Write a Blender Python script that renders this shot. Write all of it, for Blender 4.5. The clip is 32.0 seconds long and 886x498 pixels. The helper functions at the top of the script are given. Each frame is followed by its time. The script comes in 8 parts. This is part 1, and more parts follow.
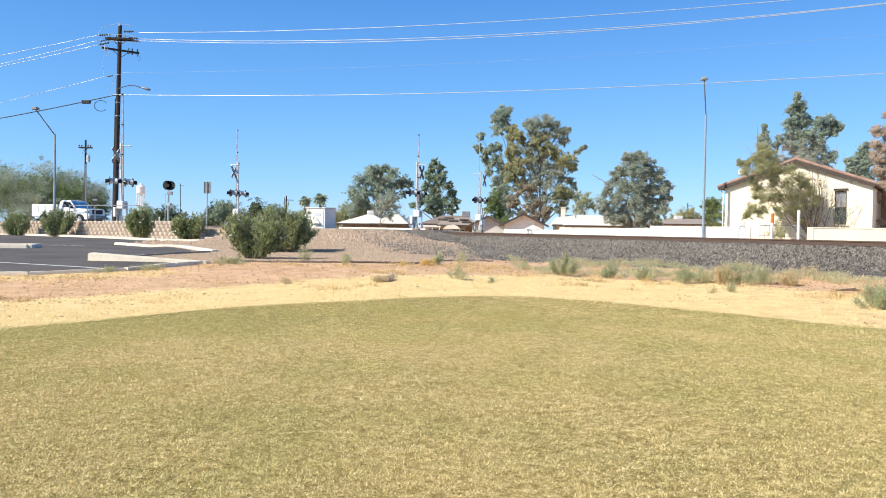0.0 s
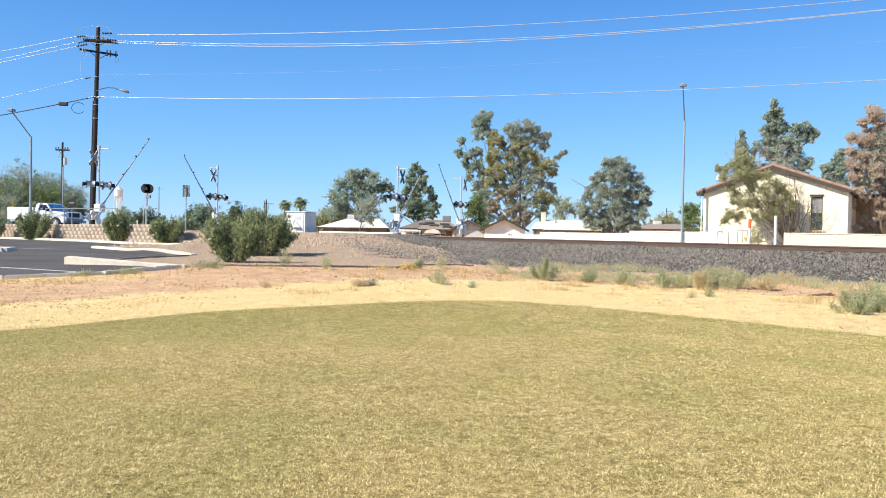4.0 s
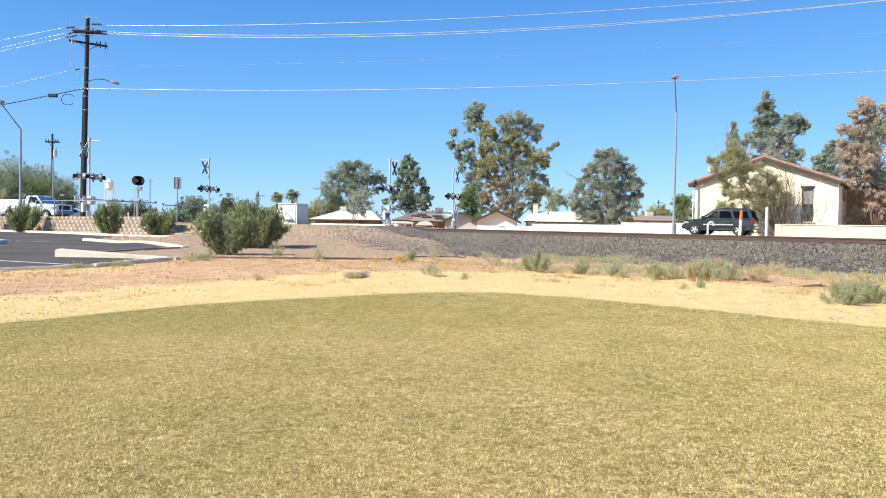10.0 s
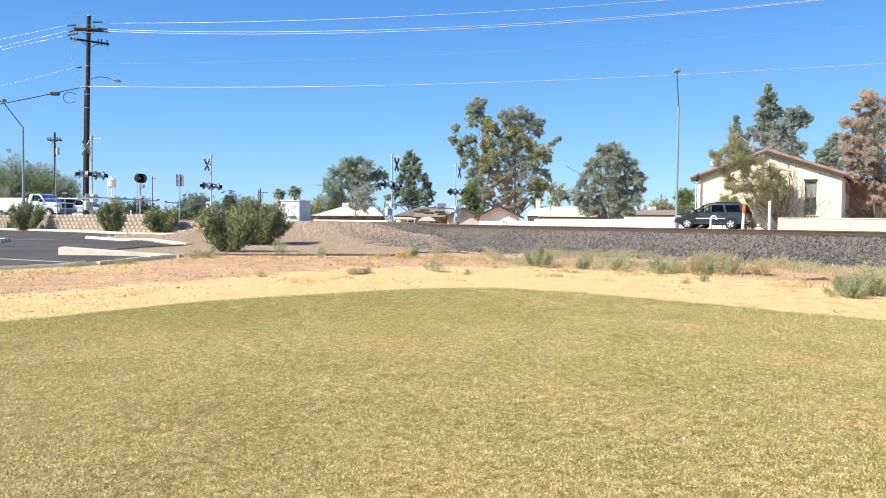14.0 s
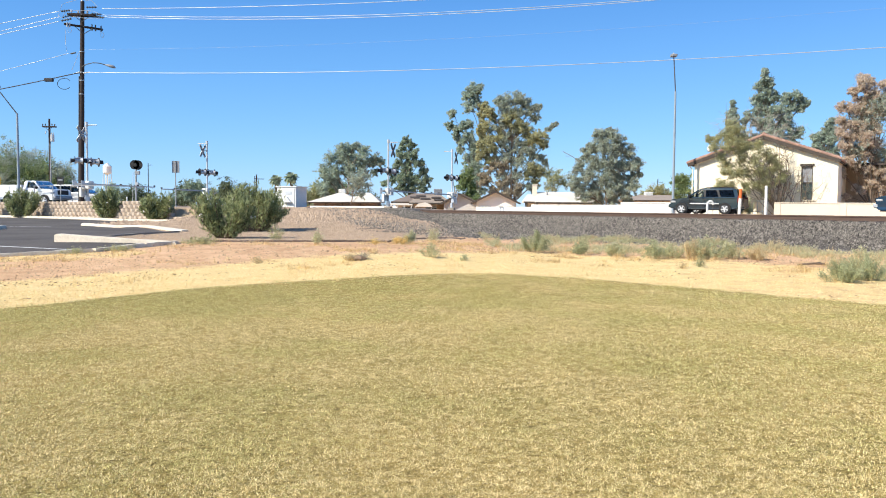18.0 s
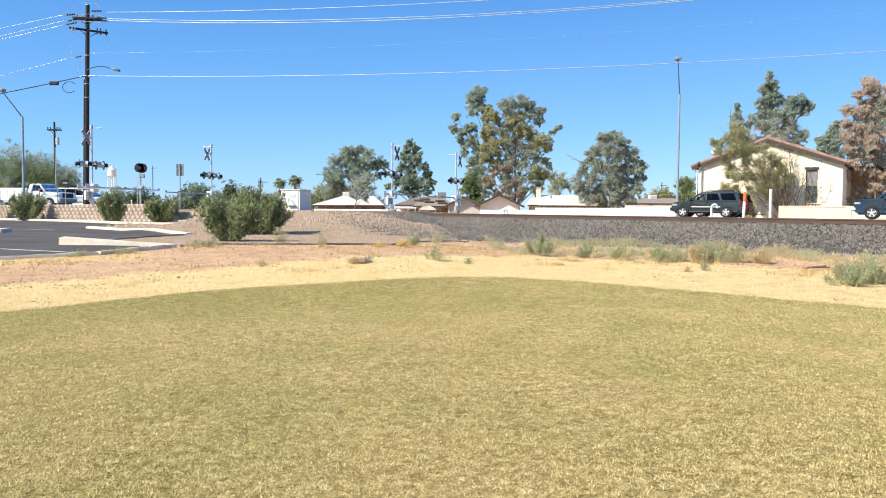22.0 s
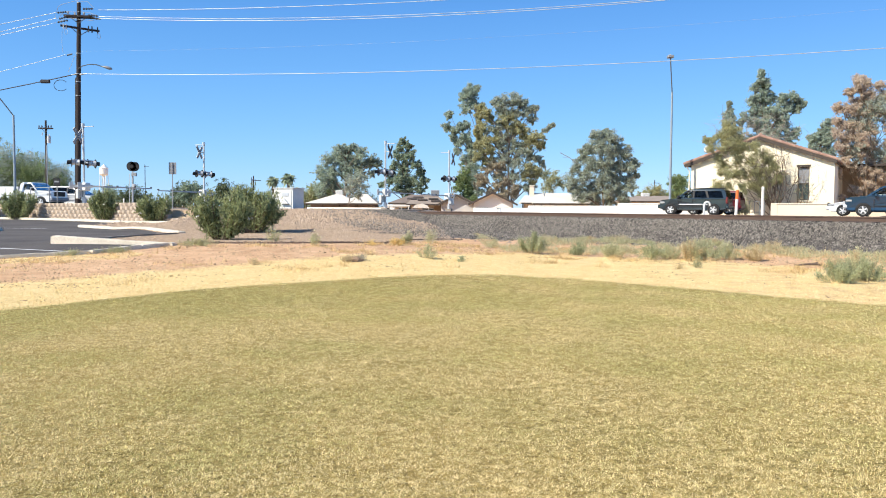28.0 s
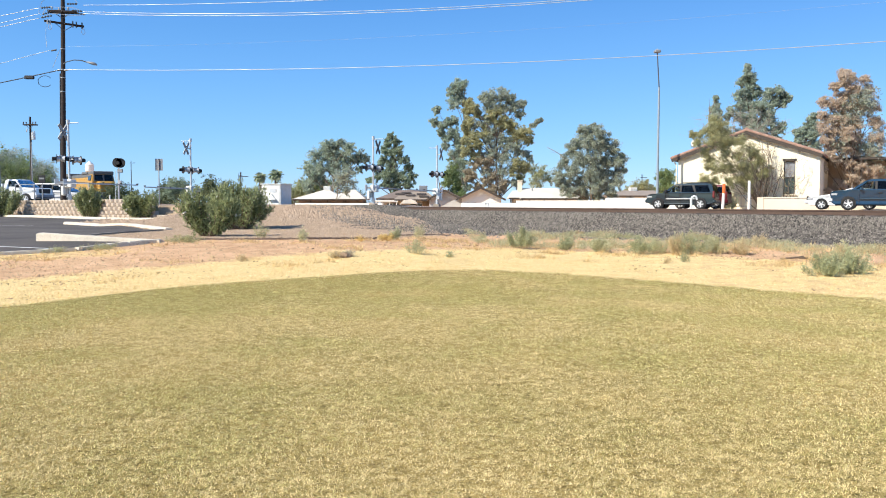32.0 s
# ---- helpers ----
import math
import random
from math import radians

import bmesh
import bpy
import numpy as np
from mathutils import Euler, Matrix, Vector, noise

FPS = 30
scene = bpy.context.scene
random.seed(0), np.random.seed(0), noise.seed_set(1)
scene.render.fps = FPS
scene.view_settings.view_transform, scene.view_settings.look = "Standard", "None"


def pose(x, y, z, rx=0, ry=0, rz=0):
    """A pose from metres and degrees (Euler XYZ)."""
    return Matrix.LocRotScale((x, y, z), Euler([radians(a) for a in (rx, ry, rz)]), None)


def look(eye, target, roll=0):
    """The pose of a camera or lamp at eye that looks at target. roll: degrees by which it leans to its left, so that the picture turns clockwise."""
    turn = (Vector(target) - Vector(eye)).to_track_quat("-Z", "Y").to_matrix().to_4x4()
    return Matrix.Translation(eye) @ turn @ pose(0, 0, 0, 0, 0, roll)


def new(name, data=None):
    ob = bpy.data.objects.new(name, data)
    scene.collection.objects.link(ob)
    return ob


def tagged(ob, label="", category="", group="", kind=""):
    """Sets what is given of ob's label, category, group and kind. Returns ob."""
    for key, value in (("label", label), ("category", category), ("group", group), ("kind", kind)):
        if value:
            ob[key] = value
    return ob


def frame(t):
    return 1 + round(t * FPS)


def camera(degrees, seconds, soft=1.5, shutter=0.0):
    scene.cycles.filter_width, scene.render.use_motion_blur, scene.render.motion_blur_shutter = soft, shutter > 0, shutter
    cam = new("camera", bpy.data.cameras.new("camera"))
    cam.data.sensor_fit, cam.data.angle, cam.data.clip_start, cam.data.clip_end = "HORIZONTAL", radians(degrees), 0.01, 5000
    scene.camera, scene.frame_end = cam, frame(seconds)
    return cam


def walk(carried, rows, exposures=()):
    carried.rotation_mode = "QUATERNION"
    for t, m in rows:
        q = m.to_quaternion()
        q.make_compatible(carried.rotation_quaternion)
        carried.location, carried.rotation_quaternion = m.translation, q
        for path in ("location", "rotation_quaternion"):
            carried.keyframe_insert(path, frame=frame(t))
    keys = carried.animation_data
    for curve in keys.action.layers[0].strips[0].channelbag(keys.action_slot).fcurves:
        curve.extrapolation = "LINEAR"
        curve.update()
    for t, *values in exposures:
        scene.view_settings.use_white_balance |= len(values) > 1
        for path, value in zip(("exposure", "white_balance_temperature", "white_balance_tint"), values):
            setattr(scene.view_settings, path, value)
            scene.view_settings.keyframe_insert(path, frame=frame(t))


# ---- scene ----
cam = camera(58.0, 32.0, soft=1.0)

# seconds, yaw, pitch, roll of a hand-held camera on one spot
EYE = (0.0, 0.0, 1.55)
SWAY = [
    (0, 1.733, -1.509, -0.87),    (0.5, 1.129, -1.424, -0.914),    (1, 1.023, -1.323, -0.959),    (1.5, 1.016, -1.273, -0.996),
    (2, 1.038, -1.208, -0.936),    (2.5, 0.807, -1.202, -1.01),    (3, 0.683, -1.276, -1.06),    (3.5, 0.509, -1.174, -1.048),
    (5.5, 0.124, -1.171, -1.059),    (6, 0.105, -1.076, -1.06),    (6.5, 0.011, -1.245, -1.036),    (7, 0.228, -1.31, -0.893),
    (7.5, 0.237, -1.329, -0.923),    (8, 0.244, -1.606, -0.913),    (8.5, 0.187, -1.449, -0.99),    (9, -0.033, -1.761, -1.17),
    (9.5, -0.38, -1.626, -1.094),    (10, -0.214, -1.747, -0.954),    (10.5, -0.24, -1.668, -0.743),    (11, -0.366, -1.449, -0.739),
    (11.5, -0.045, -1.386, -0.72),    (12, 0.032, -1.435, -0.737),    (12.5, 0.001, -1.554, -0.682),    (13, 0.001, -1.699, -0.694),
    (13.5, 0.054, -2.004, -0.613),    (14, -0.03, -2.061, -0.586),    (14.5, -0.236, -2.366, -0.492),    (16.5, -0.17, -2.926, -0.508),
    (17, -0.181, -3.088, -0.433),    (17.5, -0.09, -3.068, -0.433),    (18, -0.27, -3.07, -0.425),    (18.5, -0.355, -3.028, -0.413),
    (19, -0.366, -3.012, -0.434),    (19.5, -0.519, -2.96, -0.505),    (20, -0.43, -2.9, -0.557),    (20.5, -0.21, -2.853, -0.582),
    (21, -0.261, -2.794, -0.502),    (21.5, -0.238, -2.834, -0.526),    (22, 0.009, -2.847, -0.45),    (22.5, -0.125, -2.808, -0.375),
    (23, -0.035, -2.804, -0.39),    (23.5, -0.128, -2.875, -0.445),    (24, -0.214, -2.724, -0.474),    (24.5, -0.297, -2.688, -0.373),
    (25, -0.345, -2.653, -0.415),    (25.5, -0.389, -2.668, -0.398),    (27.5, -0.525, -2.715, -0.421),    (28, -0.469, -2.983, -0.348),
    (28.5, -0.75, -3.03, -0.277),    (29, -0.833, -2.978, -0.304),    (29.5, -0.775, -2.962, -0.385),    (30, -0.683, -3.017, -0.406),
    (30.5, -0.788, -3.099, -0.305),    (31, -0.812, -3.207, -0.106),    (31.5, -0.853, -3.29, 0.003),    (32, -1.304, -3.313, -0.104),
]


def held(yaw, pitch, roll):
    return pose(*EYE, 0, 0, yaw) @ pose(0, 0, 0, pitch) @ pose(0, 0, 0, 0, roll) @ pose(0, 0, 0, 90)


walk(cam, [(t, held(y, p, r)) for t, y, p, r in SWAY])

# ---- world and sun ----
SUN_TO = Vector((-0.70, -0.42, 0.66)).normalized()
world = bpy.data.worlds.new("sky")
scene.world = world
world.use_nodes = True
wn = world.node_tree
sky = wn.nodes.new("ShaderNodeTexSky")
sky.sky_type = "NISHITA"
sky.sun_disc = False
sky.sun_elevation = math.asin(SUN_TO.z)
sky.sun_rotation = math.atan2(SUN_TO.x, SUN_TO.y)
sky.air_density = 1.0
sky.dust_density = 0.0
sky.ozone_density = 4.0
sky.altitude = 400
clear = wn.nodes.new("ShaderNodeMix")       # deep dry-air blue all over, paler only low down
clear.data_type = "RGBA"
# the azure deepens with height
aim = wn.nodes.new("ShaderNodeTexCoord")
split = wn.nodes.new("ShaderNodeSeparateXYZ")
wn.links.new(aim.outputs["Generated"], split.inputs[0])
rise = wn.nodes.new("ShaderNodeMapRange")
rise.inputs["From Min"].default_value, rise.inputs["From Max"].default_value = 0.0, 0.3
wn.links.new(split.outputs["Z"], rise.inputs["Value"])
azure = wn.nodes.new("ShaderNodeMix")
azure.data_type = "RGBA"
azure.inputs["A"].default_value = (0.72, 2.68, 5.55, 1)
azure.inputs["B"].default_value = (0.06, 1.2, 3.95, 1)
wn.links.new(rise.outputs[0], azure.inputs["Factor"])
wn.links.new(azure.outputs["Result"], clear.inputs["B"])
wn.nodes["Background"].inputs[1].default_value = 0.13
# the blue pales on the sun's side of the sky
toward = wn.nodes.new("ShaderNodeVectorMath")
toward.operation = "DOT_PRODUCT"
toward.inputs[1].default_value = SUN_TO
wn.links.new(aim.outputs["Generated"], toward.inputs[0])
pale = wn.nodes.new("ShaderNodeMapRange")
for key, value in (("From Min", 0.2), ("From Max", 0.6), ("To Min", 0.68), ("To Max", 0.0)):
    pale.inputs[key].default_value = value
wn.links.new(toward.outputs["Value"], pale.inputs["Value"])
wn.links.new(pale.outputs[0], clear.inputs["Factor"])
wn.links.new(sky.outputs[0], clear.inputs["A"])
wn.links.new(clear.outputs["Result"], wn.nodes["Background"].inputs[0])
sun = new("sun", bpy.data.lights.new("sun", "SUN"))
sun.data.energy = 5.0
sun.data.angle = radians(0.53)
sun.data.color = (1.0, 0.92, 0.78)
sun.matrix_world = look((0, 0, 60), tuple(Vector((0, 0, 60)) - SUN_TO))
scene.view_settings.exposure = 0.6


# ---- materials ----
def mat(name, base, rough=0.8, metal=0.0, dark=None, scale=8.0, fine=60.0, bump=0.15, island=0.0, mix=0.5, spec=0.4, transmit=0.0, leafy=False):
    """A surface with grain at two scales between two colours, and a fine relief."""
    m = bpy.data.materials.new(name)
    m.use_nodes = True
    n, l = m.node_tree.nodes, m.node_tree.links
    b = n["Principled BSDF"]
    b.inputs["Roughness"].default_value = rough
    b.inputs["Metallic"].default_value = metal
    b.inputs["Specular IOR Level"].default_value = spec
    dark = dark or tuple(c * 0.65 for c in base)
    co = n.new("ShaderNodeTexCoord")
    big = n.new("ShaderNodeTexNoise")
    big.inputs["Scale"].default_value = scale
    big.inputs["Detail"].default_value = 4
    l.new(co.outputs["Object"], big.inputs["Vector"])
    small = n.new("ShaderNodeTexNoise")
    small.inputs["Scale"].default_value = fine
    small.inputs["Detail"].default_value = 3
    l.new(co.outputs["Object"], small.inputs["Vector"])
    add = n.new("ShaderNodeMath")
    add.operation = "MULTIPLY_ADD"
    l.new(big.outputs["Fac"], add.inputs[0])
    add.inputs[1].default_value = mix * 2
    sub = n.new("ShaderNodeMath")
    sub.operation = "MULTIPLY_ADD"
    l.new(small.outputs["Fac"], sub.inputs[0])
    sub.inputs[1].default_value = mix * 1.6
    sub.inputs[2].default_value = 0.5 - mix * 1.8
    l.new(sub.outputs[0], add.inputs[2])
    fac = add.outputs[0]
    if island:
        if leafy:
            ge = n.new("ShaderNodeNewGeometry")
            rnd = ge.outputs["Random Per Island"]
        else:
            rnd = n.new("ShaderNodeObjectInfo").outputs["Random"]
        ia = n.new("ShaderNodeMath")
        ia.operation = "MULTIPLY_ADD"
        l.new(rnd, ia.inputs[0])
        ia.inputs[1].default_value = island
        l.new(fac, ia.inputs[2])
        ib = n.new("ShaderNodeMath")
        ib.operation = "SUBTRACT"
        l.new(ia.outputs[0], ib.inputs[0])
        ib.inputs[1].default_value = island / 2
        fac = ib.outputs[0]
    cl = n.new("ShaderNodeClamp")
    l.new(fac, cl.inputs[0])
    ramp = n.new("ShaderNodeMix")
    ramp.data_type = "RGBA"
    l.new(cl.outputs[0], ramp.inputs["Factor"])
    ramp.inputs["A"].default_value = (*dark, 1)
    ramp.inputs["B"].default_value = (*base, 1)
    l.new(ramp.outputs["Result"], b.inputs["Base Color"])
    if bump:
        bp = n.new("ShaderNodeBump")
        bp.inputs["Strength"].default_value = bump
        bp.inputs["Distance"].default_value = 0.02
        l.new(small.outputs["Fac"], bp.inputs["Height"])
        l.new(bp.outputs[0], b.inputs["Normal"])
    if transmit:
        tr = n.new("ShaderNodeBsdfTranslucent")
        l.new(ramp.outputs["Result"], tr.inputs["Color"])
        ms = n.new("ShaderNodeMixShader")
        ms.inputs[0].default_value = transmit
        l.new(b.outputs[0], ms.inputs[1])
        l.new(tr.outputs[0], ms.inputs[2])
        l.new(ms.outputs[0], n["Material Output"].inputs["Surface"])
    return m


def glass(name, tint):
    m = bpy.data.materials.new(name)
    m.use_nodes = True
    b = m.node_tree.nodes["Principled BSDF"]
    b.inputs["Base Color"].default_value = (*tint, 1)
    b.inputs["Roughness"].default_value = 0.06
    b.inputs["Specular IOR Level"].default_value = 0.7
    return m


def leaf(name, light, dark, transmit=0.3):
    return mat(name, light, 0.65, dark=dark, scale=0.9, fine=9.0, bump=0, island=0.95, mix=0.4, spec=0.2, transmit=transmit, leafy=True)


WOOD_POLE = mat("creosoted_wood", (0.042, 0.031, 0.029), 0.9, scale=3, fine=40)
GALV = mat("galvanised_steel", (0.42, 0.43, 0.44), 0.5, 0.7, scale=4, fine=80, bump=0.05)
LAMP_GREY = mat("dull_zinc_grey", (0.29, 0.35, 0.41), 0.6, 0.1, scale=3, fine=40, bump=0.03)
GREY_PAINT = mat("grey_painted_steel", (0.30, 0.31, 0.33), 0.55, 0.2, scale=4, bump=0.05)
DARK_STEEL = mat("dark_weathered_and_shaded_steel", (0.09, 0.095, 0.1), 0.6, 0.2, scale=4, bump=0.05)
ARM_BACK = mat("grey_arm_back", (0.50, 0.51, 0.52), 0.5, dark=(0.34, 0.35, 0.36), scale=3, bump=0.05)
WHITE_PAINT = mat("white_paint", (0.78, 0.78, 0.75), 0.5, dark=(0.6, 0.59, 0.55), scale=3, bump=0.05)
ALU = mat("silver_paint", (0.62, 0.64, 0.66), 0.45, 0.4, scale=5, bump=0.05)
BLACK = mat("black_paint", (0.02, 0.02, 0.022), 0.6, scale=5, bump=0.05)
RUBBER = mat("tyre_rubber", (0.025, 0.025, 0.025), 0.85, scale=10)
WIRE = mat("aluminium_cable", (0.6, 0.62, 0.64), 0.4, 0.3, scale=2, bump=0)
DARK_CABLE = mat("dark_cable", (0.03, 0.03, 0.035), 0.6, scale=2, bump=0)
PORCELAIN = mat("grey_porcelain", (0.5, 0.5, 0.5), 0.3, scale=5, bump=0)
RED_LENS = mat("dark_red_lens", (0.18, 0.03, 0.03), 0.25, scale=5, bump=0)
RED_REFLECT = mat("red_band", (0.45, 0.05, 0.04), 0.5, scale=5, bump=0)
CONCRETE = mat("concrete_kerb", (0.76, 0.69, 0.57), 0.9, dark=(0.50, 0.43, 0.34), scale=1.7, fine=22, mix=0.75)
OLD_CONCRETE = mat("old_concrete_kerb", (0.36, 0.31, 0.25), 0.95, dark=(0.2, 0.17, 0.14), scale=2.5, fine=30)
ASPHALT = mat("asphalt", (0.15, 0.136, 0.126), 0.95, dark=(0.05, 0.046, 0.044), scale=0.5, fine=30, bump=0.4, mix=0.5, spec=0.12)
ROAD = mat("old_road_asphalt", (0.2, 0.19, 0.185), 0.9, scale=0.5, fine=45)
LINE = mat("white_road_line", (0.7, 0.7, 0.68), 0.8, scale=3, fine=30)
BLOCK = mat("tan_split_block", (0.55, 0.455, 0.365), 0.95, dark=(0.34, 0.275, 0.215), scale=5, fine=30, bump=0.6, island=0.3)
RAIL_STEEL = mat("rusty_rail", (0.13, 0.085, 0.065), 0.75, 0.3, dark=(0.07, 0.045, 0.035), scale=2, fine=30)
TIE = mat("weathered_tie", (0.16, 0.12, 0.1), 0.95, scale=3, fine=30, island=0.3)
LOG = mat("sun_bleached_log", (0.27, 0.205, 0.16), 0.95, dark=(0.14, 0.1, 0.08), scale=4, fine=30)
PANEL = mat("crossing_panel", (0.42, 0.36, 0.31), 0.9, scale=2, fine=30)
STUCCO = mat("cream_stucco", (0.87, 0.80, 0.63), 0.95, dark=(0.79, 0.70, 0.53), scale=0.8, fine=50, bump=0.25, mix=0.35)
WHITE_STUCCO = mat("white_stucco", (0.85, 0.82, 0.76), 0.95, dark=(0.75, 0.72, 0.66), scale=0.8, fine=50, bump=0.2, mix=0.35)
CREAM_BLOCK = mat("cream_block_wall", (0.72, 0.63, 0.51), 0.95, dark=(0.6, 0.51, 0.4), scale=0.7, fine=30, mix=0.4)
GREY_STUCCO = mat("grey_stucco", (0.46, 0.45, 0.44), 0.95, dark=(0.37, 0.36, 0.35), scale=0.8, fine=40, mix=0.35)
TAN_WALL = mat("tan_stucco", (0.72, 0.6, 0.46), 0.95, scale=0.8, fine=40, mix=0.35)
ROOF_TILE = mat("terracotta_tile", (0.42, 0.265, 0.205), 0.9, dark=(0.22, 0.13, 0.1), scale=2, fine=20, island=0.5)
ROOF_WHITE = mat("white_roof_coating", (0.70, 0.66, 0.58), 0.85, dark=(0.5, 0.46, 0.39), scale=0.6, fine=10)
# brown shingle for a roof; on walls it paints in a porch's shade
ROOF_BROWN_AND_SHADE = mat("brown_shingle_and_porch_shade", (0.24, 0.19, 0.165), 0.95, dark=(0.15, 0.12, 0.1), scale=1.0, fine=12)
# wood trim, darkened to hold the shade below the tile overhang
TRIM = mat("dark_wood_trim_and_shade", (0.07, 0.055, 0.045), 0.8, scale=4)
ROOF_TAN = mat("tan_grey_shingle", (0.34, 0.28, 0.23), 0.95, dark=(0.22, 0.18, 0.145), scale=1.0, fine=12)
SIDING = mat("tan_siding", (0.5, 0.4, 0.31), 0.9, scale=1, fine=12)
BARK = mat("bark", (0.2, 0.15, 0.11), 0.95, scale=4, fine=25, bump=0.5)
BARK_PALE = mat("pale_bark", (0.42, 0.36, 0.3), 0.95, scale=3, fine=20, bump=0.4)
WINDOW = glass("window_glass", (0.03, 0.045, 0.05))
CAR_GLASS = glass("car_glass", (0.008, 0.01, 0.011))


def clear_glass(name, tint, gloss):
    """A thin pane: tinted light passes, and the sky is mirrored at a slant."""
    m = bpy.data.materials.new(name)
    m.use_nodes = True
    nt = m.node_tree
    nt.nodes.clear()
    out = nt.nodes.new("ShaderNodeOutputMaterial")
    thru, shine = nt.nodes.new("ShaderNodeBsdfTransparent"), nt.nodes.new("ShaderNodeBsdfGlossy")
    both, fres = nt.nodes.new("ShaderNodeMixShader"), nt.nodes.new("ShaderNodeFresnel")
    thru.inputs["Color"].default_value = (*tint, 1)
    shine.inputs["Roughness"].default_value = 0.03
    fres.inputs["IOR"].default_value = gloss
    nt.links.new(fres.outputs[0], both.inputs[0])
    nt.links.new(thru.outputs[0], both.inputs[1])
    nt.links.new(shine.outputs[0], both.inputs[2])
    nt.links.new(both.outputs[0], out.inputs[0])
    return m


CLEAR_GLASS = clear_glass("clear_car_glass", (0.72, 0.76, 0.75), 1.32)
PRIVACY_GLASS = clear_glass("privacy_glass", (0.2, 0.22, 0.22), 1.4)
SEAT_CLOTH = mat("grey_seat_cloth", (0.16, 0.155, 0.15), 0.9, scale=5, fine=60)
CHROME = mat("alloy_wheel", (0.72, 0.72, 0.73), 0.35, 0.3, scale=5, bump=0)
LAMP_GLASS = glass("headlamp_glass", (0.36, 0.37, 0.38))
ORANGE = mat("orange_plastic", (0.75, 0.17, 0.04), 0.6, scale=4, bump=0)


def paint(name, c, rough=0.3):
    m = mat(name, c, rough, 0.15, dark=tuple(v * 0.85 for v in c), scale=1, fine=5, bump=0, spec=0.5)
    m.node_tree.nodes["Principled BSDF"].inputs["Coat Weight"].default_value = 0.5
    return m


# ---- mesh helpers ----
def part(name, bm, material, parent=None, label="", smooth=False):
    """Link a bmesh as one mesh object under a thing or a part."""
    me = bpy.data.meshes.new(name)
    bm.to_mesh(me)
    bm.free()
    me.materials.append(material)
    if smooth:
        me.polygons.foreach_set("use_smooth", [True] * len(me.polygons))
    ob = new(name, me)
    if parent:
        ob.parent = parent
    if label:
        ob["label"] = label
    return ob


def thing(name, label, category, at=None, group=""):
    ob = tagged(new(name), label, category, group)
    if at is not None:
        ob.matrix_basis = at
    return ob


def box(bm, c, size, turn=None, bevel=0.0):
    m = Matrix.Translation(c) @ (turn.to_4x4() if turn else Matrix()) @ Matrix.Diagonal((*size, 1))
    got = bmesh.ops.create_cube(bm, size=1, matrix=m)["verts"]
    if bevel:
        es = list({e for v in got for e in v.link_edges})
        bmesh.ops.bevel(bm, geom=es, offset=bevel, segments=1, affect="EDGES")
    return bm


def rod(bm, a, b, r0, r1=None, seg=10, caps=True):
    a, b = Vector(a), Vector(b)
    d = b - a
    m = Matrix.Translation((a + b) / 2) @ d.to_track_quat("Z", "Y").to_matrix().to_4x4()
    bmesh.ops.create_cone(bm, cap_ends=caps, segments=seg, radius1=r0, radius2=r1 if r1 is not None else r0, depth=d.length, matrix=m)
    return bm


def tube(bm, pts, r, seg=6):
    for a, b in zip(pts, pts[1:]):
        rod(bm, a, b, r, seg=seg)
    return bm


def poly(bm, pts):
    return bm.faces.new([bm.verts.new(p) for p in pts])


def prism(bm, outline, y0, y1, inset=0.0):
    """Extrude an (x, z) outline from y0 to y1."""
    n = len(outline)
    va = [bm.verts.new((x, y0, z)) for x, z in outline]
    vb = [bm.verts.new((x, y1, z)) for x, z in outline]
    bm.faces.new(va)
    bm.faces.new(vb[::-1])
    for i in range(n):
        j = (i + 1) % n
        bm.faces.new((va[j], va[i], vb[i], vb[j]))
    bmesh.ops.recalc_face_normals(bm, faces=bm.faces[:])
    return bm


def B():
    return bmesh.new()


def quads(name, co, material, parent=None, per=4):
    """A mesh of separate small faces from an array of corners."""
    co = np.asarray(co, dtype=np.float32).reshape(-1, 3)
    n = len(co) // per
    me = bpy.data.meshes.new(name)
    me.vertices.add(len(co))
    me.vertices.foreach_set("co", co.ravel())
    me.loops.add(len(co))
    me.loops.foreach_set("vertex_index", np.arange(len(co), dtype=np.int32))
    me.polygons.add(n)
    me.polygons.foreach_set("loop_start", np.arange(0, len(co), per, dtype=np.int32))
    me.update(calc_edges=True)
    me.materials.append(material)
    ob = new(name, me)
    if parent:
        ob.parent = parent
    return ob


# ---- the lie of the land ----
RAIL_Z = 1.30
RAIL_C = 29.06          # .807 x + .591 y along the near rail
TRACK = Vector((0.591, -0.807, 0))      # towards the near end
ACROSS = Vector((-0.807, -0.591, 0))    # towards the field


def off_rail(x, y):
    return RAIL_C - 0.807 * x - 0.591 * y


def step(a, b, v):
    t = np.clip((v - a) / (b - a), 0, 1)
    return t * t * (3 - 2 * t)


def wall_line(x):
    """The retaining wall's face, seen from above."""
    return np.minimum(52.5 - 0.593 * (x + 30), 53.0)


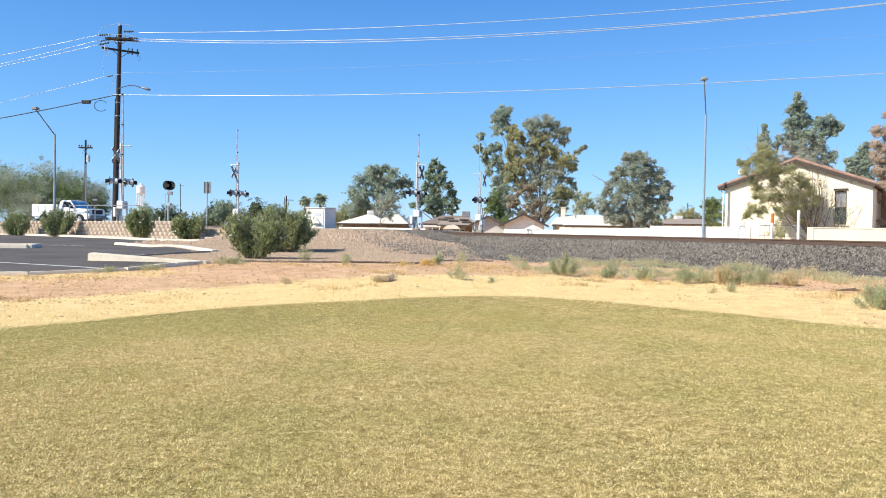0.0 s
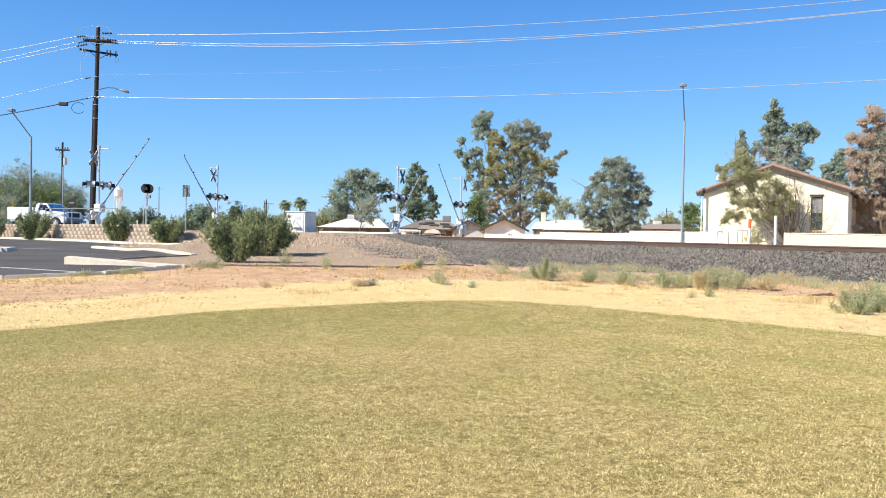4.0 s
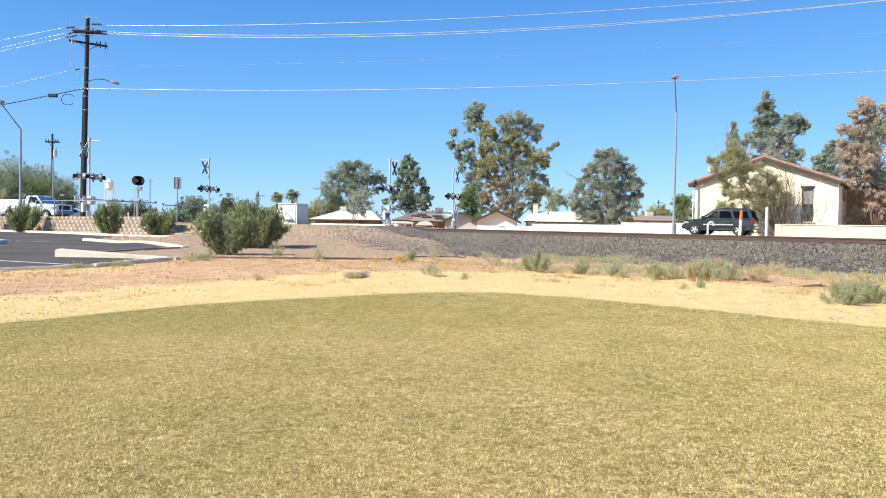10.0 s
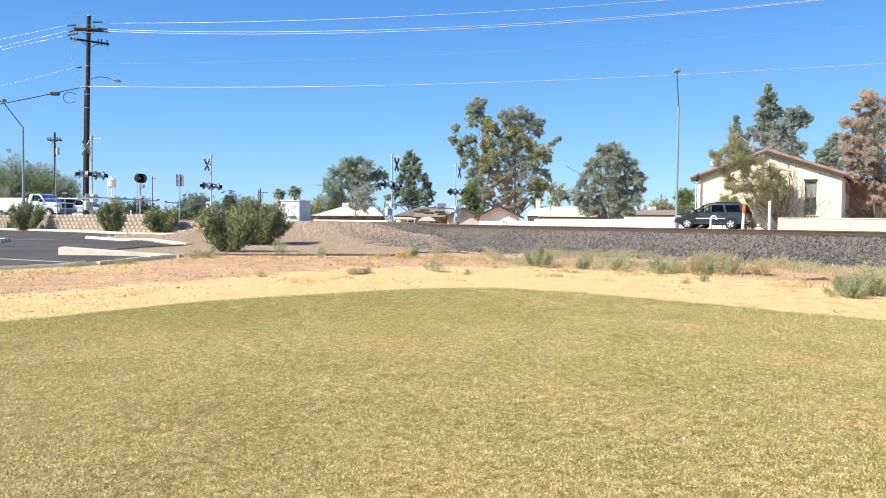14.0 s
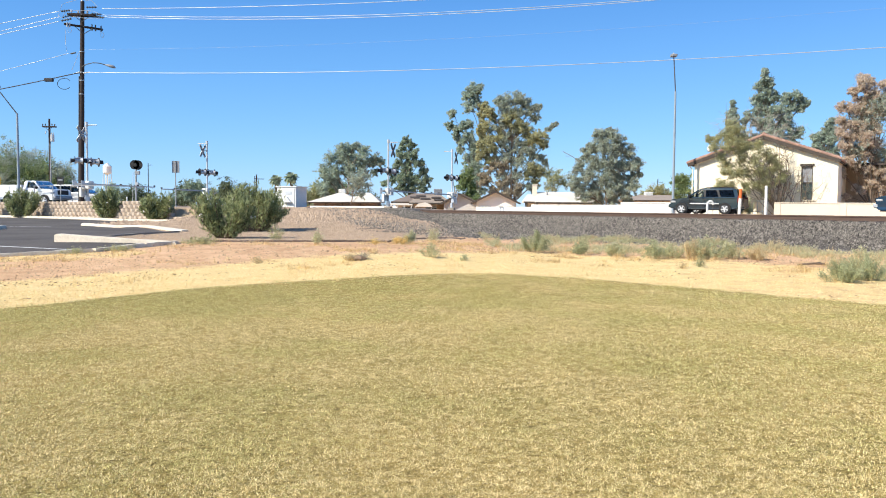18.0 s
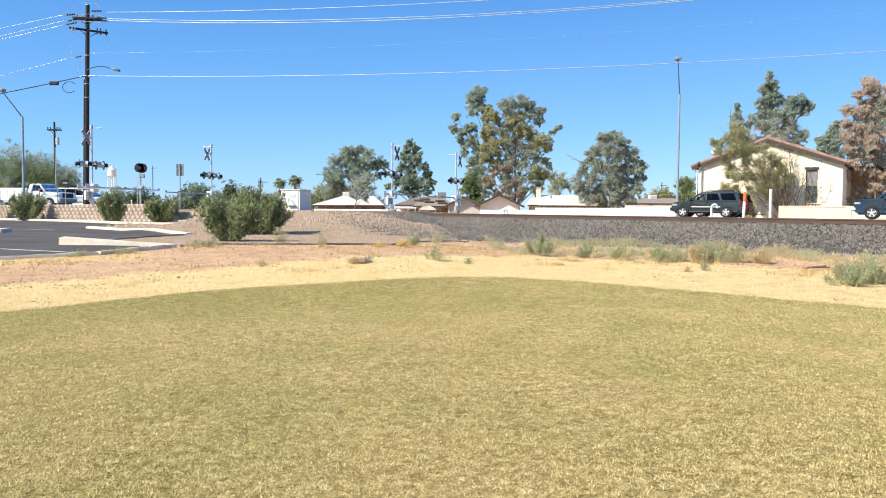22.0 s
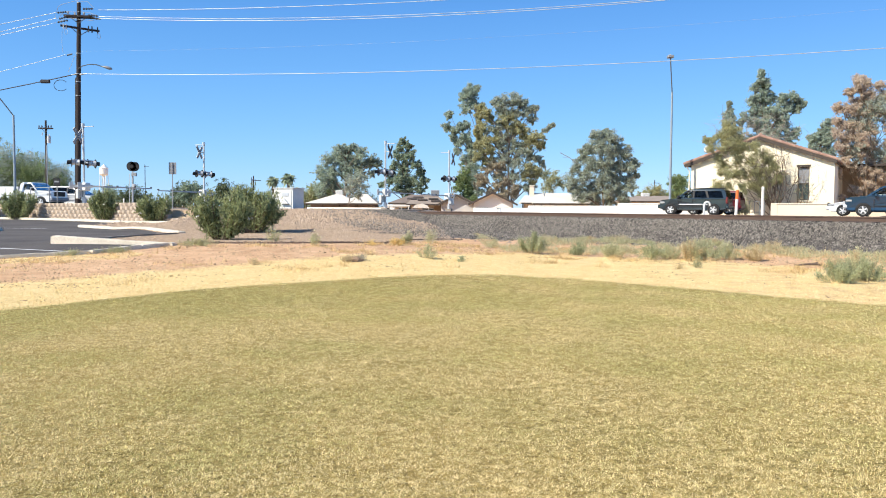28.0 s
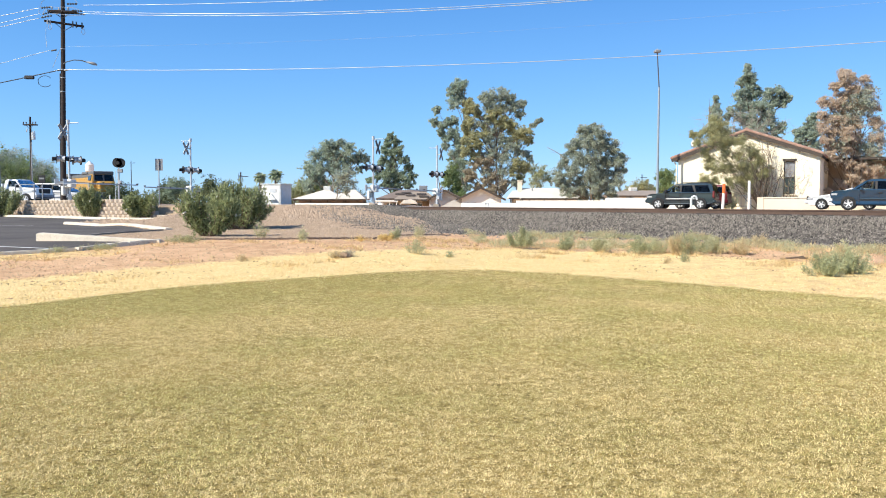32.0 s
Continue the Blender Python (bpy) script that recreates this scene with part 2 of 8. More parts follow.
def land(x, y):
    """Height of the ground."""
    x, y = np.asarray(x, float), np.asarray(y, float)
    s = off_rail(x, y)
    right = step(-4, 5, x)
    z = (0.5 - 0.32 * right) * step(12, 23, y) + 0.15 * step(24, 48, y) * (1 - right)
    # the street lies on high ground, behind a retaining wall and, further on, a gravel bank
    free = step(-13.4, -11.4, x)
    walled = 0.85 * step(0.1, 0.4, y - wall_line(x))
    bank = 0.75 * np.clip((y - 30) / 20, 0, 1) ** 0.8 * step(3.0, 9.0, s + 4.5 * step(-6, -12, x))
    z = z + walled * (1 - free) + np.maximum(bank, 0.75 * step(44, 52, y)) * free
    # ballast: a shoulder outside the near rail, then a slope of one in two
    shoulder = 1.05 - np.where(s > 0, np.clip((s - 1.0) / 2.0, 0, 1.15), np.clip((-2.6 - s) / 8, 0, 0.05))
    z = np.maximum(np.minimum(z, 1.32), np.where(s > -200, shoulder, 1.1))
    z = np.where((y > 53) & (s > -2.6) & (s > 1.2), np.maximum(z, 1.3), z)
    # the yards behind the railway lie lower
    return z - 1.4 * step(80, 84, y) * step(150, 120, y) * step(-20, -17.5, x) * step(24, 21, x)


def height(x, y):
    return float(land(x, y))


# rims of the mown lawn and of the straw verge, across and ahead
LAWN_X = (-12, -6.44, -5.54, -4.54, -3.6, -2.0, -0.9, 0.2, 1.4, 2.9, 4.2, 5.3, 6.2, 7.2, 13)
LAWN_Y = (3.5, 11.6, 12.84, 14.0, 14.6, 15.4, 16.1, 16.6, 16.8, 16.4, 15.5, 14.6, 13.65, 12.85, 6)
STRAW_X = (-12, -8, -6, -4.7, -3.1, -1.8, 0.3, 2.7, 5.5, 7.2, 8.3, 9.5, 14)
STRAW_Y = (12.0, 15.0, 16.6, 17.4, 18.9, 19.9, 21.2, 22.9, 22.4, 21.6, 20.3, 19.2, 16.5)


def lawn_edge(x, y):
    """1 on the rim of the lawn, less inside."""
    return y / np.interp(x, LAWN_X, LAWN_Y)


def straw_edge(x, y):
    """1 on the outer rim of the straw."""
    return y / np.interp(x, STRAW_X, STRAW_Y)


def kerb_side(x, y):
    """1 on the dry strip along the flush kerb of the car park."""
    return step(1.1, 0.5, np.abs(18.0 + 0.36 * (x + 10.2) - y)) * step(-6.6, -7.4, x)


def gravel_edge(x):
    """The edging strip between bare earth and gravel."""
    return np.interp(x, (-9, -6.9, -3.7, -1.5, 0.6, 2.0), (21.7, 22.3, 22.9, 24.5, 29.4, 31.5))


def ballast_toe(x):
    """How far the ballast spills from the near rail."""
    return np.interp(x, (-9, -6, -4.7, -3.1, 0.4, 4.7, 8.7), (2.0, 7.5, 11.0, 13.4, 10.8, 6.6, 4.5))


def spread(lo, hi, d, outer):
    mid = np.arange(lo, hi + d / 2, d)
    return np.concatenate([[lo - o for o in outer[::-1]], mid, [hi + o for o in outer]])


def build_ground():
    xs = spread(-46, 44, 0.4, (3, 8, 18, 40, 90, 200, 500, 1200, 2500))
    ys = spread(-6, 90, 0.4, (4, 10, 18, 30, 45, 60, 90, 200, 500, 1200, 2500))
    X, Y = np.meshgrid(xs, ys)
    Z = land(X, Y)
    s = off_rail(X, Y)
    rng = np.random.default_rng(3)
    near = (np.abs(X) < 50) & (Y > -6) & (Y < 80)
    stones = near & (s > -3) & (s < 3.2)
    Z = Z + np.where(near & (straw_edge(X, Y) > 1.15), rng.normal(0, 0.006, Z.shape), 0) + np.where(stones & (np.abs(s + 0.75) > 1.4), rng.normal(0, 0.01, Z.shape), 0)
    dirt = near & (Y > 18) & (s > 2.5)
    Z = Z + np.where(dirt & ~((X < -8.5) & (Y < 51)), rng.normal(0, 0.012, Z.shape), 0)
    ny, nx = X.shape
    co = np.stack([X, Y, Z], -1).reshape(-1, 3)
    i = np.arange(ny * nx).reshape(ny, nx)
    f = np.stack([i[:-1, :-1], i[:-1, 1:], i[1:, 1:], i[1:, :-1]], -1).reshape(-1, 4)
    me = bpy.data.meshes.new("ground")
    me.from_pydata(co.tolist(), [], f.tolist())
    # what covers the ground: lawn, straw, stones, dark ballast
    e = lawn_edge(X, Y)
    lawn = step(1.03, 0.985, e)
    straw = np.maximum(step(1.06, 0.96, straw_edge(X, Y)) * np.maximum(0.74 + 0.26 * step(0.97, 0.84, straw_edge(X, Y)), step(-0.5, 2, X)), 0.55 * kerb_side(X, Y))
    straw = straw * (1 - 0.38 * step(0.5, 7, X))
    gravel = step(-0.1, 0.4, Y - gravel_edge(X)) * step(1.5, -1.0, X - (Y - 24) * -0.1) * step(2.2, 3.4, s)
    toe = ballast_toe(X)
    ballast = step(toe + 0.5, toe - 0.5, s) * step(-9, -5, s)
    layer = me.color_attributes.new("cover", "FLOAT_COLOR", "POINT")
    layer.data.foreach_set("color", np.stack([lawn, straw, gravel, ballast], -1).astype(np.float32).ravel())
    me.polygons.foreach_set("use_smooth", [True] * len(me.polygons))
    me.materials.append(ground_material())
    return tagged(new("ground", me), "dry lawn, straw, bare earth and gravel on one sheet of ground", "ground", kind="structure")


def ground_material():
    m = bpy.data.materials.new("dry_ground")
    m.use_nodes = True
    n, l = m.node_tree.nodes, m.node_tree.links
    b = n["Principled BSDF"]
    b.inputs["Roughness"].default_value = 0.95
    b.inputs["Specular IOR Level"].default_value = 0.15
    co = n.new("ShaderNodeTexCoord").outputs["Object"]

    def noise_at(scale, detail=4, rough=0.55):
        t = n.new("ShaderNodeTexNoise")
        t.inputs["Scale"].default_value = scale
        t.inputs["Detail"].default_value = detail
        t.inputs["Roughness"].default_value = rough
        l.new(co, t.inputs["Vector"])
        return t.outputs["Fac"]

    def ramp(fac, a, c, lo=0.35, hi=0.65):
        r = n.new("ShaderNodeValToRGB")
        l.new(fac, r.inputs[0])
        r.color_ramp.elements[0].position, r.color_ramp.elements[1].position = lo, hi
        r.color_ramp.elements[0].color, r.color_ramp.elements[1].color = (*a, 1), (*c, 1)
        return r.outputs[0]

    def mixed(fac, a, c):
        x = n.new("ShaderNodeMix")
        x.data_type = "RGBA"
        l.new(fac, x.inputs["Factor"])
        l.new(a, x.inputs["A"])
        l.new(c, x.inputs["B"])
        return x.outputs["Result"]

    def ragged(value, by, amount=0.7):
        a = n.new("ShaderNodeMath")
        a.operation = "MULTIPLY_ADD"
        l.new(by, a.inputs[0])
        a.inputs[1].default_value = amount
        a.inputs[2].default_value = -amount / 2
        c = n.new("ShaderNodeMath")
        l.new(value, c.inputs[0])
        l.new(a.outputs[0], c.inputs[1])
        r = n.new("ShaderNodeMapRange")
        r.inputs["From Min"].default_value, r.inputs["From Max"].default_value = 0.35, 0.65
        l.new(c.outputs[0], r.inputs["Value"])
        return r.outputs[0]

    at = n.new("ShaderNodeAttribute")
    at.attribute_name = "cover"
    sp = n.new("ShaderNodeSeparateColor")
    l.new(at.outputs["Color"], sp.inputs[0])
    patch, clump, grain, stone = noise_at(0.35, 3), noise_at(2.2, 5, 0.65), noise_at(28, 5, 0.7), noise_at(9, 4, 0.7)
    earth = mixed(ramp(stone, (0, 0, 0), (1, 1, 1), 0.3, 0.75), ramp(patch, (0.56, 0.33, 0.185), (0.74, 0.47, 0.275)), ramp(clump, (0.46, 0.27, 0.15), (0.80, 0.565, 0.35)))
    straw = mixed(ramp(clump, (0, 0, 0), (1, 1, 1), 0.3, 0.7), ramp(grain, (0.62, 0.43, 0.175), (0.88, 0.67, 0.33)), ramp(grain, (0.74, 0.545, 0.24), (0.95, 0.765, 0.42)))
    green = mixed(ramp(patch, (0, 0, 0), (1, 1, 1), 0.4, 0.62), ramp(grain, (0.12, 0.088, 0.026), (0.44, 0.34, 0.105)), ramp(grain, (0.17, 0.118, 0.035), (0.58, 0.42, 0.145)))
    green = mixed(ramp(clump, (0, 0, 0), (0.6, 0.6, 0.6), 0.4, 0.7), green, ramp(grain, (0.19, 0.15, 0.05), (0.64, 0.50, 0.20)))
    gravel = mixed(ramp(stone, (0, 0, 0), (1, 1, 1), 0.35, 0.65), ramp(grain, (0.30, 0.21, 0.135), (0.50, 0.385, 0.26)), ramp(clump, (0.36, 0.26, 0.175), (0.47, 0.355, 0.24)))
    dark = mixed(ramp(stone, (0, 0, 0), (1, 1, 1), 0.4, 0.6), ramp(grain, (0.03, 0.027, 0.025), (0.10, 0.09, 0.08)), ramp(grain, (0.05, 0.045, 0.042), (0.2, 0.18, 0.16)))
    c = mixed(ragged(sp.outputs[2], clump), earth, gravel)
    c = mixed(ragged(sp.outputs[1], clump, 0.9), c, straw)
    c = mixed(ragged(sp.outputs[0], clump, 0.6), c, green)
    c = mixed(ragged(at.outputs["Alpha"], clump, 0.9), c, dark)
    l.new(c, b.inputs["Base Color"])
    bp = n.new("ShaderNodeBump")
    bp.inputs["Strength"].default_value = 0.9
    bp.inputs["Distance"].default_value = 0.05
    l.new(grain, bp.inputs["Height"])
    l.new(bp.outputs[0], b.inputs["Normal"])
    return m


# ---- railway ----
def rail_at(along, across, z):
    """A place by metres along the track from the middle stretch and metres towards the field from the near rail."""
    return Vector((6.2, 40.7, 0)) + TRACK * along + ACROSS * across + Vector((0, 0, z))


def build_track():
    track = thing("railway_track", "brown rusty railway track on weathered ties in grey ballast", "railway track")
    turn = Matrix(((TRACK.x, -TRACK.y, 0), (TRACK.y, TRACK.x, 0), (0, 0, 1)))
    for across in (0.0, -1.5):
        bm = B()
        for w, h, zc in ((0.14, 0.025, RAIL_Z - 0.155), (0.02, 0.10, RAIL_Z - 0.095)):
            box(bm, rail_at(-60, across, zc), (180, w, h), turn)
        rail = part("rail", bm, RAIL_STEEL, track)
        part("rail_head", box(B(), rail_at(-60, across, RAIL_Z - 0.022), (180, 0.07, 0.044), turn, 0.006), RAIL_STEEL, rail)
    me = box(B(), (0, 0, 0), (0.22, 2.6, 0.16), None, 0.012)
    first = part("tie", me, TIE, track)
    rng = random.Random(5)
    base = Matrix.Translation(rail_at(0, -0.75, RAIL_Z - 0.25)) @ turn.to_4x4()
    for i in range(-70, 48):
        ob = first if i == -70 else new("tie", first.data)
        ob.parent = track
        ob.matrix_basis = base @ Matrix.Translation((i * 0.54, rng.uniform(-0.05, 0.05), rng.uniform(-0.01, 0.01))) @ Matrix.Rotation(rng.uniform(-0.02, 0.02), 4, "Z")
    # the level crossing's deck between and beside the rails
    for across, w in ((0.62, 1.1), (-0.75, 1.3), (-2.15, 1.1)):
        for k in range(9):
            part("crossing_panel", box(B(), rail_at(-26.5 + k * 1.65, across, RAIL_Z - 0.07), (1.62, w, 0.14), turn, 0.01), PANEL, track)
    return track


# ---- crossing gates ----
def gate(name, label, at, arm_len, face_to, side, tall=5.1, boards=None):
    """Signal mast with crossbuck, flashing lights and an arm. Local y runs along the road towards the traffic it stops, x across the road."""
    g = thing(name, label, "crossing gate", at, "gates at the level crossing")
    part("foundation", box(B(), (0, 0, 0.0), (0.5, 0.5, 0.26), None, 0.02), OLD_CONCRETE, g)
    part("mast", rod(rod(B(), (0, 0, 0.1), (0, 0, tall), 0.065), (0, 0, 0.1), (0, 0, 0.5), 0.13), ALU, g, "silver steel mast")
    part("junction_box", box(B(), (0.0, 0.16, 0.75), (0.28, 0.2, 0.4), None, 0.02), ALU, g)
    buck = part("crossbuck", B(), WHITE_PAINT, g, "white X of two boards")
    for k, a in ((0, 48), (1, -48)):
        part("board", box(B(), (0, (0.36 + 0.03 * k) * face_to, tall - 0.72), (1.22, 0.02, 0.22), Matrix.Rotation(radians(a), 3, "Y")), boards or WHITE_PAINT, buck)
        part("board_back", box(B(), (0, (0.335 + 0.03 * k) * face_to, tall - 0.72), (1.2, 0.02, 0.21), Matrix.Rotation(radians(a), 3, "Y")), GREY_PAINT, buck)
    part("sign_bracket", rod(B(), (0, 0, tall - 0.72), (0, 0.36 * face_to, tall - 0.72), 0.03), ALU, g)
    part("top_arm", rod(rod(B(), (0, 0.05, tall - 0.15), (0, -0.75, tall - 0.15), 0.03), (0, 0, tall - 0.2), (0, 0, tall + 0.05), 0.1), ALU, g)
    lights = part("light_bar", rod(rod(B(), (-0.95, 0, 2.85), (0.95, 0, 2.85), 0.045), (0, -0.3, 2.7), (0, 0.3, 2.7), 0.045), ALU, g)
    for sx in (-0.75, 0.75):
        for face in (1, -1):
            bm = B()
            y0 = 0.22 * face
            rod(bm, (sx, y0, 2.68), (sx, y0 + 0.025 * face, 2.68), 0.29, seg=20)
            for q in range(9):
                a0, a1 = radians(-36 + q * 28), radians(-36 + (q + 1) * 28)
                poly(bm, [(sx + 0.14 * math.cos(a0), y0 + 0.03 * face, 2.68 + 0.14 * math.sin(a0)), (sx + 0.14 * math.cos(a1), y0 + 0.03 * face, 2.68 + 0.14 * math.sin(a1)),
                          (sx + 0.16 * math.cos(a1), y0 + 0.26 * face, 2.65 + 0.16 * math.sin(a1)), (sx + 0.16 * math.cos(a0), y0 + 0.26 * face, 2.65 + 0.16 * math.sin(a0))])
            back = rod(B(), (sx, y0, 2.68), (sx, y0 - 0.2 * face, 2.68), 0.2, 0.13, 14)
            lens = rod(B(), (sx, y0 + 0.026 * face, 2.68), (sx, y0 + 0.036 * face, 2.68), 0.105, seg=16)
            # the heads are aimed aside, at the bend of the road
            for q in (bm, back, lens):
                bmesh.ops.rotate(q, verts=q.verts[:], cent=(sx, 0, 2.68), matrix=Matrix.Rotation(radians(52 if sx > 0 else 40), 3, "Z"))
            part("signal_light", bm, BLACK, lights, "round black backboard with a hood")
            part("housing", back, ALU, lights)
            part("lens", lens, RED_LENS, lights)
    part("gate_mechanism", box(B(), (-0.05, -0.1, 1.2), (0.5, 0.5, 0.52), None, 0.05), WHITE_PAINT, g, "white gate motor box")
    part("motor_cover", box(B(), (-0.24, 0.26, 0.75), (0.24, 0.2, 0.6), None, 0.03), WHITE_PAINT, g)
    arm = new("gate_arm")
    arm.parent = g
    arm.location = (0, -0.12, 1.25)
    bm = B()
    box(bm, (0.2, 0, 0), (0.9, 0.05, 0.16), None, 0.01)
    box(bm, (arm_len * 0.28, 0, 0), (arm_len * 0.56, 0.035, 0.10))
    box(bm, (arm_len * 0.75, 0, 0), (arm_len * 0.5, 0.03, 0.07))
    a = part("pole", bm, ARM_BACK, arm, "grey back of a tapering arm")
    for k in range(int(arm_len / 0.8)):
        x = 0.9 + k * 0.8
        if x + 0.3 < arm_len:
            h = 0.106 if x < arm_len * 0.55 else 0.076
            part("red_band", box(B(), (x + 0.2, 0.02 * side, 0), (0.4, 0.012, h)), RED_REFLECT, arm)
    for x in (arm_len * 0.45, arm_len * 0.72, arm_len - 0.06):
        part("arm_light", rod(box(B(), (x, 0, 0.07), (0.06, 0.05, 0.08)), (x, -0.06, 0.08), (x, 0.06, 0.08), 0.04, seg=10), BLACK, arm)
    cw = B()
    for y in (-0.3, 0.3):
        box(cw, (-0.45, y, 0), (1.1, 0.03, 0.14))
        box(cw, (-0.95, y, 0), (0.35, 0.07, 0.42), None, 0.02)
    part("counterweight", cw, ALU, arm)
    return g, arm


def facing(x, y, z, across):
    """The pose whose local x points along across (seen from above)."""
    return pose(x, y, z, 0, 0, math.degrees(math.atan2(across[1], across[0])))


GATE_A, ARM_A = gate("crossing_gate", "silver crossing gate with crossbuck behind the block wall", facing(-22.15, 50.5, 1.5, (0.24, 0.97)), 7.05, 1, 1)
GATE_B, ARM_B = gate("crossing_gate", "silver crossing gate with crossbuck beyond the street", facing(-18.25, 63.0, 1.36, (-0.2, -0.98)), 6.5, -1, -1)
GATE_C, ARM_C = gate("crossing_gate", "silver crossing gate beside the track", facing(-3.72, 58.0, 1.36, (0.3, 0.95)), 5.7, -1, 1, 4.9, DARK_STEEL)
GATE_D, ARM_D = gate("crossing_gate", "silver crossing gate beyond the track", facing(1.05, 69.0, 1.3, (-0.3, -0.95)), 7.3, 1, -1, 5.1, DARK_STEEL)


# ---- car park, kerbs and the retaining wall ----
def inside(px, py, ring):
    hit = np.zeros(px.shape, bool)
    for (x0, y0), (x1, y1) in zip(ring, ring[1:] + ring[:1]):
        cond = (y0 > py) != (y1 > py)
        with np.errstate(divide="ignore", invalid="ignore"):
            hit ^= cond & (px < (x1 - x0) * (py - y0) / (y1 - y0) + x0)
    return hit


def draped(name, ring, lift, material, d=0.25):
    """A sheet over the ground inside a ring."""
    xs = np.arange(min(p[0] for p in ring), max(p[0] for p in ring), d)
    ys = np.arange(min(p[1] for p in ring), max(p[1] for p in ring), d)
    X, Y = np.meshgrid(xs, ys)
    keep = inside(X + d / 2, Y + d / 2, ring)
    x, y = X[keep], Y[keep]
    co = np.stack([np.stack([x + a, y + c, land(x + a, y + c) + lift], -1) for a, c in ((0, 0), (d, 0), (d, d), (0, d))], 1)
    ob = quads(name, co, material)
    return ob


def kerb(name, pts, w, h, material, label, end=None):
    """A swept kerb over the ground, with worn top edges, in lengths; it may sink towards its end."""
    runs = []
    for (x0, y0), (x1, y1) in zip(pts, pts[1:]):
        n = max(1, round(math.hypot(x1 - x0, y1 - y0) / 3.0))
        runs += [((x0 + (x1 - x0) * k / n, y0 + (y1 - y0) * k / n), (x0 + (x1 - x0) * (k + 1) / n, y0 + (y1 - y0) * (k + 1) / n)) for k in range(n)]
    rng = random.Random(len(runs))
    for i, ((ax, ay), (bx, by)) in enumerate(runs):
        a, b = Vector((ax, ay, height(ax, ay))), Vector((bx, by, height(bx, by)))
        d = b - a
        h0, h1 = (h if end is None else h + (end - h) * (i + q) / len(runs) for q in (0, 1))
        bm = B()
        box(bm, (d.length / 2, 0, -0.15), (d.length - 0.008, w, 0.3))
        bmesh.ops.subdivide_edges(bm, edges=[e for e in bm.edges if abs(e.verts[0].co.x - e.verts[1].co.x) > 0.1], cuts=8)
        for v in bm.verts:
            if v.co.z > -0.1:
                v.co.z = h0 + (h1 - h0) * v.co.x / d.length + rng.uniform(-0.008, 0.004)
                v.co.y *= 0.93
        bmesh.ops.bevel(bm, geom=[e for e in bm.edges if min(v.co.z for v in e.verts) > -0.1 and len(e.link_faces) == 2 and e.calc_face_angle(0) > 0.6], offset=0.025, segments=2, affect="EDGES")
        m = Matrix.Translation(a) @ d.to_track_quat("X", "Z").to_matrix().to_4x4()
        bm.transform(m)
        tagged(part(name, bm, material), label, kind="structure")


LOT = [(-10.2, 18.35), (-8.4, 19.4), (-7.75, 20.8), (-7.2, 21.5), (-10.4, 21.8), (-10.1, 26.5), (-9.4, 29.0), (-15.6, 35.2), (-16.3, 41.6), (-21, 45.6), (-28.4, 50.2),
       (-45, 51.5), (-45, 18.2)]


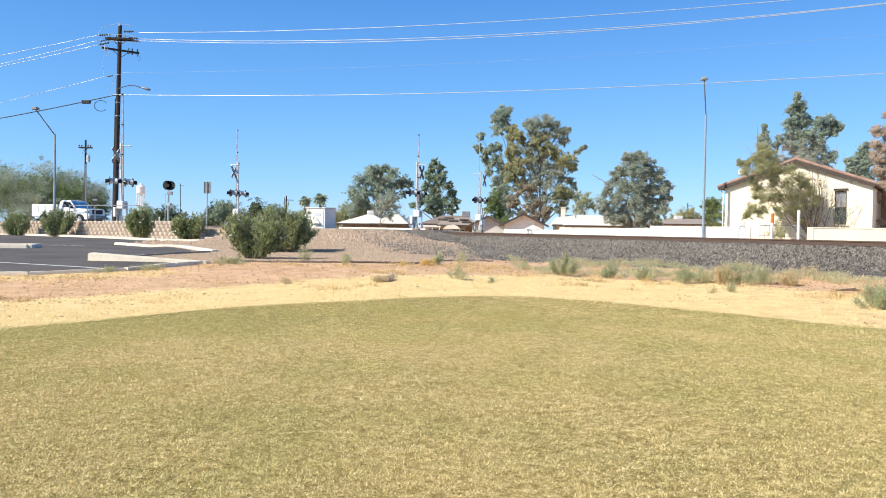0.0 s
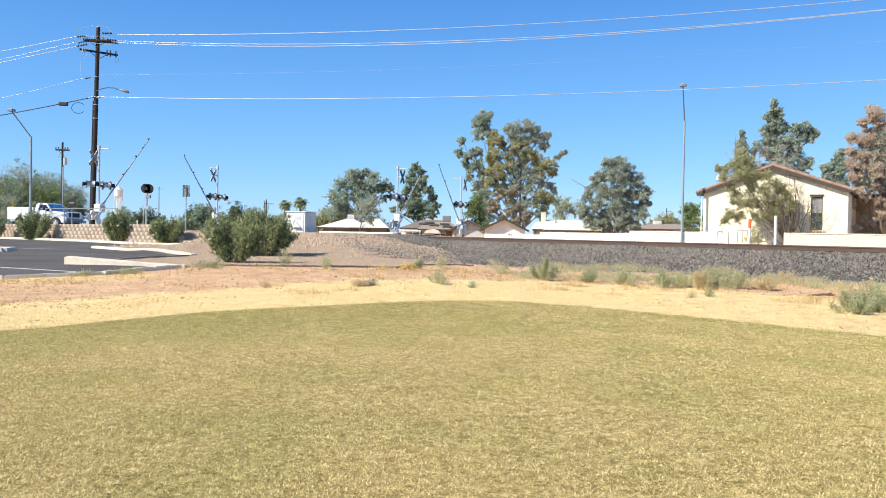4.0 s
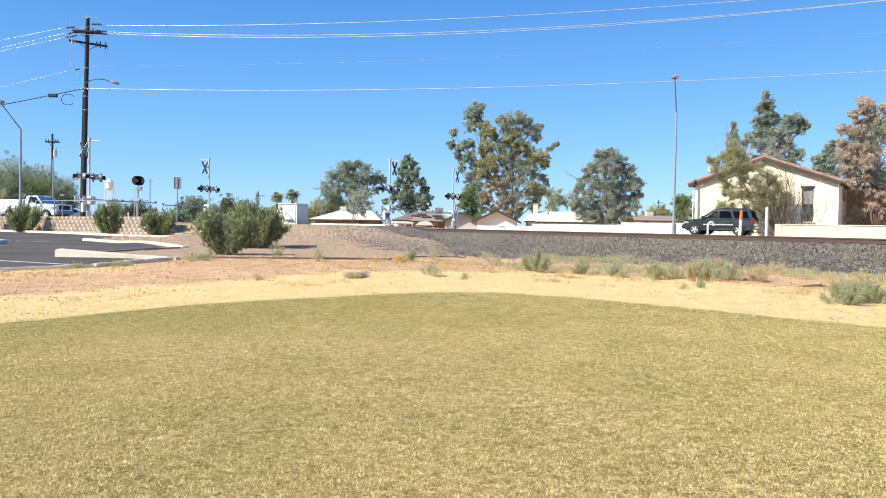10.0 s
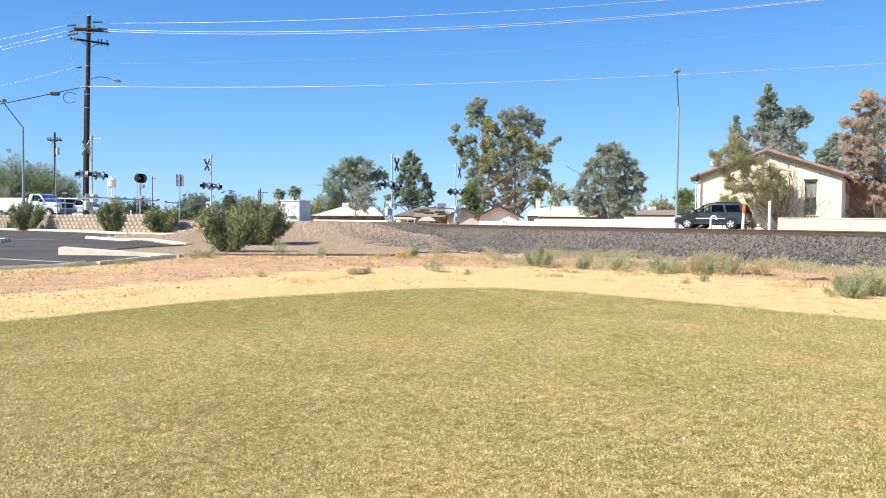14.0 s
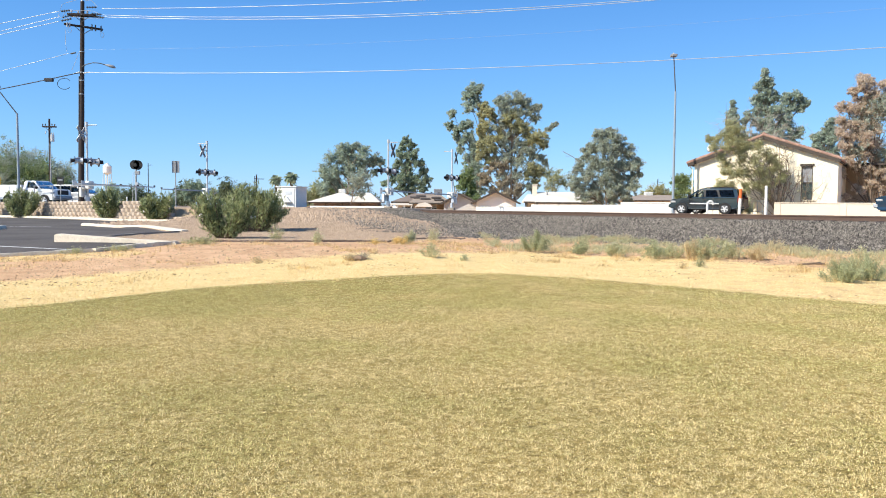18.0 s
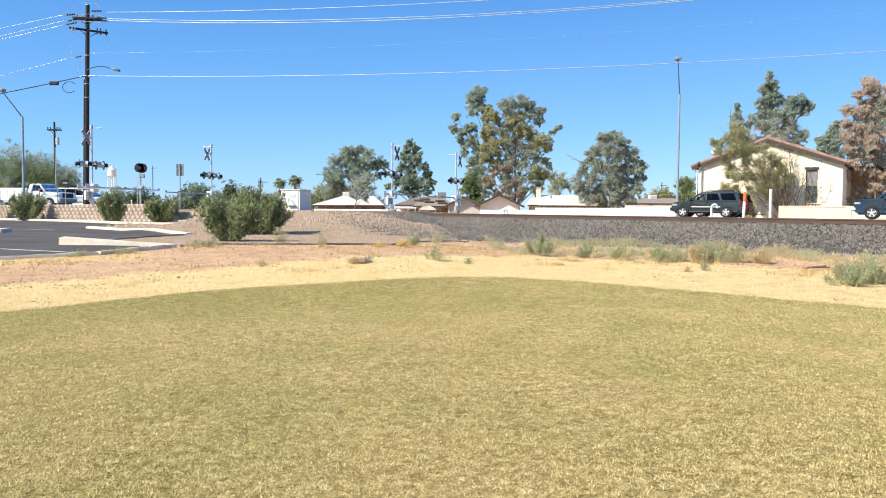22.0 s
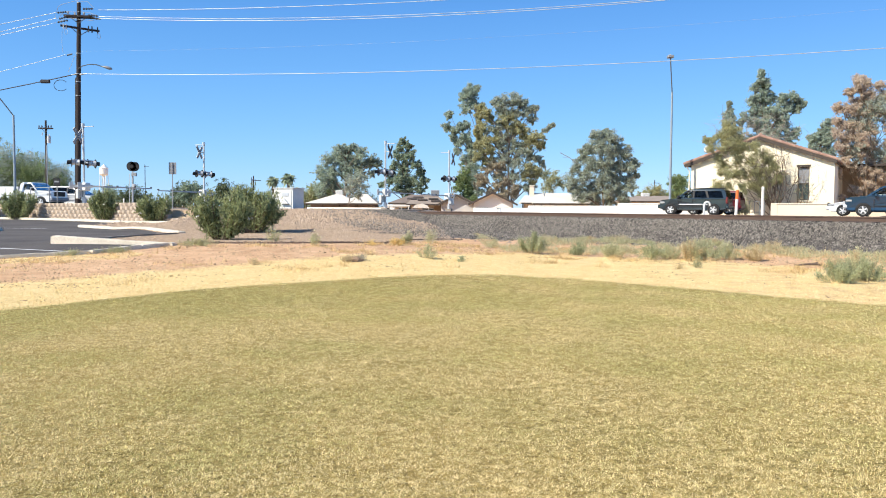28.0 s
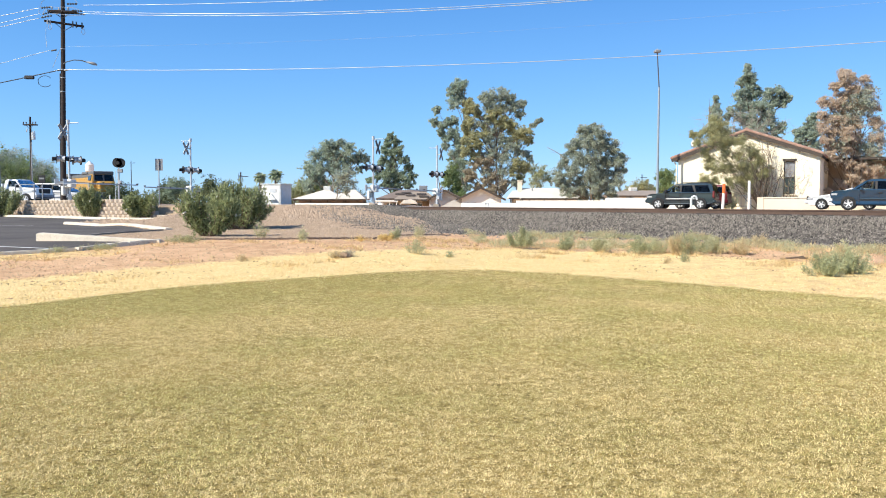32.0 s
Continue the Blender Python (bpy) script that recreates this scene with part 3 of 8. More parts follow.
def build_paving():
    tagged(draped("car_park", LOT, 0.02, ASPHALT), "dark asphalt car park with white stall lines", "car park", kind="structure")
    kerb("kerb", [(-16.0, 16.8), (-10.2, 18.3), (-8.4, 19.4), (-7.7, 20.85), (-7.1, 21.7)], 0.2, 0.085, CONCRETE, "flush pale concrete edge of the car park")
    kerb("kerb", [(-10.5, 22.0), (-7.05, 21.6)], 0.34, 0.23, CONCRETE, "raised white concrete kerb round a planter", 0.06)
    kerb("kerb", [(-10.5, 22.0), (-10.1, 26.5), (-9.4, 29.0)], 0.14, 0.07, OLD_CONCRETE, "grey concrete kerb behind a planter")
    kerb("kerb", [(-15.6, 35.2), (-9.4, 29.6)], 0.32, 0.13, CONCRETE, "raised white concrete kerb round a planter", 0.08)
    kerb("kerb", [(-15.6, 35.2), (-16.3, 41.6)], 0.14, 0.07, OLD_CONCRETE, "grey concrete kerb behind a planter")
    kerb("kerb", [(-13.4, 40.9), (-16.3, 41.6), (-21, 45.6), (-28.4, 50.2), (-40, 51.5)], 0.3, 0.14, CONCRETE, "white concrete kerb below the block wall")
    kerb("kerb", [(-18.5, 29.6), (-16.7, 29.9), (-16.9, 31.0), (-18.5, 30.8)], 0.3, 0.16, CONCRETE, "white kerb of a parking island")
    for a, b in (((-8.9, 19.6), (-14.0, 21.2)), ((-16.5, 24.5), (-21.0, 25.8)), ((-16.0, 33.0), (-21.5, 34.0))):
        bm = B()
        d = Vector((b[0] - a[0], b[1] - a[1], 0))
        q = Vector((-d.y, d.x, 0)).normalized() * 0.05
        n = 12
        for k in range(n):
            p, r = Vector((*a, 0)) + d * k / n, Vector((*a, 0)) + d * (k + 1) / n
            poly(bm, [(v.x, v.y, height(v.x, v.y) + 0.028) for v in (p - q, r - q, r + q, p + q)])
        tagged(part("stall_line", bm, LINE), "white painted stall line on asphalt", kind="structure")
    # the timber edging between earth and gravel
    edging = tagged(new("edging"), "low log-roll edging of weathered stubs along the gravel", "edging", kind="structure")
    shape = bpy.data.meshes.new("log")
    bm = rod(B(), (0, 0, -0.12), (0, 0, 0.05), 0.037, 0.034, 8)
    bm.to_mesh(shape)
    bm.free()
    shape.materials.append(LOG)
    rng = random.Random(17)
    line = [(-6.9, 22.3), (-3.7, 22.9), (-1.6, 24.3), (-0.8, 27.2), (0.4, 29.4), (1.0, 29.6)]
    for (ax, ay), (bx, by) in zip(line, line[1:]):
        n = round(math.hypot(bx - ax, by - ay) / 0.066)
        for k in range(n):
            x, y = ax + (bx - ax) * k / n, ay + (by - ay) * k / n
            ob = new("log", shape)
            ob.parent = edging
            ob.matrix_basis = pose(x, y + rng.uniform(-0.01, 0.01), height(x, y) + rng.uniform(-0.012, 0.012), rng.uniform(-5, 5), rng.uniform(-5, 5))
    # streets
    street = [(-60, 55.3), (-24, 55.3), (-14.0, 57.0), (-2.5, 60.0), (20, 67), (20, 77), (-4, 70.5), (-16, 65.0), (-26, 63), (-60, 63)]
    tagged(draped("street", street, 0.03, ROAD, 0.5), "worn grey asphalt street over the crossing", "street", kind="structure")
    lane = [(59.2, 24.6), (16.3, 50.4), (-2.5, 61.7), (1.3, 68.1), (20.2, 56.8), (63, 31.0)]
    tagged(draped("lane", lane, 0.035, ROAD, 0.5), "worn grey asphalt road beside the railway", "road", kind="structure")


def build_block_wall():
    wall = tagged(new("retaining_wall"), "tan split-face block retaining wall below the street", "retaining wall", kind="structure")
    a, b = Vector((-30.2, 52.6, 0)), Vector((-13.2, 42.55, 0))
    d = (b - a).normalized()
    turn = Matrix(((d.x, -d.y, 0), (d.y, d.x, 0), (0, 0, 1)))
    rng = random.Random(8)
    shapes = []
    for k in range(4):
        bm = B()
        box(bm, (0, 0, 0), (0.388, 0.26, 0.204))
        for v in bm.verts:
            v.co.y += rng.uniform(-0.012, 0.012)
        bmesh.ops.subdivide_edges(bm, edges=[e for e in bm.edges if abs(e.verts[0].co.y + 0.13) < 0.03 and abs(e.verts[1].co.y + 0.13) < 0.03], cuts=3, use_grid_fill=True)
        for v in bm.verts:
            if v.co.y < -0.08:
                facet = max(0.0, min(1.0, (0.19 - abs(v.co.x)) / 0.085)) * (1 - 0.2 * (abs(v.co.z) / 0.1) ** 3)
                v.co.y += -0.085 * facet + (rng.uniform(-0.014, 0.014) if facet > 0.01 else 0)
        me = bpy.data.meshes.new("block")
        bm.to_mesh(me)
        bm.free()
        me.materials.append(BLOCK)
        shapes.append(me)
    n = 50
    for c in range(5):
        for k in range(n):
            t = (k + 0.5 * (c % 2)) * 0.4
            p = a + d * t
            top = 1.60 + 0.12 * min(t / 15.5, 1.1)
            drop = max(0, t - 16.0) * 0.28
            z = top - 0.11 - c * 0.212
            if z < height(p.x, p.y - 0.4) - 0.12 or c * 0.212 < drop - 0.05 or t > 19.6:
                continue
            ob = new("block", shapes[rng.randrange(4)])
            ob.parent = wall
            ob.matrix_basis = Matrix.Translation(p + Vector((0, 0.0, z)) + Vector((-d.y, d.x, 0)) * (0.04 * (4 - c) - 0.05)) @ turn.to_4x4()
    back = B()
    for x0, y0, x1, y1 in ((-50, 53.1, -30.2, 52.75), (-30.2, 52.8, -14.6, 43.65)):
        e = Vector((x1 - x0, y1 - y0, 0))
        m = Matrix.Translation(((x0 + x1) / 2, (y0 + y1) / 2, 1.0)) @ e.to_track_quat("X", "Z").to_matrix().to_4x4()
        box(back, (0, 0, 0), (1, 1, 1))
        bmesh.ops.transform(back, matrix=m @ Matrix.Diagonal((e.length, 0.25, 1.06, 1)), verts=back.verts[-8:])
    part("wall_core", back, BLOCK, wall)
    return wall


# ---- poles and lines ----
def cable(name, a, b, sag, r, material, label, n=24):
    a, b = Vector(a), Vector(b)
    cu = bpy.data.curves.new(name, "CURVE")
    cu.dimensions = "3D"
    cu.bevel_depth = r
    cu.bevel_resolution = 1
    sp = cu.splines.new("POLY")
    sp.points.add(n)
    for i in range(n + 1):
        t = i / n
        p = a.lerp(b, t) - Vector((0, 0, sag * 4 * t * (1 - t)))
        sp.points[i].co = (*p, 1)
    cu.materials.append(material)
    return tagged(new(name, cu), label, "cable")


def build_main_pole():
    g = thing("utility_pole", "tall dark creosoted wooden utility pole with two crossarms", "utility pole", pose(-23.75, 53.2, 1.5))
    part("post", rod(B(), (0, 0, -0.3), (0.28, 0, 13.25), 0.17, 0.125, 14), WOOD_POLE, g)
    part("pole_cap", rod(B(), (0.28, 0, 13.25), (0.28, 0, 13.30), 0.13, 0.1, 14), GALV, g)

    def disc_string(parent, a, b, n, r=0.075, material=DARK_STEEL):
        """A string of insulator discs from a to b."""
        a, b = Vector(a), Vector(b)
        bm = rod(B(), a, b, 0.02, seg=6)
        for k in range(n):
            p, q = a.lerp(b, (k + 0.3) / n), a.lerp(b, (k + 0.8) / n)
            rod(bm, p, q, r, r * 0.55, 10)
        part("strain_insulator", bm, material, parent)

    # the upper pair of arms, one on each side of the post, and the single arm below, turned to the street
    for z, ang, half, sides in ((12.36, 10, 0.88, (-0.2, 0.2)), (11.58, 42, 1.22, (-0.2,))):
        arm = part("crossarm", B(), WOOD_POLE, g)
        R = Matrix.Rotation(radians(ang), 3, "Z")
        c = Vector((0.27, 0, z))
        for off in sides:
            part("beam", box(B(), c + R @ Vector((0, off, 0)), (half * 2, 0.1, 0.13), R, 0.01), WOOD_POLE, arm)
        for sx in (-0.55, 0.55):
            part("brace", rod(B(), c + R @ Vector((sx, -0.2, -0.05)), c + R @ Vector((0, -0.17, -0.45)), 0.022, seg=6), DARK_STEEL, arm)
        part("through_bolt", rod(B(), c + R @ Vector((0, -0.3, 0)), c + R @ Vector((0, 0.3, 0)), 0.02, seg=6), GALV, arm)
        if len(sides) == 2:
            for sx in (-0.78, 0.78):
                part("spacer_bolt", rod(B(), c + R @ Vector((sx, -0.26, 0)), c + R @ Vector((sx, 0.26, 0)), 0.025, seg=6), GALV, arm)
            for sx, y, up in ((-0.62, -0.2, 0.22), (-0.3, 0.2, 0.25), (0.36, -0.2, 0.2)):
                bm = rod(B(), c + R @ Vector((sx, y, 0.05)), c + R @ Vector((sx, y, up)), 0.015, seg=6)
                for q in range(3):
                    rod(bm, c + R @ Vector((sx, y, up - 0.08 + q * 0.05)), c + R @ Vector((sx, y, up - 0.05 + q * 0.05)), 0.08 - 0.012 * q, 0.05, 10)
                part("pin_insulator", bm, PORCELAIN, arm)
        else:
            for sx, down in ((-1.05, 0.0), (-0.9, 0.0), (0.5, 0.3), (0.72, 0.3), (1.08, 0.3)):
                p = c + R @ Vector((sx, -0.28, 0.02))
                bm = rod(B(), p + Vector((0, 0, -0.2)), p + Vector((0, 0, 0.1 + 0.35 * down)), 0.05, 0.04, 8)
                part("fuse_cutout" if down else "arrester", bm, DARK_STEEL if down else PORCELAIN, arm)
            for sx in (-1.0, 1.05):
                p = c + R @ Vector((sx, -0.3, -0.15))
                pts = [p + Vector((0.16 * math.sin(a) + 0.03 * a, 0, -0.2 + 0.2 * math.cos(a))) for a in np.linspace(0, 5.5, 10)]
                part("tail_wire", tube(B(), pts, 0.012, 5), WIRE, arm)
    # dead-ended lines on both sides
    for a, b in (((0.55, -0.05, 12.86), (1.25, -0.1, 12.86)), ((0.95, -0.2, 12.42), (1.6, -0.2, 12.36)), ((0.95, 0.2, 12.34), (1.65, 0.1, 12.24)),
                 ((-0.45, -0.2, 12.62), (-1.05, -0.2, 12.56)), ((-0.55, 0.2, 12.42), (-1.1, 0.1, 12.22)), ((-0.35, -0.2, 12.08), (-1.05, -0.2, 11.94))):
        disc_string(g, a, b, 4)
    # jumpers that carry the lines round the post
    for pts in ([(-1.1, -0.2, 12.56), (-0.98, -0.2, 12.95), (-0.8, -0.15, 13.1), (-0.2, -0.1, 13.28), (0.1, -0.1, 13.36), (0.28, -0.1, 13.38)],
                [(0.28, -0.1, 13.38), (0.6, -0.1, 13.3), (0.9, -0.1, 13.32), (1.1, -0.1, 13.1), (1.3, -0.1, 12.9)],
                [(-1.1, 0.1, 12.22), (-0.9, 0.0, 12.5), (-0.5, -0.2, 12.66), (0.0, -0.25, 12.6), (0.4, -0.25, 12.62), (1.0, -0.2, 12.6), (1.6, -0.2, 12.38)],
                [(-1.05, -0.2, 11.94), (-0.6, -0.25, 12.12), (-0.2, -0.3, 12.2), (0.6, -0.3, 12.1), (1.2, -0.2, 12.08), (1.65, 0.1, 12.24)],
                [(-1.15, -0.2, 12.5), (-1.2, -0.2, 12.3), (-1.05, -0.2, 12.1)], [(0.08, -0.2, 9.9), (-0.2, -0.2, 9.2), (-0.4, -0.2, 8.75)],
                [(-0.75, -0.2, 11.4), (-0.78, -0.2, 10.6), (-0.72, -0.2, 10.0)]):
        part("jumper_wire", tube(B(), [Vector(p) for p in pts], 0.013, 5), WIRE, g)
    part("line_clamp", rod(B(), (-0.45, -0.2, 9.83), (-0.12, -0.2, 9.9), 0.05, seg=8), DARK_STEEL, g)
    for z in (9.95, 8.62, 8.1, 7.2):
        part("band", rod(B(), (0.02 * z, 0, z), (0.02 * z, 0, z + 0.06), 0.165, seg=14), GALV, g)
    for a, b in (((0.3, -0.1, 8.6), (0.75, -0.1, 8.66)), ((0.05, -0.1, 8.62), (-0.3, -0.1, 8.56))):
        part("line_grip", rod(B(), a, b, 0.05, 0.03, 8), ALU, g)
    arm = part("lamp_arm", tube(B(), [Vector((0.2, -0.1, 8.98)), Vector((0.5, -0.1, 9.16)), Vector((0.95, -0.1, 9.27)), Vector((1.4, -0.1, 9.25)), Vector((1.8, -0.1, 9.12))], 0.03, 8), DARK_STEEL, g, "curved steel lamp arm")
    bm = B()
    bmesh.ops.create_uvsphere(bm, u_segments=14, v_segments=8, radius=1)
    for v in bm.verts:
        v.co = Vector((v.co.x * 0.36, v.co.y * 0.17, v.co.z * (0.10 if v.co.z > 0 else 0.06) * (1.15 + 0.4 * v.co.x)))
    bm.transform(Matrix.Translation((2.08, -0.1, 9.05)) @ Matrix.Rotation(radians(16), 4, "Y"))
    part("lamp_head", bm, GREY_PAINT, arm, "grey cobra-head street light", smooth=True)
    part("conduit", rod(B(), (-0.16, -0.06, 0), (0.02, -0.08, 8.4), 0.035, seg=8), DARK_STEEL, g)
    return g


def street_lamp(at, bend, head, label):
    g = thing("street_lamp", label, "street lamp", at)
    part("post", rod(B(), (0, 0, 0), (0, 0, bend[2]), 0.1, 0.07, 12), LAMP_GREY, g)
    # arm coloured darker than the post to show it in shade
    part("arm", rod(B(), (0, 0, bend[2] - 0.05), head, 0.045, 0.04, 8), DARK_STEEL, g)
    part("lamp_head", box(B(), (head[0], head[1], head[2] + 0.05), (0.42, 0.5, 0.2), None, 0.04), GREY_PAINT, g)
    part("photocell", rod(B(), (head[0], head[1], head[2] + 0.13), (head[0], head[1], head[2] + 0.24), 0.04), PORCELAIN, g)
    return g


def build_poles():
    build_main_pole()
    street_lamp(pose(17.19, 58.9, 1.15), (0, 0, 8.91), (-0.15, 0.1, 11.46), "tall slim grey street lamp beside the road")
    street_lamp(pose(-31.45, 60.0, 1.3), (0, 0, 6.9), (-1.5, 0, 8.8), "slim grey street lamp with a slanted arm")
    g = thing("utility_pole", "far wooden utility pole with a transformer", "utility pole", pose(-35.86, 74, 1.3))
    part("post", rod(B(), (0, 0, 0), (0, 0, 7.98), 0.12, 0.085, 10), WOOD_POLE, g)
    for y in (-0.14, 0.14):
        part("crossarm", box(B(), (0, y, 7.26), (1.2, 0.09, 0.12)), WOOD_POLE, g)
    for sx in (-0.55, -0.3, 0.3, 0.55):
        part("insulator", rod(rod(B(), (sx, -0.14, 7.31), (sx, -0.14, 7.46), 0.025), (sx, -0.14, 7.38), (sx, -0.14, 7.52), 0.07, 0.04), DARK_STEEL, g)
    for sx in (-0.35, 0.35):
        part("brace", rod(B(), (sx, -0.12, 7.26), (0, -0.12, 6.86), 0.02), DARK_STEEL, g)
    drum = part("transformer", rod(B(), (0.31, -0.1, 5.90), (0.31, -0.1, 6.54), 0.17, 0.17, 14), ALU, g, "grey drum transformer")
    part("bushing", rod(rod(B(), (0.26, -0.1, 6.54), (0.22, -0.1, 6.72), 0.04, 0.03), (0.37, -0.1, 6.54), (0.41, -0.1, 6.72), 0.04, 0.03), PORCELAIN, drum)
    part("cutout", rod(B(), (-0.28, -0.2, 6.56), (-0.2, -0.2, 6.86), 0.04), PORCELAIN, g)
    part("conduit", rod(B(), (0.16, -0.2, 0), (0.13, -0.16, 5.72), 0.05), GALV, g)
    for za, ex, ey, ez, sag in ((14.26, 60, 30, 16.9, 1.9), (13.84, 60, 30, 17.8, 2.77), (13.72, 60, 28.5, 17.9, 2.97)):
        cable("power_line", (-22.1, 53.0, za), (ex, ey, ez), sag, 0.016, WIRE, "bright aluminium power line overhead")
    cable("power_line", (-23.4, 53.0, 10.13), (60, 30, 12.05), 1.54, 0.017, WIRE, "thick bright cable below the power lines")
    cable("power_line", (-23.4, 53.0, 11.6), (60, 30, 14.4), 1.54, 0.0025, WIRE, "faint thin wire between the power lines")
    for za, zb in ((14.07, 9.9), (13.7, 8.5), (13.42, 8.7)):
        cable("power_line", (-24.9, 53.0, za), (-60, 60, zb), 0.3, 0.016, WIRE, "bright aluminium power line overhead")
    cable("power_line", (-24.3, 53.0, 11.36), (-60, 62, 6.4), 0.5, 0.014, WIRE, "bright thin cable above the street")
    cable("telephone_cable", (-23.7, 53.0, 10.1), (-60, 62, 6.6), 0.6, 0.032, DARK_CABLE, "thick black telephone cable")
    g = thing("cable_loop", "black coil of slack cable hung on the line", "cable")
    bm = B()
    pts = [Vector((-24.75 + 0.45 * math.cos(a), 53.2, 9.4 + 0.36 * math.sin(a))) for a in np.linspace(0.6, 5.6, 14)]
    tube(bm, pts, 0.02, 5)
    part("coil", bm, DARK_CABLE, g)
    part("splice_box", box(B(), (-25.85, 53.4, 9.68), (0.62, 0.2, 0.24), None, 0.05), DARK_CABLE, g)


# ---- vehicles ----
def wheel(g, x, y, r, w, style):
    wh = new("wheel")
    wh.parent = g
    wh.location = (x, y, r)
    s = 1 if y > 0 else -1
    bm = B()
    bmesh.ops.create_cone(bm, cap_ends=True, segments=24, radius1=r, radius2=r, depth=w, matrix=Matrix.Rotation(radians(90), 4, "X"))
    bmesh.ops.bevel(bm, geom=[e for e in bm.edges if abs(e.verts[0].co.y - e.verts[1].co.y) < 1e-5], offset=0.035, segments=2, affect="EDGES")
    part("tyre", bm, RUBBER, wh, smooth=False)
    bm = B()
    rod(bm, (0, s * (w / 2 - 0.02), 0), (0, s * (w / 2 + 0.006), 0), r * 0.62, r * 0.62, 20)
    part("rim", bm, DARK_STEEL, wh, "alloy rim")
    bm = B()
    for k in range(5):
        a = k * math.tau / 5
        box(bm, (0.3 * r * math.cos(a), s * (w / 2 + 0.012), 0.3 * r * math.sin(a)), (r * 0.62, 0.02, r * 0.2), Matrix.Rotation(-a, 3, "Y"))
    rod(bm, (0, s * (w / 2), 0), (0, s * (w / 2 + 0.03), 0), r * 0.2, r * 0.16, 12)
    bmesh.ops.create_cone(bm, cap_ends=False, segments=24, radius1=r * 0.66, radius2=r * 0.6, depth=0.03, matrix=Matrix.Translation((0, s * (w / 2 + 0.01), 0)) @ Matrix.Rotation(radians(90), 4, "X"))
    part("spokes", bm, style, wh)
    return wh


def vehicle(name, label, category, spec, colour, rim=None, group=""):
    """A car from its side outlines: lower body, cabin and panes; local x points forward."""
    g = thing(name, label, category, None, group)
    L, W = spec["length"], spec["width"]
    hw = W / 2
    low = spec["low"]
    bm = B()
    prism(bm, low, -hw, hw)
    # narrow the sills and the nose
    for v in bm.verts:
        if v.co.z < 0.5:
            v.co.y *= 0.95
        if v.co.z > spec["belt"] - 0.12:
            v.co.y *= 0.96
        if abs(v.co.x) > L / 2 - 0.12:
            v.co.y *= 0.9
    bmesh.ops.bevel(bm, geom=[e for e in bm.edges], offset=0.045, segments=2, affect="EDGES", clamp_overlap=True)
    part("body", bm, colour, g)
    outline = spec["cab"]
    zs = [p[1] for p in outline]
    z0, z1 = min(zs), max(zs)
    lean = spec.get("lean", 0.14)

    def wide(z):
        return hw * 0.95 * (1 - lean * (z - z0) / (z1 - z0))

    def at_height(a, b, z):
        f = (z - a[1]) / (b[1] - a[1])
        return (a[0] + f * (b[0] - a[0]), z)

    def plate(ring, s, thick, out=0.0):
        """A piece of the cabin's side wall, leaning in as it rises."""
        bm = B()
        a = [bm.verts.new((x, s * (wide(z) + out), z)) for x, z in ring]
        b2 = [bm.verts.new((x, s * (wide(z) + out - thick), z)) for x, z in ring]
        bm.faces.new(a)
        bm.faces.new(b2[::-1])
        for i in range(len(a)):
            j = (i + 1) % len(a)
            bm.faces.new((a[i], a[j], b2[j], b2[i]))
        bmesh.ops.recalc_face_normals(bm, faces=bm.faces[:])
        return bm
    # a roof on pillars, with open bays for the panes
    panes = spec["panes"]
    zt = max(z for p in panes for _, z in p)
    zb = min(z for p in panes for _, z in p)
    rear_foot, front_foot = outline[0], outline[-1]
    rear_top, front_top = at_height(outline[0], outline[1], zt), at_height(outline[-1], outline[-2], zt)
    bm = B()
    prism(bm, [rear_top] + [p for p in outline if p[1] > zt] + [front_top], -hw * 0.95, hw * 0.95)
    for v in bm.verts:
        v.co.y *= 1 - lean * (v.co.z - z0) / (z1 - z0)
    bmesh.ops.bevel(bm, geom=[e for e in bm.edges if min(v.co.z for v in e.verts) > zt + 0.02 or min(v.co.z for v in e.verts) > z1 - 0.03], offset=0.035, segments=2, affect="EDGES", clamp_overlap=True)
    cab = part("roof", bm, colour, g)
    rear_sill, front_sill = at_height(outline[0], outline[1], zb), at_height(outline[-1], outline[-2], zb)
    for s in (1, -1):
        part("belt_rail", plate([rear_foot, rear_sill, front_sill, front_foot], s, 0.06), colour, cab)
        part("front_pillar", plate([front_sill, front_top, panes[0][1], panes[0][0]], s, 0.06), colour, cab)
        part("rear_pillar", plate([panes[-1][3], panes[-1][2], rear_top, rear_sill], s, 0.06), colour, cab)
        for p, q in zip(panes, panes[1:]):
            part("door_pillar", plate([p[3], p[2], q[1], q[0]], s, 0.06), BLACK, cab)
        for k, p in enumerate(panes):
            part("side_window", plate(p, s, 0.008, -0.012), CLEAR_GLASS if k == 0 else PRIVACY_GLASS, cab)
        part("front_seat", box(B(), (panes[0][3][0] + 0.12, s * hw * 0.42, zb + 0.13), (0.16, 0.46, 0.42), Matrix.Rotation(radians(-14), 3, "Y"), 0.06), SEAT_CLOTH, cab)
        part("head_rest", box(B(), (panes[0][3][0] + 0.06, s * hw * 0.42, zb + 0.38), (0.1, 0.26, 0.16), None, 0.04), SEAT_CLOTH, cab)
    if len(panes) > 1:
        part("rear_bench", box(B(), (panes[1][3][0] + 0.1, 0, zb + 0.1), (0.18, hw * 1.5, 0.34), None, 0.06), SEAT_CLOTH, cab)
    part("dashboard", box(B(), (panes[0][0][0] - 0.06, 0, zb + 0.0), (0.34, hw * 1.6, 0.08), None, 0.03), BLACK, cab)
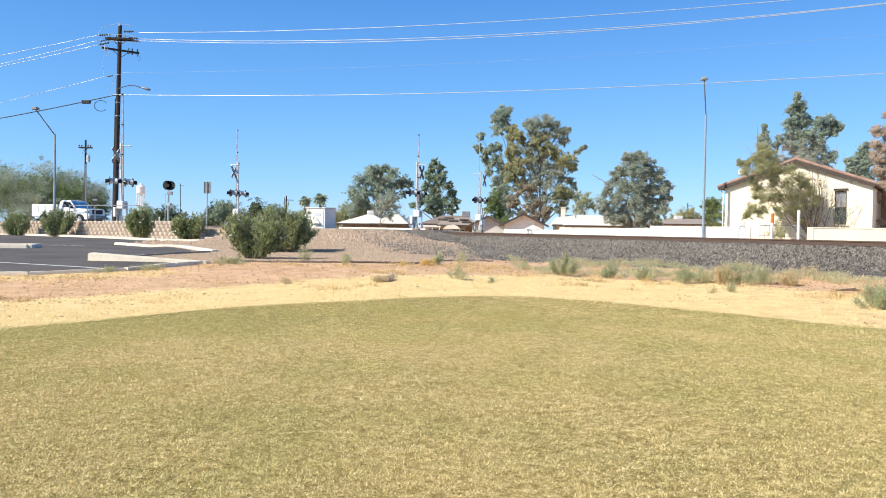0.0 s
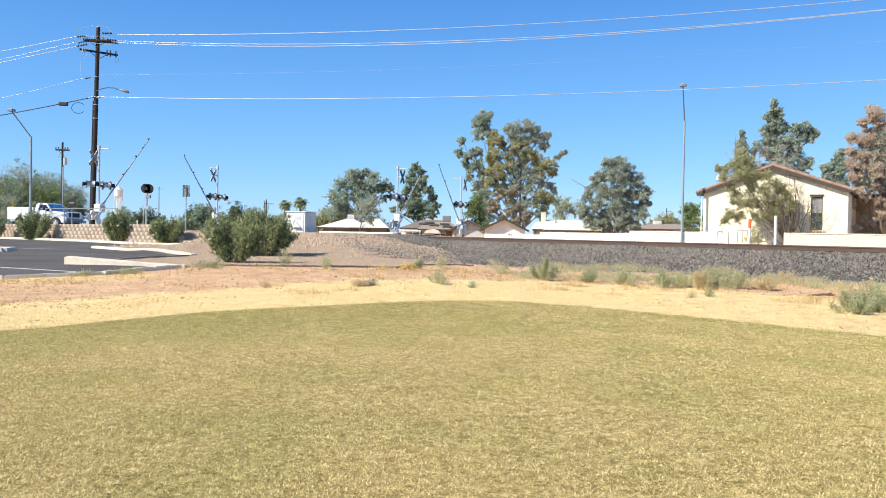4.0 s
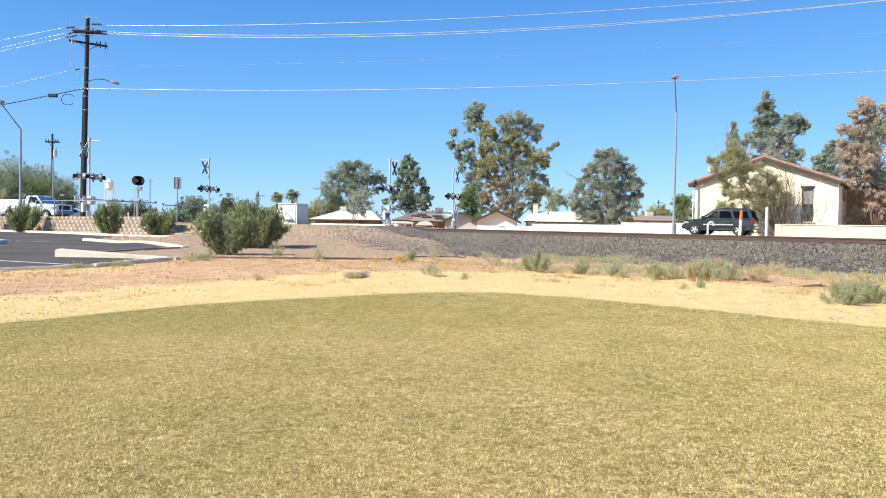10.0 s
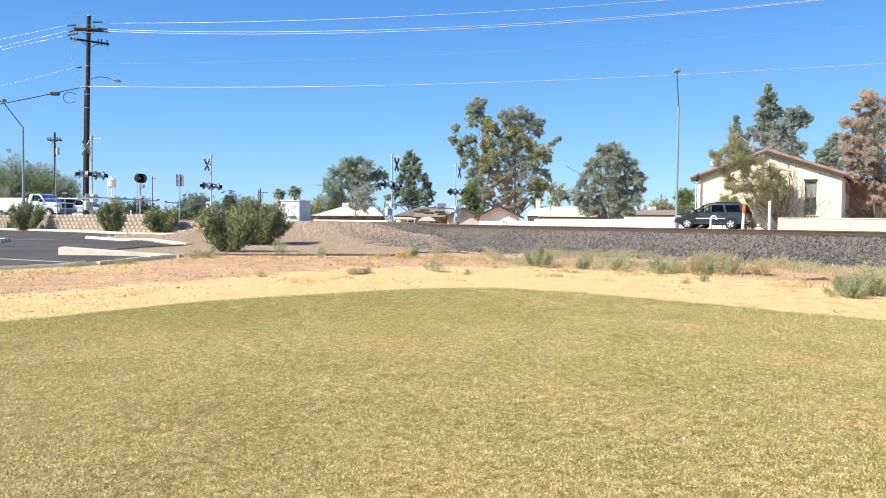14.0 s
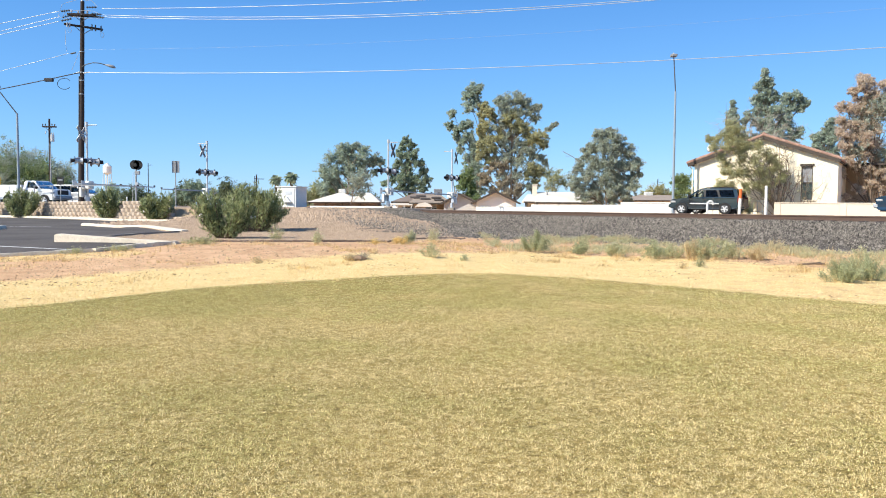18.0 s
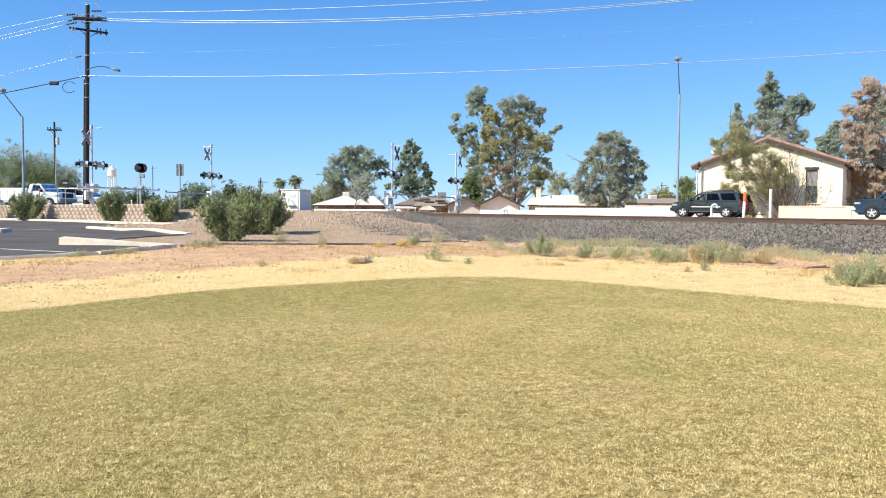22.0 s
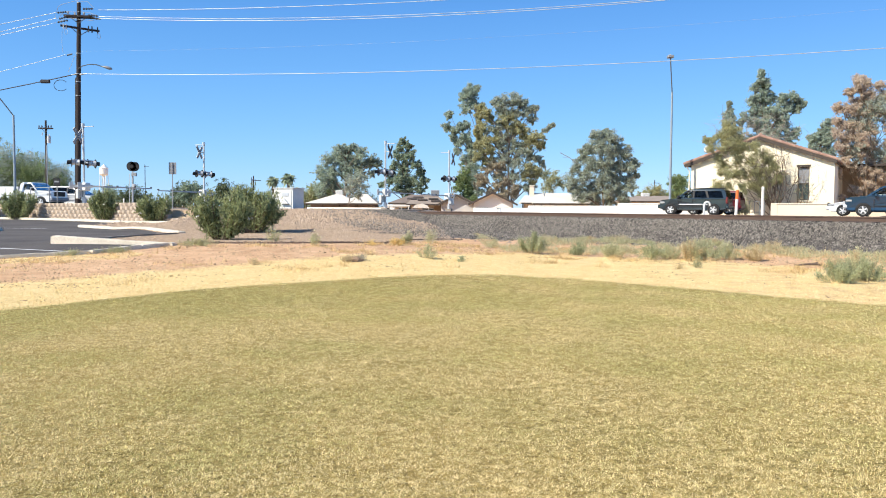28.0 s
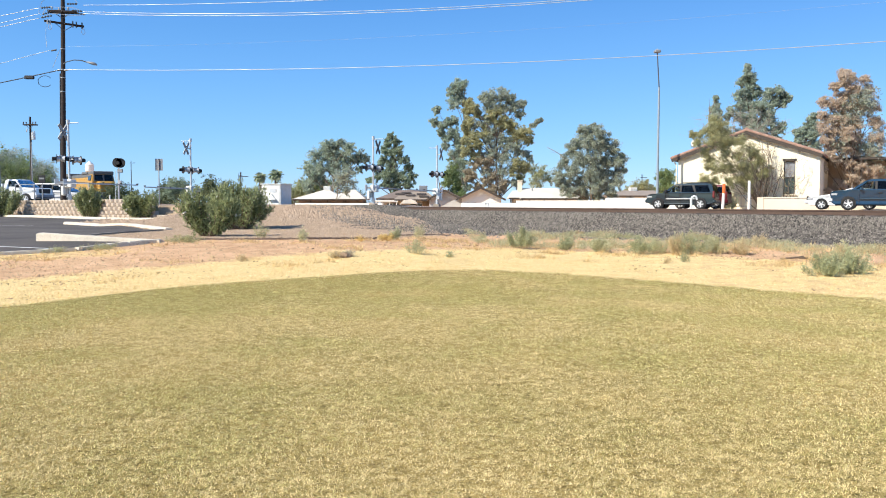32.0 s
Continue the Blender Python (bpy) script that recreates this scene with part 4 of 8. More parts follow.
    part("steering_wheel", rod(B(), (panes[0][0][0] - 0.34, hw * 0.42, zb + 0.08), (panes[0][0][0] - 0.32, hw * 0.42, zb + 0.09), 0.18, seg=16), BLACK, cab)
    for nm, (x0, zz0, x1, zz1) in (("windscreen", spec["screen"]), ("rear_window", spec["rear"])):
        q = Vector((zz1 - zz0, 0, x0 - x1)).normalized() * (1 if nm == "windscreen" else -1)
        if nm == "windscreen" and q.x < 0 or nm == "rear_window" and q.x > 0:
            q = -q
        bm = B()
        o = q * 0.012
        poly(bm, [(x0 + o.x, -wide(zz0) + 0.1, zz0 + o.z), (x0 + o.x, wide(zz0) - 0.1, zz0 + o.z), (x1 + o.x, wide(zz1) - 0.1, zz1 + o.z), (x1 + o.x, -wide(zz1) + 0.1, zz1 + o.z)])
        bmesh.ops.solidify(bm, geom=bm.faces[:], thickness=0.01)
        part(nm, bm, CLEAR_GLASS if nm == "windscreen" else PRIVACY_GLASS, cab)
    r = spec["r"]
    for x in spec["axles"]:
        for s in (1, -1):
            # arch: a dark well with a rim
            bm = B()
            rod(bm, (x, s * (hw * 0.6), r + 0.03), (x, s * (hw * 0.985), r + 0.02), r + 0.03, seg=24)
            part("wheel_arch", bm, BLACK, g)
            wheel(g, x, s * (hw - 0.11), r, 0.25, rim or CHROME)
    f, bk = L / 2, -L / 2
    part("front_bumper", box(B(), (f - 0.05, 0, spec["bump"]), (0.26, W * 0.93, 0.24), None, 0.05), spec.get("bumper", colour), g)
    part("rear_bumper", box(B(), (bk + 0.05, 0, spec["bump"]), (0.24, W * 0.93, 0.22), None, 0.05), spec.get("bumper", colour), g)
    part("grille", box(B(), (f - 0.04, 0, spec["lamp_z"]), (0.12, W * spec.get("grille", 0.42), spec.get("grille_h", 0.26)), None, 0.03), BLACK, g)
    for s in (1, -1):
        part("headlight", box(B(), (f - 0.24, s * (hw - 0.225), spec["lamp_z"] - 0.02), (0.36, 0.38, 0.16), None, 0.05), LAMP_GLASS, g)
        part("tail_light", box(B(), (bk + 0.06, s * (hw - 0.14), spec["tail_z"]), (0.14, 0.2, 0.42), None, 0.03), RED_LENS, g)
        part("door_mirror", box(B(), (spec["mirror"], s * (hw + 0.1), spec["belt"] + 0.1), (0.16, 0.26, 0.2), None, 0.05), BLACK if spec.get("black_mirror") else colour, g)
        part("side_moulding", box(B(), (-0.05, s * (hw - 0.004), 0.68), (L * 0.42, 0.03, 0.08), None, 0.01), spec.get("moulding", colour), g)
        for x in spec["handles"]:
            part("door_handle", box(B(), (x, s * (hw * 0.985 + 0.006), spec["belt"] - 0.13), (0.2, 0.04, 0.045), None, 0.01), BLACK, g)
        for x in spec["gaps"]:
            part("door_gap", box(B(), (x, s * (hw * 0.985), 0.72), (0.014, 0.03, spec["belt"] - 0.5)), BLACK, g)
    part("underbody", box(B(), (0, 0, 0.36), (L * 0.9, W * 0.75, 0.2)), BLACK, g)
    return g


SUV = dict(length=4.76, width=1.95, belt=1.16, r=0.38, axles=(1.52, -1.43), bump=0.58, lamp_z=0.9, tail_z=1.05, mirror=0.95, handles=(-0.08, -1.0), gaps=(1.0, 0.0, -0.85), lean=0.16, black_mirror=True,
           low=[(-2.36, 0.42), (-2.38, 0.9), (-2.36, 1.18), (1.1, 1.18), (1.5, 1.14), (2.15, 1.07), (2.32, 0.98), (2.37, 0.5), (2.25, 0.4), (1.9, 0.36), (-1.9, 0.36)],
           cab=[(-2.34, 1.14), (-2.16, 1.78), (-1.8, 1.85), (0.05, 1.85), (0.35, 1.8), (1.2, 1.16)],
           panes=[[(0.98, 1.22), (0.36, 1.69), (-0.0, 1.71), (-0.0, 1.22)], [(-0.12, 1.22), (-0.12, 1.71), (-0.82, 1.71), (-1.0, 1.22)], [(-1.14, 1.22), (-0.98, 1.71), (-1.92, 1.69), (-2.1, 1.22)]],
           screen=(1.18, 1.2, 0.38, 1.77), rear=(-2.34, 1.22, -2.18, 1.73))
SUV = {k: (v if k in ("lean", "black_mirror") else [(x * 0.925, z * 0.91) for x, z in v] if k in ("low", "cab") else [[(x * 0.925, z * 0.91) for x, z in p] for p in v] if k == "panes"
           else tuple(q * (0.925 if i % 2 == 0 else 0.91) for i, q in enumerate(v)) if k in ("screen", "rear") else tuple(q * 0.925 for q in v) if isinstance(v, tuple)
           else v * (0.925 if k in ("length", "width", "mirror") else 0.91)) for k, v in SUV.items()}
SUV["moulding"] = CHROME
TRUCK = dict(length=5.3, width=1.9, belt=1.15, r=0.38, axles=(1.65, -1.55), bump=0.6, lamp_z=0.95, tail_z=1.0, mirror=1.0, handles=(0.0, -0.85), gaps=(1.1, 0.06, -0.85), lean=0.18,
             low=[(-2.62, 0.5), (-2.64, 1.2), (-1.2, 1.22), (1.0, 1.22), (1.4, 1.21), (2.3, 1.16), (2.52, 1.1), (2.6, 1.0), (2.62, 0.5), (2.4, 0.33), (-2.3, 0.33)],
             cab=[(-0.9, 1.18), (-0.77, 1.74), (-0.35, 1.83), (0.4, 1.83), (0.7, 1.77), (1.55, 1.18)],
             panes=[[(1.28, 1.24), (0.67, 1.68), (0.27, 1.7), (0.27, 1.24)], [(0.15, 1.24), (0.15, 1.7), (-0.5, 1.68), (-0.65, 1.24)]],
             screen=(1.53, 1.22, 0.72, 1.75), rear=(-0.9, 1.22, -0.79, 1.7))
SEDAN = dict(length=4.6, width=1.78, belt=0.95, r=0.33, axles=(1.4, -1.3), bump=0.5, lamp_z=0.72, tail_z=0.85, mirror=0.75, handles=(-0.15, -1.0), gaps=(0.8, -0.1, -1.0), lean=0.22,
             low=[(-2.25, 0.35), (-2.28, 0.95), (-1.7, 1.0), (0.9, 0.98), (1.3, 0.92), (2.0, 0.8), (2.25, 0.65), (2.28, 0.4), (2.1, 0.28), (-2.0, 0.28)],
             cab=[(-2.1, 0.95), (-1.4, 1.3), (-0.9, 1.37), (-0.4, 1.37), (-0.1, 1.32), (0.95, 0.94)],
             panes=[[(0.65, 1.0), (-0.12, 1.27), (-0.35, 1.28), (-0.35, 1.0)], [(-0.45, 1.0), (-0.45, 1.28), (-0.95, 1.27), (-1.5, 1.0)]],
             screen=(0.93, 0.97, -0.08, 1.31), rear=(-2.05, 0.97, -1.42, 1.29))
VAN = dict(SEDAN, length=4.7, belt=1.05, lamp_z=0.8, tail_z=1.0, black_mirror=False,
           low=[(-2.3, 0.35), (-2.32, 1.05), (-1.7, 1.08), (0.9, 1.06), (1.4, 0.98), (2.1, 0.88), (2.3, 0.7), (2.32, 0.42), (2.1, 0.3), (-2.0, 0.3)],
           cab=[(-2.26, 1.03), (-2.0, 1.6), (-1.6, 1.68), (-0.1, 1.68), (0.25, 1.62), (1.25, 1.02)],
           panes=[[(0.95, 1.1), (0.22, 1.55), (-0.1, 1.57), (-0.1, 1.1)], [(-0.2, 1.1), (-0.2, 1.57), (-1.0, 1.57), (-1.1, 1.1)], [(-1.22, 1.1), (-1.12, 1.57), (-1.8, 1.54), (-2.02, 1.1)]],
           screen=(1.22, 1.06, 0.27, 1.6), rear=(-2.26, 1.1, -2.02, 1.56))
PICKUP = dict(length=5.24, width=2.0, belt=1.25, r=0.39, axles=(1.72, -1.5), bump=0.62, lamp_z=1.0, tail_z=1.0, mirror=1.15, handles=(0.2,), gaps=(1.2, 0.1), lean=0.14, black_mirror=True,
              low=[(-2.58, 0.55), (-2.6, 0.95), (-0.2, 0.98), (-0.15, 1.27), (1.2, 1.27), (1.5, 1.27), (2.42, 1.22), (2.56, 1.14), (2.6, 0.55), (2.4, 0.42), (-2.3, 0.45)],
              cab=[(-0.15, 1.24), (-0.1, 1.8), (0.1, 1.88), (0.6, 1.88), (0.82, 1.83), (1.4, 1.25)],
              panes=[[(1.22, 1.32), (0.8, 1.74), (0.2, 1.76), (0.2, 1.32)]],
              screen=(1.38, 1.28, 0.84, 1.81), rear=(-0.17, 1.32, -0.12, 1.76))

DARK_TEAL = paint("dark_teal_paint", (0.015, 0.033, 0.046), 0.18)
STEEL_BLUE = paint("steel_blue_paint", (0.014, 0.045, 0.085), 0.2)
MAROON = paint("maroon_paint", (0.115, 0.01, 0.016))
CAR_WHITE = paint("white_car_paint", (0.8, 0.81, 0.82))

suv = vehicle("suv", "dark grey-green sport utility vehicle with alloy wheels", "car", dict(SUV, moulding=ALU), DARK_TEAL, group="cars on the road beside the railway")
for side in (-0.62, 0.62):
    part("roof_rail", tube(B(), [Vector((0.0, side, 1.67)), Vector((-0.15, side, 1.73)), Vector((-1.7, side, 1.73)), Vector((-1.82, side, 1.67))], 0.02), BLACK, suv)
COMPACT = {k: ([(x * 0.86, z * 0.97) for x, z in v] if k in ("low", "cab") else [[(x * 0.86, z * 0.97) for x, z in q] for q in v] if k == "panes" else tuple(q * (0.86 if i % 2 == 0 else 0.97) for i, q in enumerate(v)) if k in ("screen", "rear")
               else tuple(q * 0.86 for q in v) if isinstance(v, tuple) else v * 0.86 if k in ("length", "mirror") else v) for k, v in SUV.items()}
red_car = vehicle("suv", "maroon sport utility vehicle, mostly hidden behind another car", "car", COMPACT, MAROON, group="cars on the road beside the railway")
blue_truck = vehicle("pickup_truck", "steel-blue crew-cab pickup truck with alloy wheels", "car", dict(TRUCK, bumper=ALU), STEEL_BLUE, group="cars on the road beside the railway")
white_sedan = vehicle("car", "silver-white sedan behind a blue pickup truck", "car", SEDAN, CAR_WHITE, group="cars on the road beside the railway")
white_van = vehicle("van", "white minivan waiting at the crossing gate", "car", VAN, CAR_WHITE)
pickup = vehicle("pickup_truck", "white utility pickup truck with a service body, waiting", "car", dict(PICKUP, bumper=GREY_PAINT, grille=0.56, grille_h=0.34), CAR_WHITE)
pickup.matrix_basis = pose(-30.95, 61.25, 1.36, 0, 0, -14)
part("service_body", box(box(B(), (-1.43, 0.74, 1.08), (2.38, 0.5, 0.95), None, 0.02), (-1.43, -0.74, 1.08), (2.38, 0.5, 0.95), None, 0.02), CAR_WHITE, pickup, "white service body with lockers")
for k in range(3):
    part("locker_door", box(B(), (-2.28 + k * 0.66, -1.0, 1.15), (0.6, 0.03, 0.6), None, 0.01), CAR_WHITE, pickup)
part("ladder_bar", rod(B(), (-2.6, -0.5, 0.7), (-2.2, -0.9, 2.1), 0.03), mat("yellow_paint", (0.7, 0.5, 0.05), 0.5, bump=0), pickup)


# ---- locomotive ----
def build_loco():
    yellow = mat("yellow_loco_paint", (0.50, 0.28, 0.06), 0.5, scale=1, fine=8, bump=0)
    grey = mat("grey_loco_paint", (0.13, 0.135, 0.14), 0.6, scale=1, fine=8, bump=0)
    g = thing("locomotive", "yellow and grey diesel locomotive with a sloping nose", "locomotive")
    part("frame", box(B(), (-10.5, 0, 1.35), (21, 2.9, 0.5), None, 0.05), grey, g)
    bm = prism(B(), [(-0.4, 1.6), (-0.4, 2.75), (-0.8, 3.05), (-2.4, 3.05), (-2.4, 1.6)], -0.95, 0.95)
    bmesh.ops.bevel(bm, geom=bm.edges[:], offset=0.08, segments=2, affect="EDGES")
    nose = part("nose", bm, yellow, g)
    part("nose_door", box(B(), (-0.4, 0.2, 2.1), (0.05, 0.6, 1.0), None, 0.02), yellow, nose)
    part("nose_stripe", box(B(), (-0.39, 0, 2.62), (0.05, 1.8, 0.08)), RED_REFLECT, nose)
    bm = prism(B(), [(-2.2, 1.6), (-2.2, 3.0), (-2.55, 4.35), (-4.9, 4.35), (-4.9, 1.6)], -1.5, 1.5)
    for v in bm.verts:
        if v.co.z > 4:
            v.co.y *= 0.85
    bmesh.ops.bevel(bm, geom=bm.edges[:], offset=0.1, segments=2, affect="EDGES")
    cab = part("cab", bm, yellow, g)
    part("cab_roof", box(B(), (-3.6, 0, 4.2), (2.7, 2.7, 0.5), None, 0.1), grey, cab)
    part("window_band", box(B(), (-2.36, 0, 3.55), (0.16, 2.5, 1.0), Matrix.Rotation(radians(-15), 3, "Y"), 0.03), grey, cab)
    for s in (1, -1):
        bm = B()
        poly(bm, [(-2.14, 0.12 * s, 3.16), (-2.14, 1.2 * s, 3.16), (-2.36, 1.12 * s, 3.95), (-2.36, 0.12 * s, 3.95)])
        bmesh.ops.solidify(bm, geom=bm.faces[:], thickness=0.06)
        part("windscreen", bm, CAR_GLASS, cab)
        part("side_window", box(B(), (-3.7, 1.42 * s, 3.55), (1.5, 0.1, 0.7), Matrix.Rotation(radians(9 * s), 3, "X")), CAR_GLASS, cab)
        part("number_board", box(B(), (-2.5, 0.75 * s, 4.2), (0.1, 0.55, 0.22)), WHITE_PAINT, cab)
        part("handrail", tube(B(), [Vector((0, 1.4 * s, 1.6)), Vector((0, 1.4 * s, 2.7)), Vector((-2.2, 1.45 * s, 2.7))], 0.03), yellow, g)
        part("step", box(B(), (-0.2, 1.25 * s, 0.75), (0.5, 0.5, 0.06)), grey, g)
        for tx in (-4.0, -16.5):
            tr = part("truck_frame", box(B(), (tx, 1.05 * s, 0.75), (4.2, 0.25, 0.4), None, 0.05), grey, g)
            for k in (-1.5, 0, 1.5):
                part("wheel", rod(B(), (tx + k, 0.8 * s, 0.5), (tx + k, 0.68 * s, 0.5), 0.5, seg=20), RAIL_STEEL, tr)
    for y in (-0.18, 0.18):
        part("headlight", rod(B(), (-2.42, y, 4.28), (-2.36, y, 4.28), 0.11, seg=14), LAMP_GLASS, cab)
        part("ditch_light", rod(B(), (0.05, y * 4, 1.45), (0.1, y * 4, 1.45), 0.12, seg=12), LAMP_GLASS, g)
    bm = prism(B(), [(-4.9, 1.6), (-4.9, 3.9), (-5.3, 4.1), (-20.2, 4.1), (-20.4, 3.8), (-20.4, 1.6)], -0.95, 0.95)
    hood = part("long_hood", bm, yellow, g)
    part("hood_roof", box(B(), (-12.6, 0, 3.92), (15.6, 1.96, 0.5), None, 0.06), grey, hood)
    part("radiator", box(B(), (-18.0, 0, 4.2), (4.2, 2.7, 0.5), None, 0.08), grey, hood)
    part("dynamic_brake", box(B(), (-8, 0, 4.3), (3, 2.2, 0.35), None, 0.08), grey, hood)
    for k in range(14):
        for s in (1, -1):
            part("hood_door", box(B(), (-6 + -0.95 * k, 0.955 * s, 2.75), (0.86, 0.03, 1.7), None, 0.01), yellow, hood)
    part("fuel_tank", box(B(), (-10.3, 0, 0.75), (5.5, 2.4, 0.9), None, 0.2), grey, g)
    part("plough", prism(B(), [(0.15, 0.2), (-0.3, 0.2), (-0.3, 1.15), (0, 1.15)], -1.35, 1.35), grey, g)
    part("coupler", box(B(), (0.3, 0, 0.9), (0.7, 0.3, 0.3), None, 0.05), RAIL_STEEL, g)
    return g


loco = build_loco()


# ---- plants ----
def leaf_cloud(rng, centres, radii, n, size, spread_=1.05, droop=0.0, narrow=0.5):
    """Corners of n leaf-clump faces round the given centres."""
    k = rng.integers(0, len(centres), n)
    d = rng.normal(size=(n, 3))
    d /= np.linalg.norm(d, axis=1, keepdims=True)
    r = radii[k] * rng.uniform(0, 1, n) ** 0.5 * rng.uniform(0.7, 1.35, n) * spread_
    p = centres[k] + d * r[:, None] * np.array([1, 1, 0.8])
    out = d + rng.normal(size=(n, 3)) * 1.0
    a = np.cross(out, rng.normal(size=(n, 3)))
    a[:, 2] -= droop
    a /= np.linalg.norm(a, axis=1, keepdims=True) + 1e-9
    b = np.cross(a, out)
    b /= np.linalg.norm(b, axis=1, keepdims=True) + 1e-9
    L = size * rng.uniform(0.5, 1.3, n)[:, None]
    a, b = a * L, b * L * narrow
    c = np.cross(a, b)
    c = c / (np.linalg.norm(c, axis=1, keepdims=True) + 1e-9) * L * 0.15
    return np.stack([p - a, p + b + c, p + a, p - b + c], 1)


def crown_points(rng, blobs, per, droop=0.3):
    """Clump centres along leafy sprays that leave the middle of each blob (x, y, z, radius)."""
    cs, rs = [], []
    for x, y, z, r in blobs:
        m = max(9, int(1.9 * per * r ** 1.3))
        d = rng.normal(size=(m, 3))
        d /= np.linalg.norm(d, axis=1, keepdims=True)
        bend = rng.normal(0, 0.22, (m, 3)) - np.array([0, 0, 0.35 * droop])
        reach = rng.uniform(0.65, 1.3, m)[:, None]
        for f in (0.3, 0.55, 0.8, 1.0):
            cs.append(np.array([x, y, z]) + (d * f + bend * f * f) * reach * r)
            rs.append(rng.uniform(0.2, 0.36, m) * (1.25 - 0.55 * f) * r ** 0.5)
        # the inside of the blob, filled loosely
        k = max(8, int(1.6 * per * r ** 1.3))
        d = rng.normal(size=(k, 3))
        d /= np.linalg.norm(d, axis=1, keepdims=True)
        cs.append(np.array([x, y, z]) + d * (rng.uniform(0, 1, k) ** 0.45 * r)[:, None])
        rs.append(rng.uniform(0.34, 0.56, k) * r ** 0.8)
        cs.append(cs[-1])
        rs.append(rs[-1] * 1.15)
        cs.append(cs[-1])
        rs.append(rs[-1])
    return np.concatenate(cs), np.concatenate(rs)


def limbs(bm, rng, base, blobs, r):
    """A trunk that forks into a limb for each blob."""
    top = Vector(base)
    hub = Vector((base[0], base[1], -0.2 + 0.45 * min(b[2] for b in blobs)))
    peak = max(b[2] for b in blobs)
    stem = [hub.lerp(Vector((base[0] + 0.15 * rng.normal(), base[1], peak)), k / 5) + Vector((0.12 * rng.normal(), 0.1 * rng.normal(), 0)) for k in range(6)]
    stem[0] = hub
    rod(bm, top, hub, r, r * 0.75, 8)
    for k in range(5):
        rod(bm, stem[k], stem[k + 1], r * (0.75 - 0.14 * k), r * (0.61 - 0.14 * k), 7)
    for x, y, z, q in blobs:
        e = Vector((x, y, z))
        # each limb leaves the stem somewhat below the clump that it carries
        k = max(0, min(4, int(5 * (z - 0.6 * abs(x) - 0.8 - hub.z) / max(0.1, peak - hub.z))))
        mid = stem[k].lerp(e, 0.55) + Vector((rng.uniform(-.2, .2), rng.uniform(-.2, .2), rng.uniform(-.1, .25)))
        rod(bm, stem[k], mid, r * 0.26, r * 0.17, 6)
        rod(bm, mid, e, r * 0.17, r * 0.07, 5)
        for _ in range(7):
            d = Vector(rng.normal(size=3)).normalized() * q * 0.9
            rod(bm, mid.lerp(e, rng.uniform(0.3, 1)), e + d, r * 0.06, r * 0.02, 3)


def tree(label, x, y, z, blobs, material, n, size, trunk=0.25, bark=BARK, seed=1, per=9.0, droop=0.3, category="tree", name="tree", extra=()):
    """A forked trunk and a crown of many small leaf clumps; blobs are local (x, y, z, radius)."""
    rng = np.random.default_rng(seed)
    g = thing(name, label, category, pose(x, y, z))
    bm = B()
    blobs = [(a, b + 0.45 * q * rng.normal(), c, q) for a, b, c, q in blobs]
    limbs(bm, rng, (0, 0, min(-0.2, height(x, y) - z - 0.1)), blobs + [b for e in extra for b in e[1]], trunk)
    part("trunk", bm, bark, g)
    c, r = crown_points(rng, blobs, per, droop)
    quads("crown", leaf_cloud(rng, c, r, int(n * 5.0), size * 0.5, droop=droop), material, g)
    for mt, bl, m, sz in extra:
        c, r = crown_points(rng, bl, per, droop)
        quads("foliage", leaf_cloud(rng, c, r, int(m * 5.0), sz * 0.5, droop=droop), mt, g)
    return g


LEAF_GREY = leaf("grey_green_leaf", (0.53, 0.575, 0.475), (0.305, 0.34, 0.275), 0.52)
LEAF_BLUE = leaf("blue_green_leaf", (.53, .615, .505), (.29, .345, .28), 0.52)
LEAF_GOLD = leaf("golden_leaf", (.56, .54, .31), (.29, .29, .165), 0.48)
LEAF_TAN = leaf("dry_tan_leaf", (.60, .52, .39), (.35, .295, .21), 0.45)
LEAF_GREEN = leaf("green_leaf", (0.34, 0.42, 0.2), (0.14, 0.19, 0.08), 0.45)
LEAF_OLEANDER = leaf("oleander_leaf", (0.44, 0.47, 0.235), (0.165, 0.195, 0.09), 0.45)
LEAF_OLIVE = leaf("olive_leaf", (.57, .55, .31), (.30, .295, .155), 0.48)
LEAF_DARK = leaf("dark_leaf", (0.22, 0.26, 0.15), (0.09, 0.115, 0.07), 0.45)
LEAF_BROWN = leaf("brown_needles", (.74, .62, .50), (.46, .375, .295), 0.5)
LEAF_SAGE = leaf("sage_leaf", (0.54, 0.55, 0.33), (0.27, 0.29, 0.155), 0.4)
LEAF_FIR = leaf("fir_green_leaf", (0.44, 0.52, 0.38), (0.215, 0.27, 0.19), 0.5)
LEAF_WEED = leaf("weed_leaf", (0.62, 0.59, 0.36), (0.36, 0.36, 0.2), 0.35)
LEAF_GOLDEN = leaf("golden_dry_weed", (0.86, 0.66, 0.27), (0.55, 0.38, 0.13), 0.35)
EARTH = mat("brown_earth", (0.46, 0.31, 0.19), 0.95, dark=(0.26, 0.165, 0.095), scale=4, fine=30, bump=0.6)
LEAF_STRAW = leaf("dry_weed", (0.70, 0.57, 0.34), (0.44, 0.34, 0.19), 0.35)


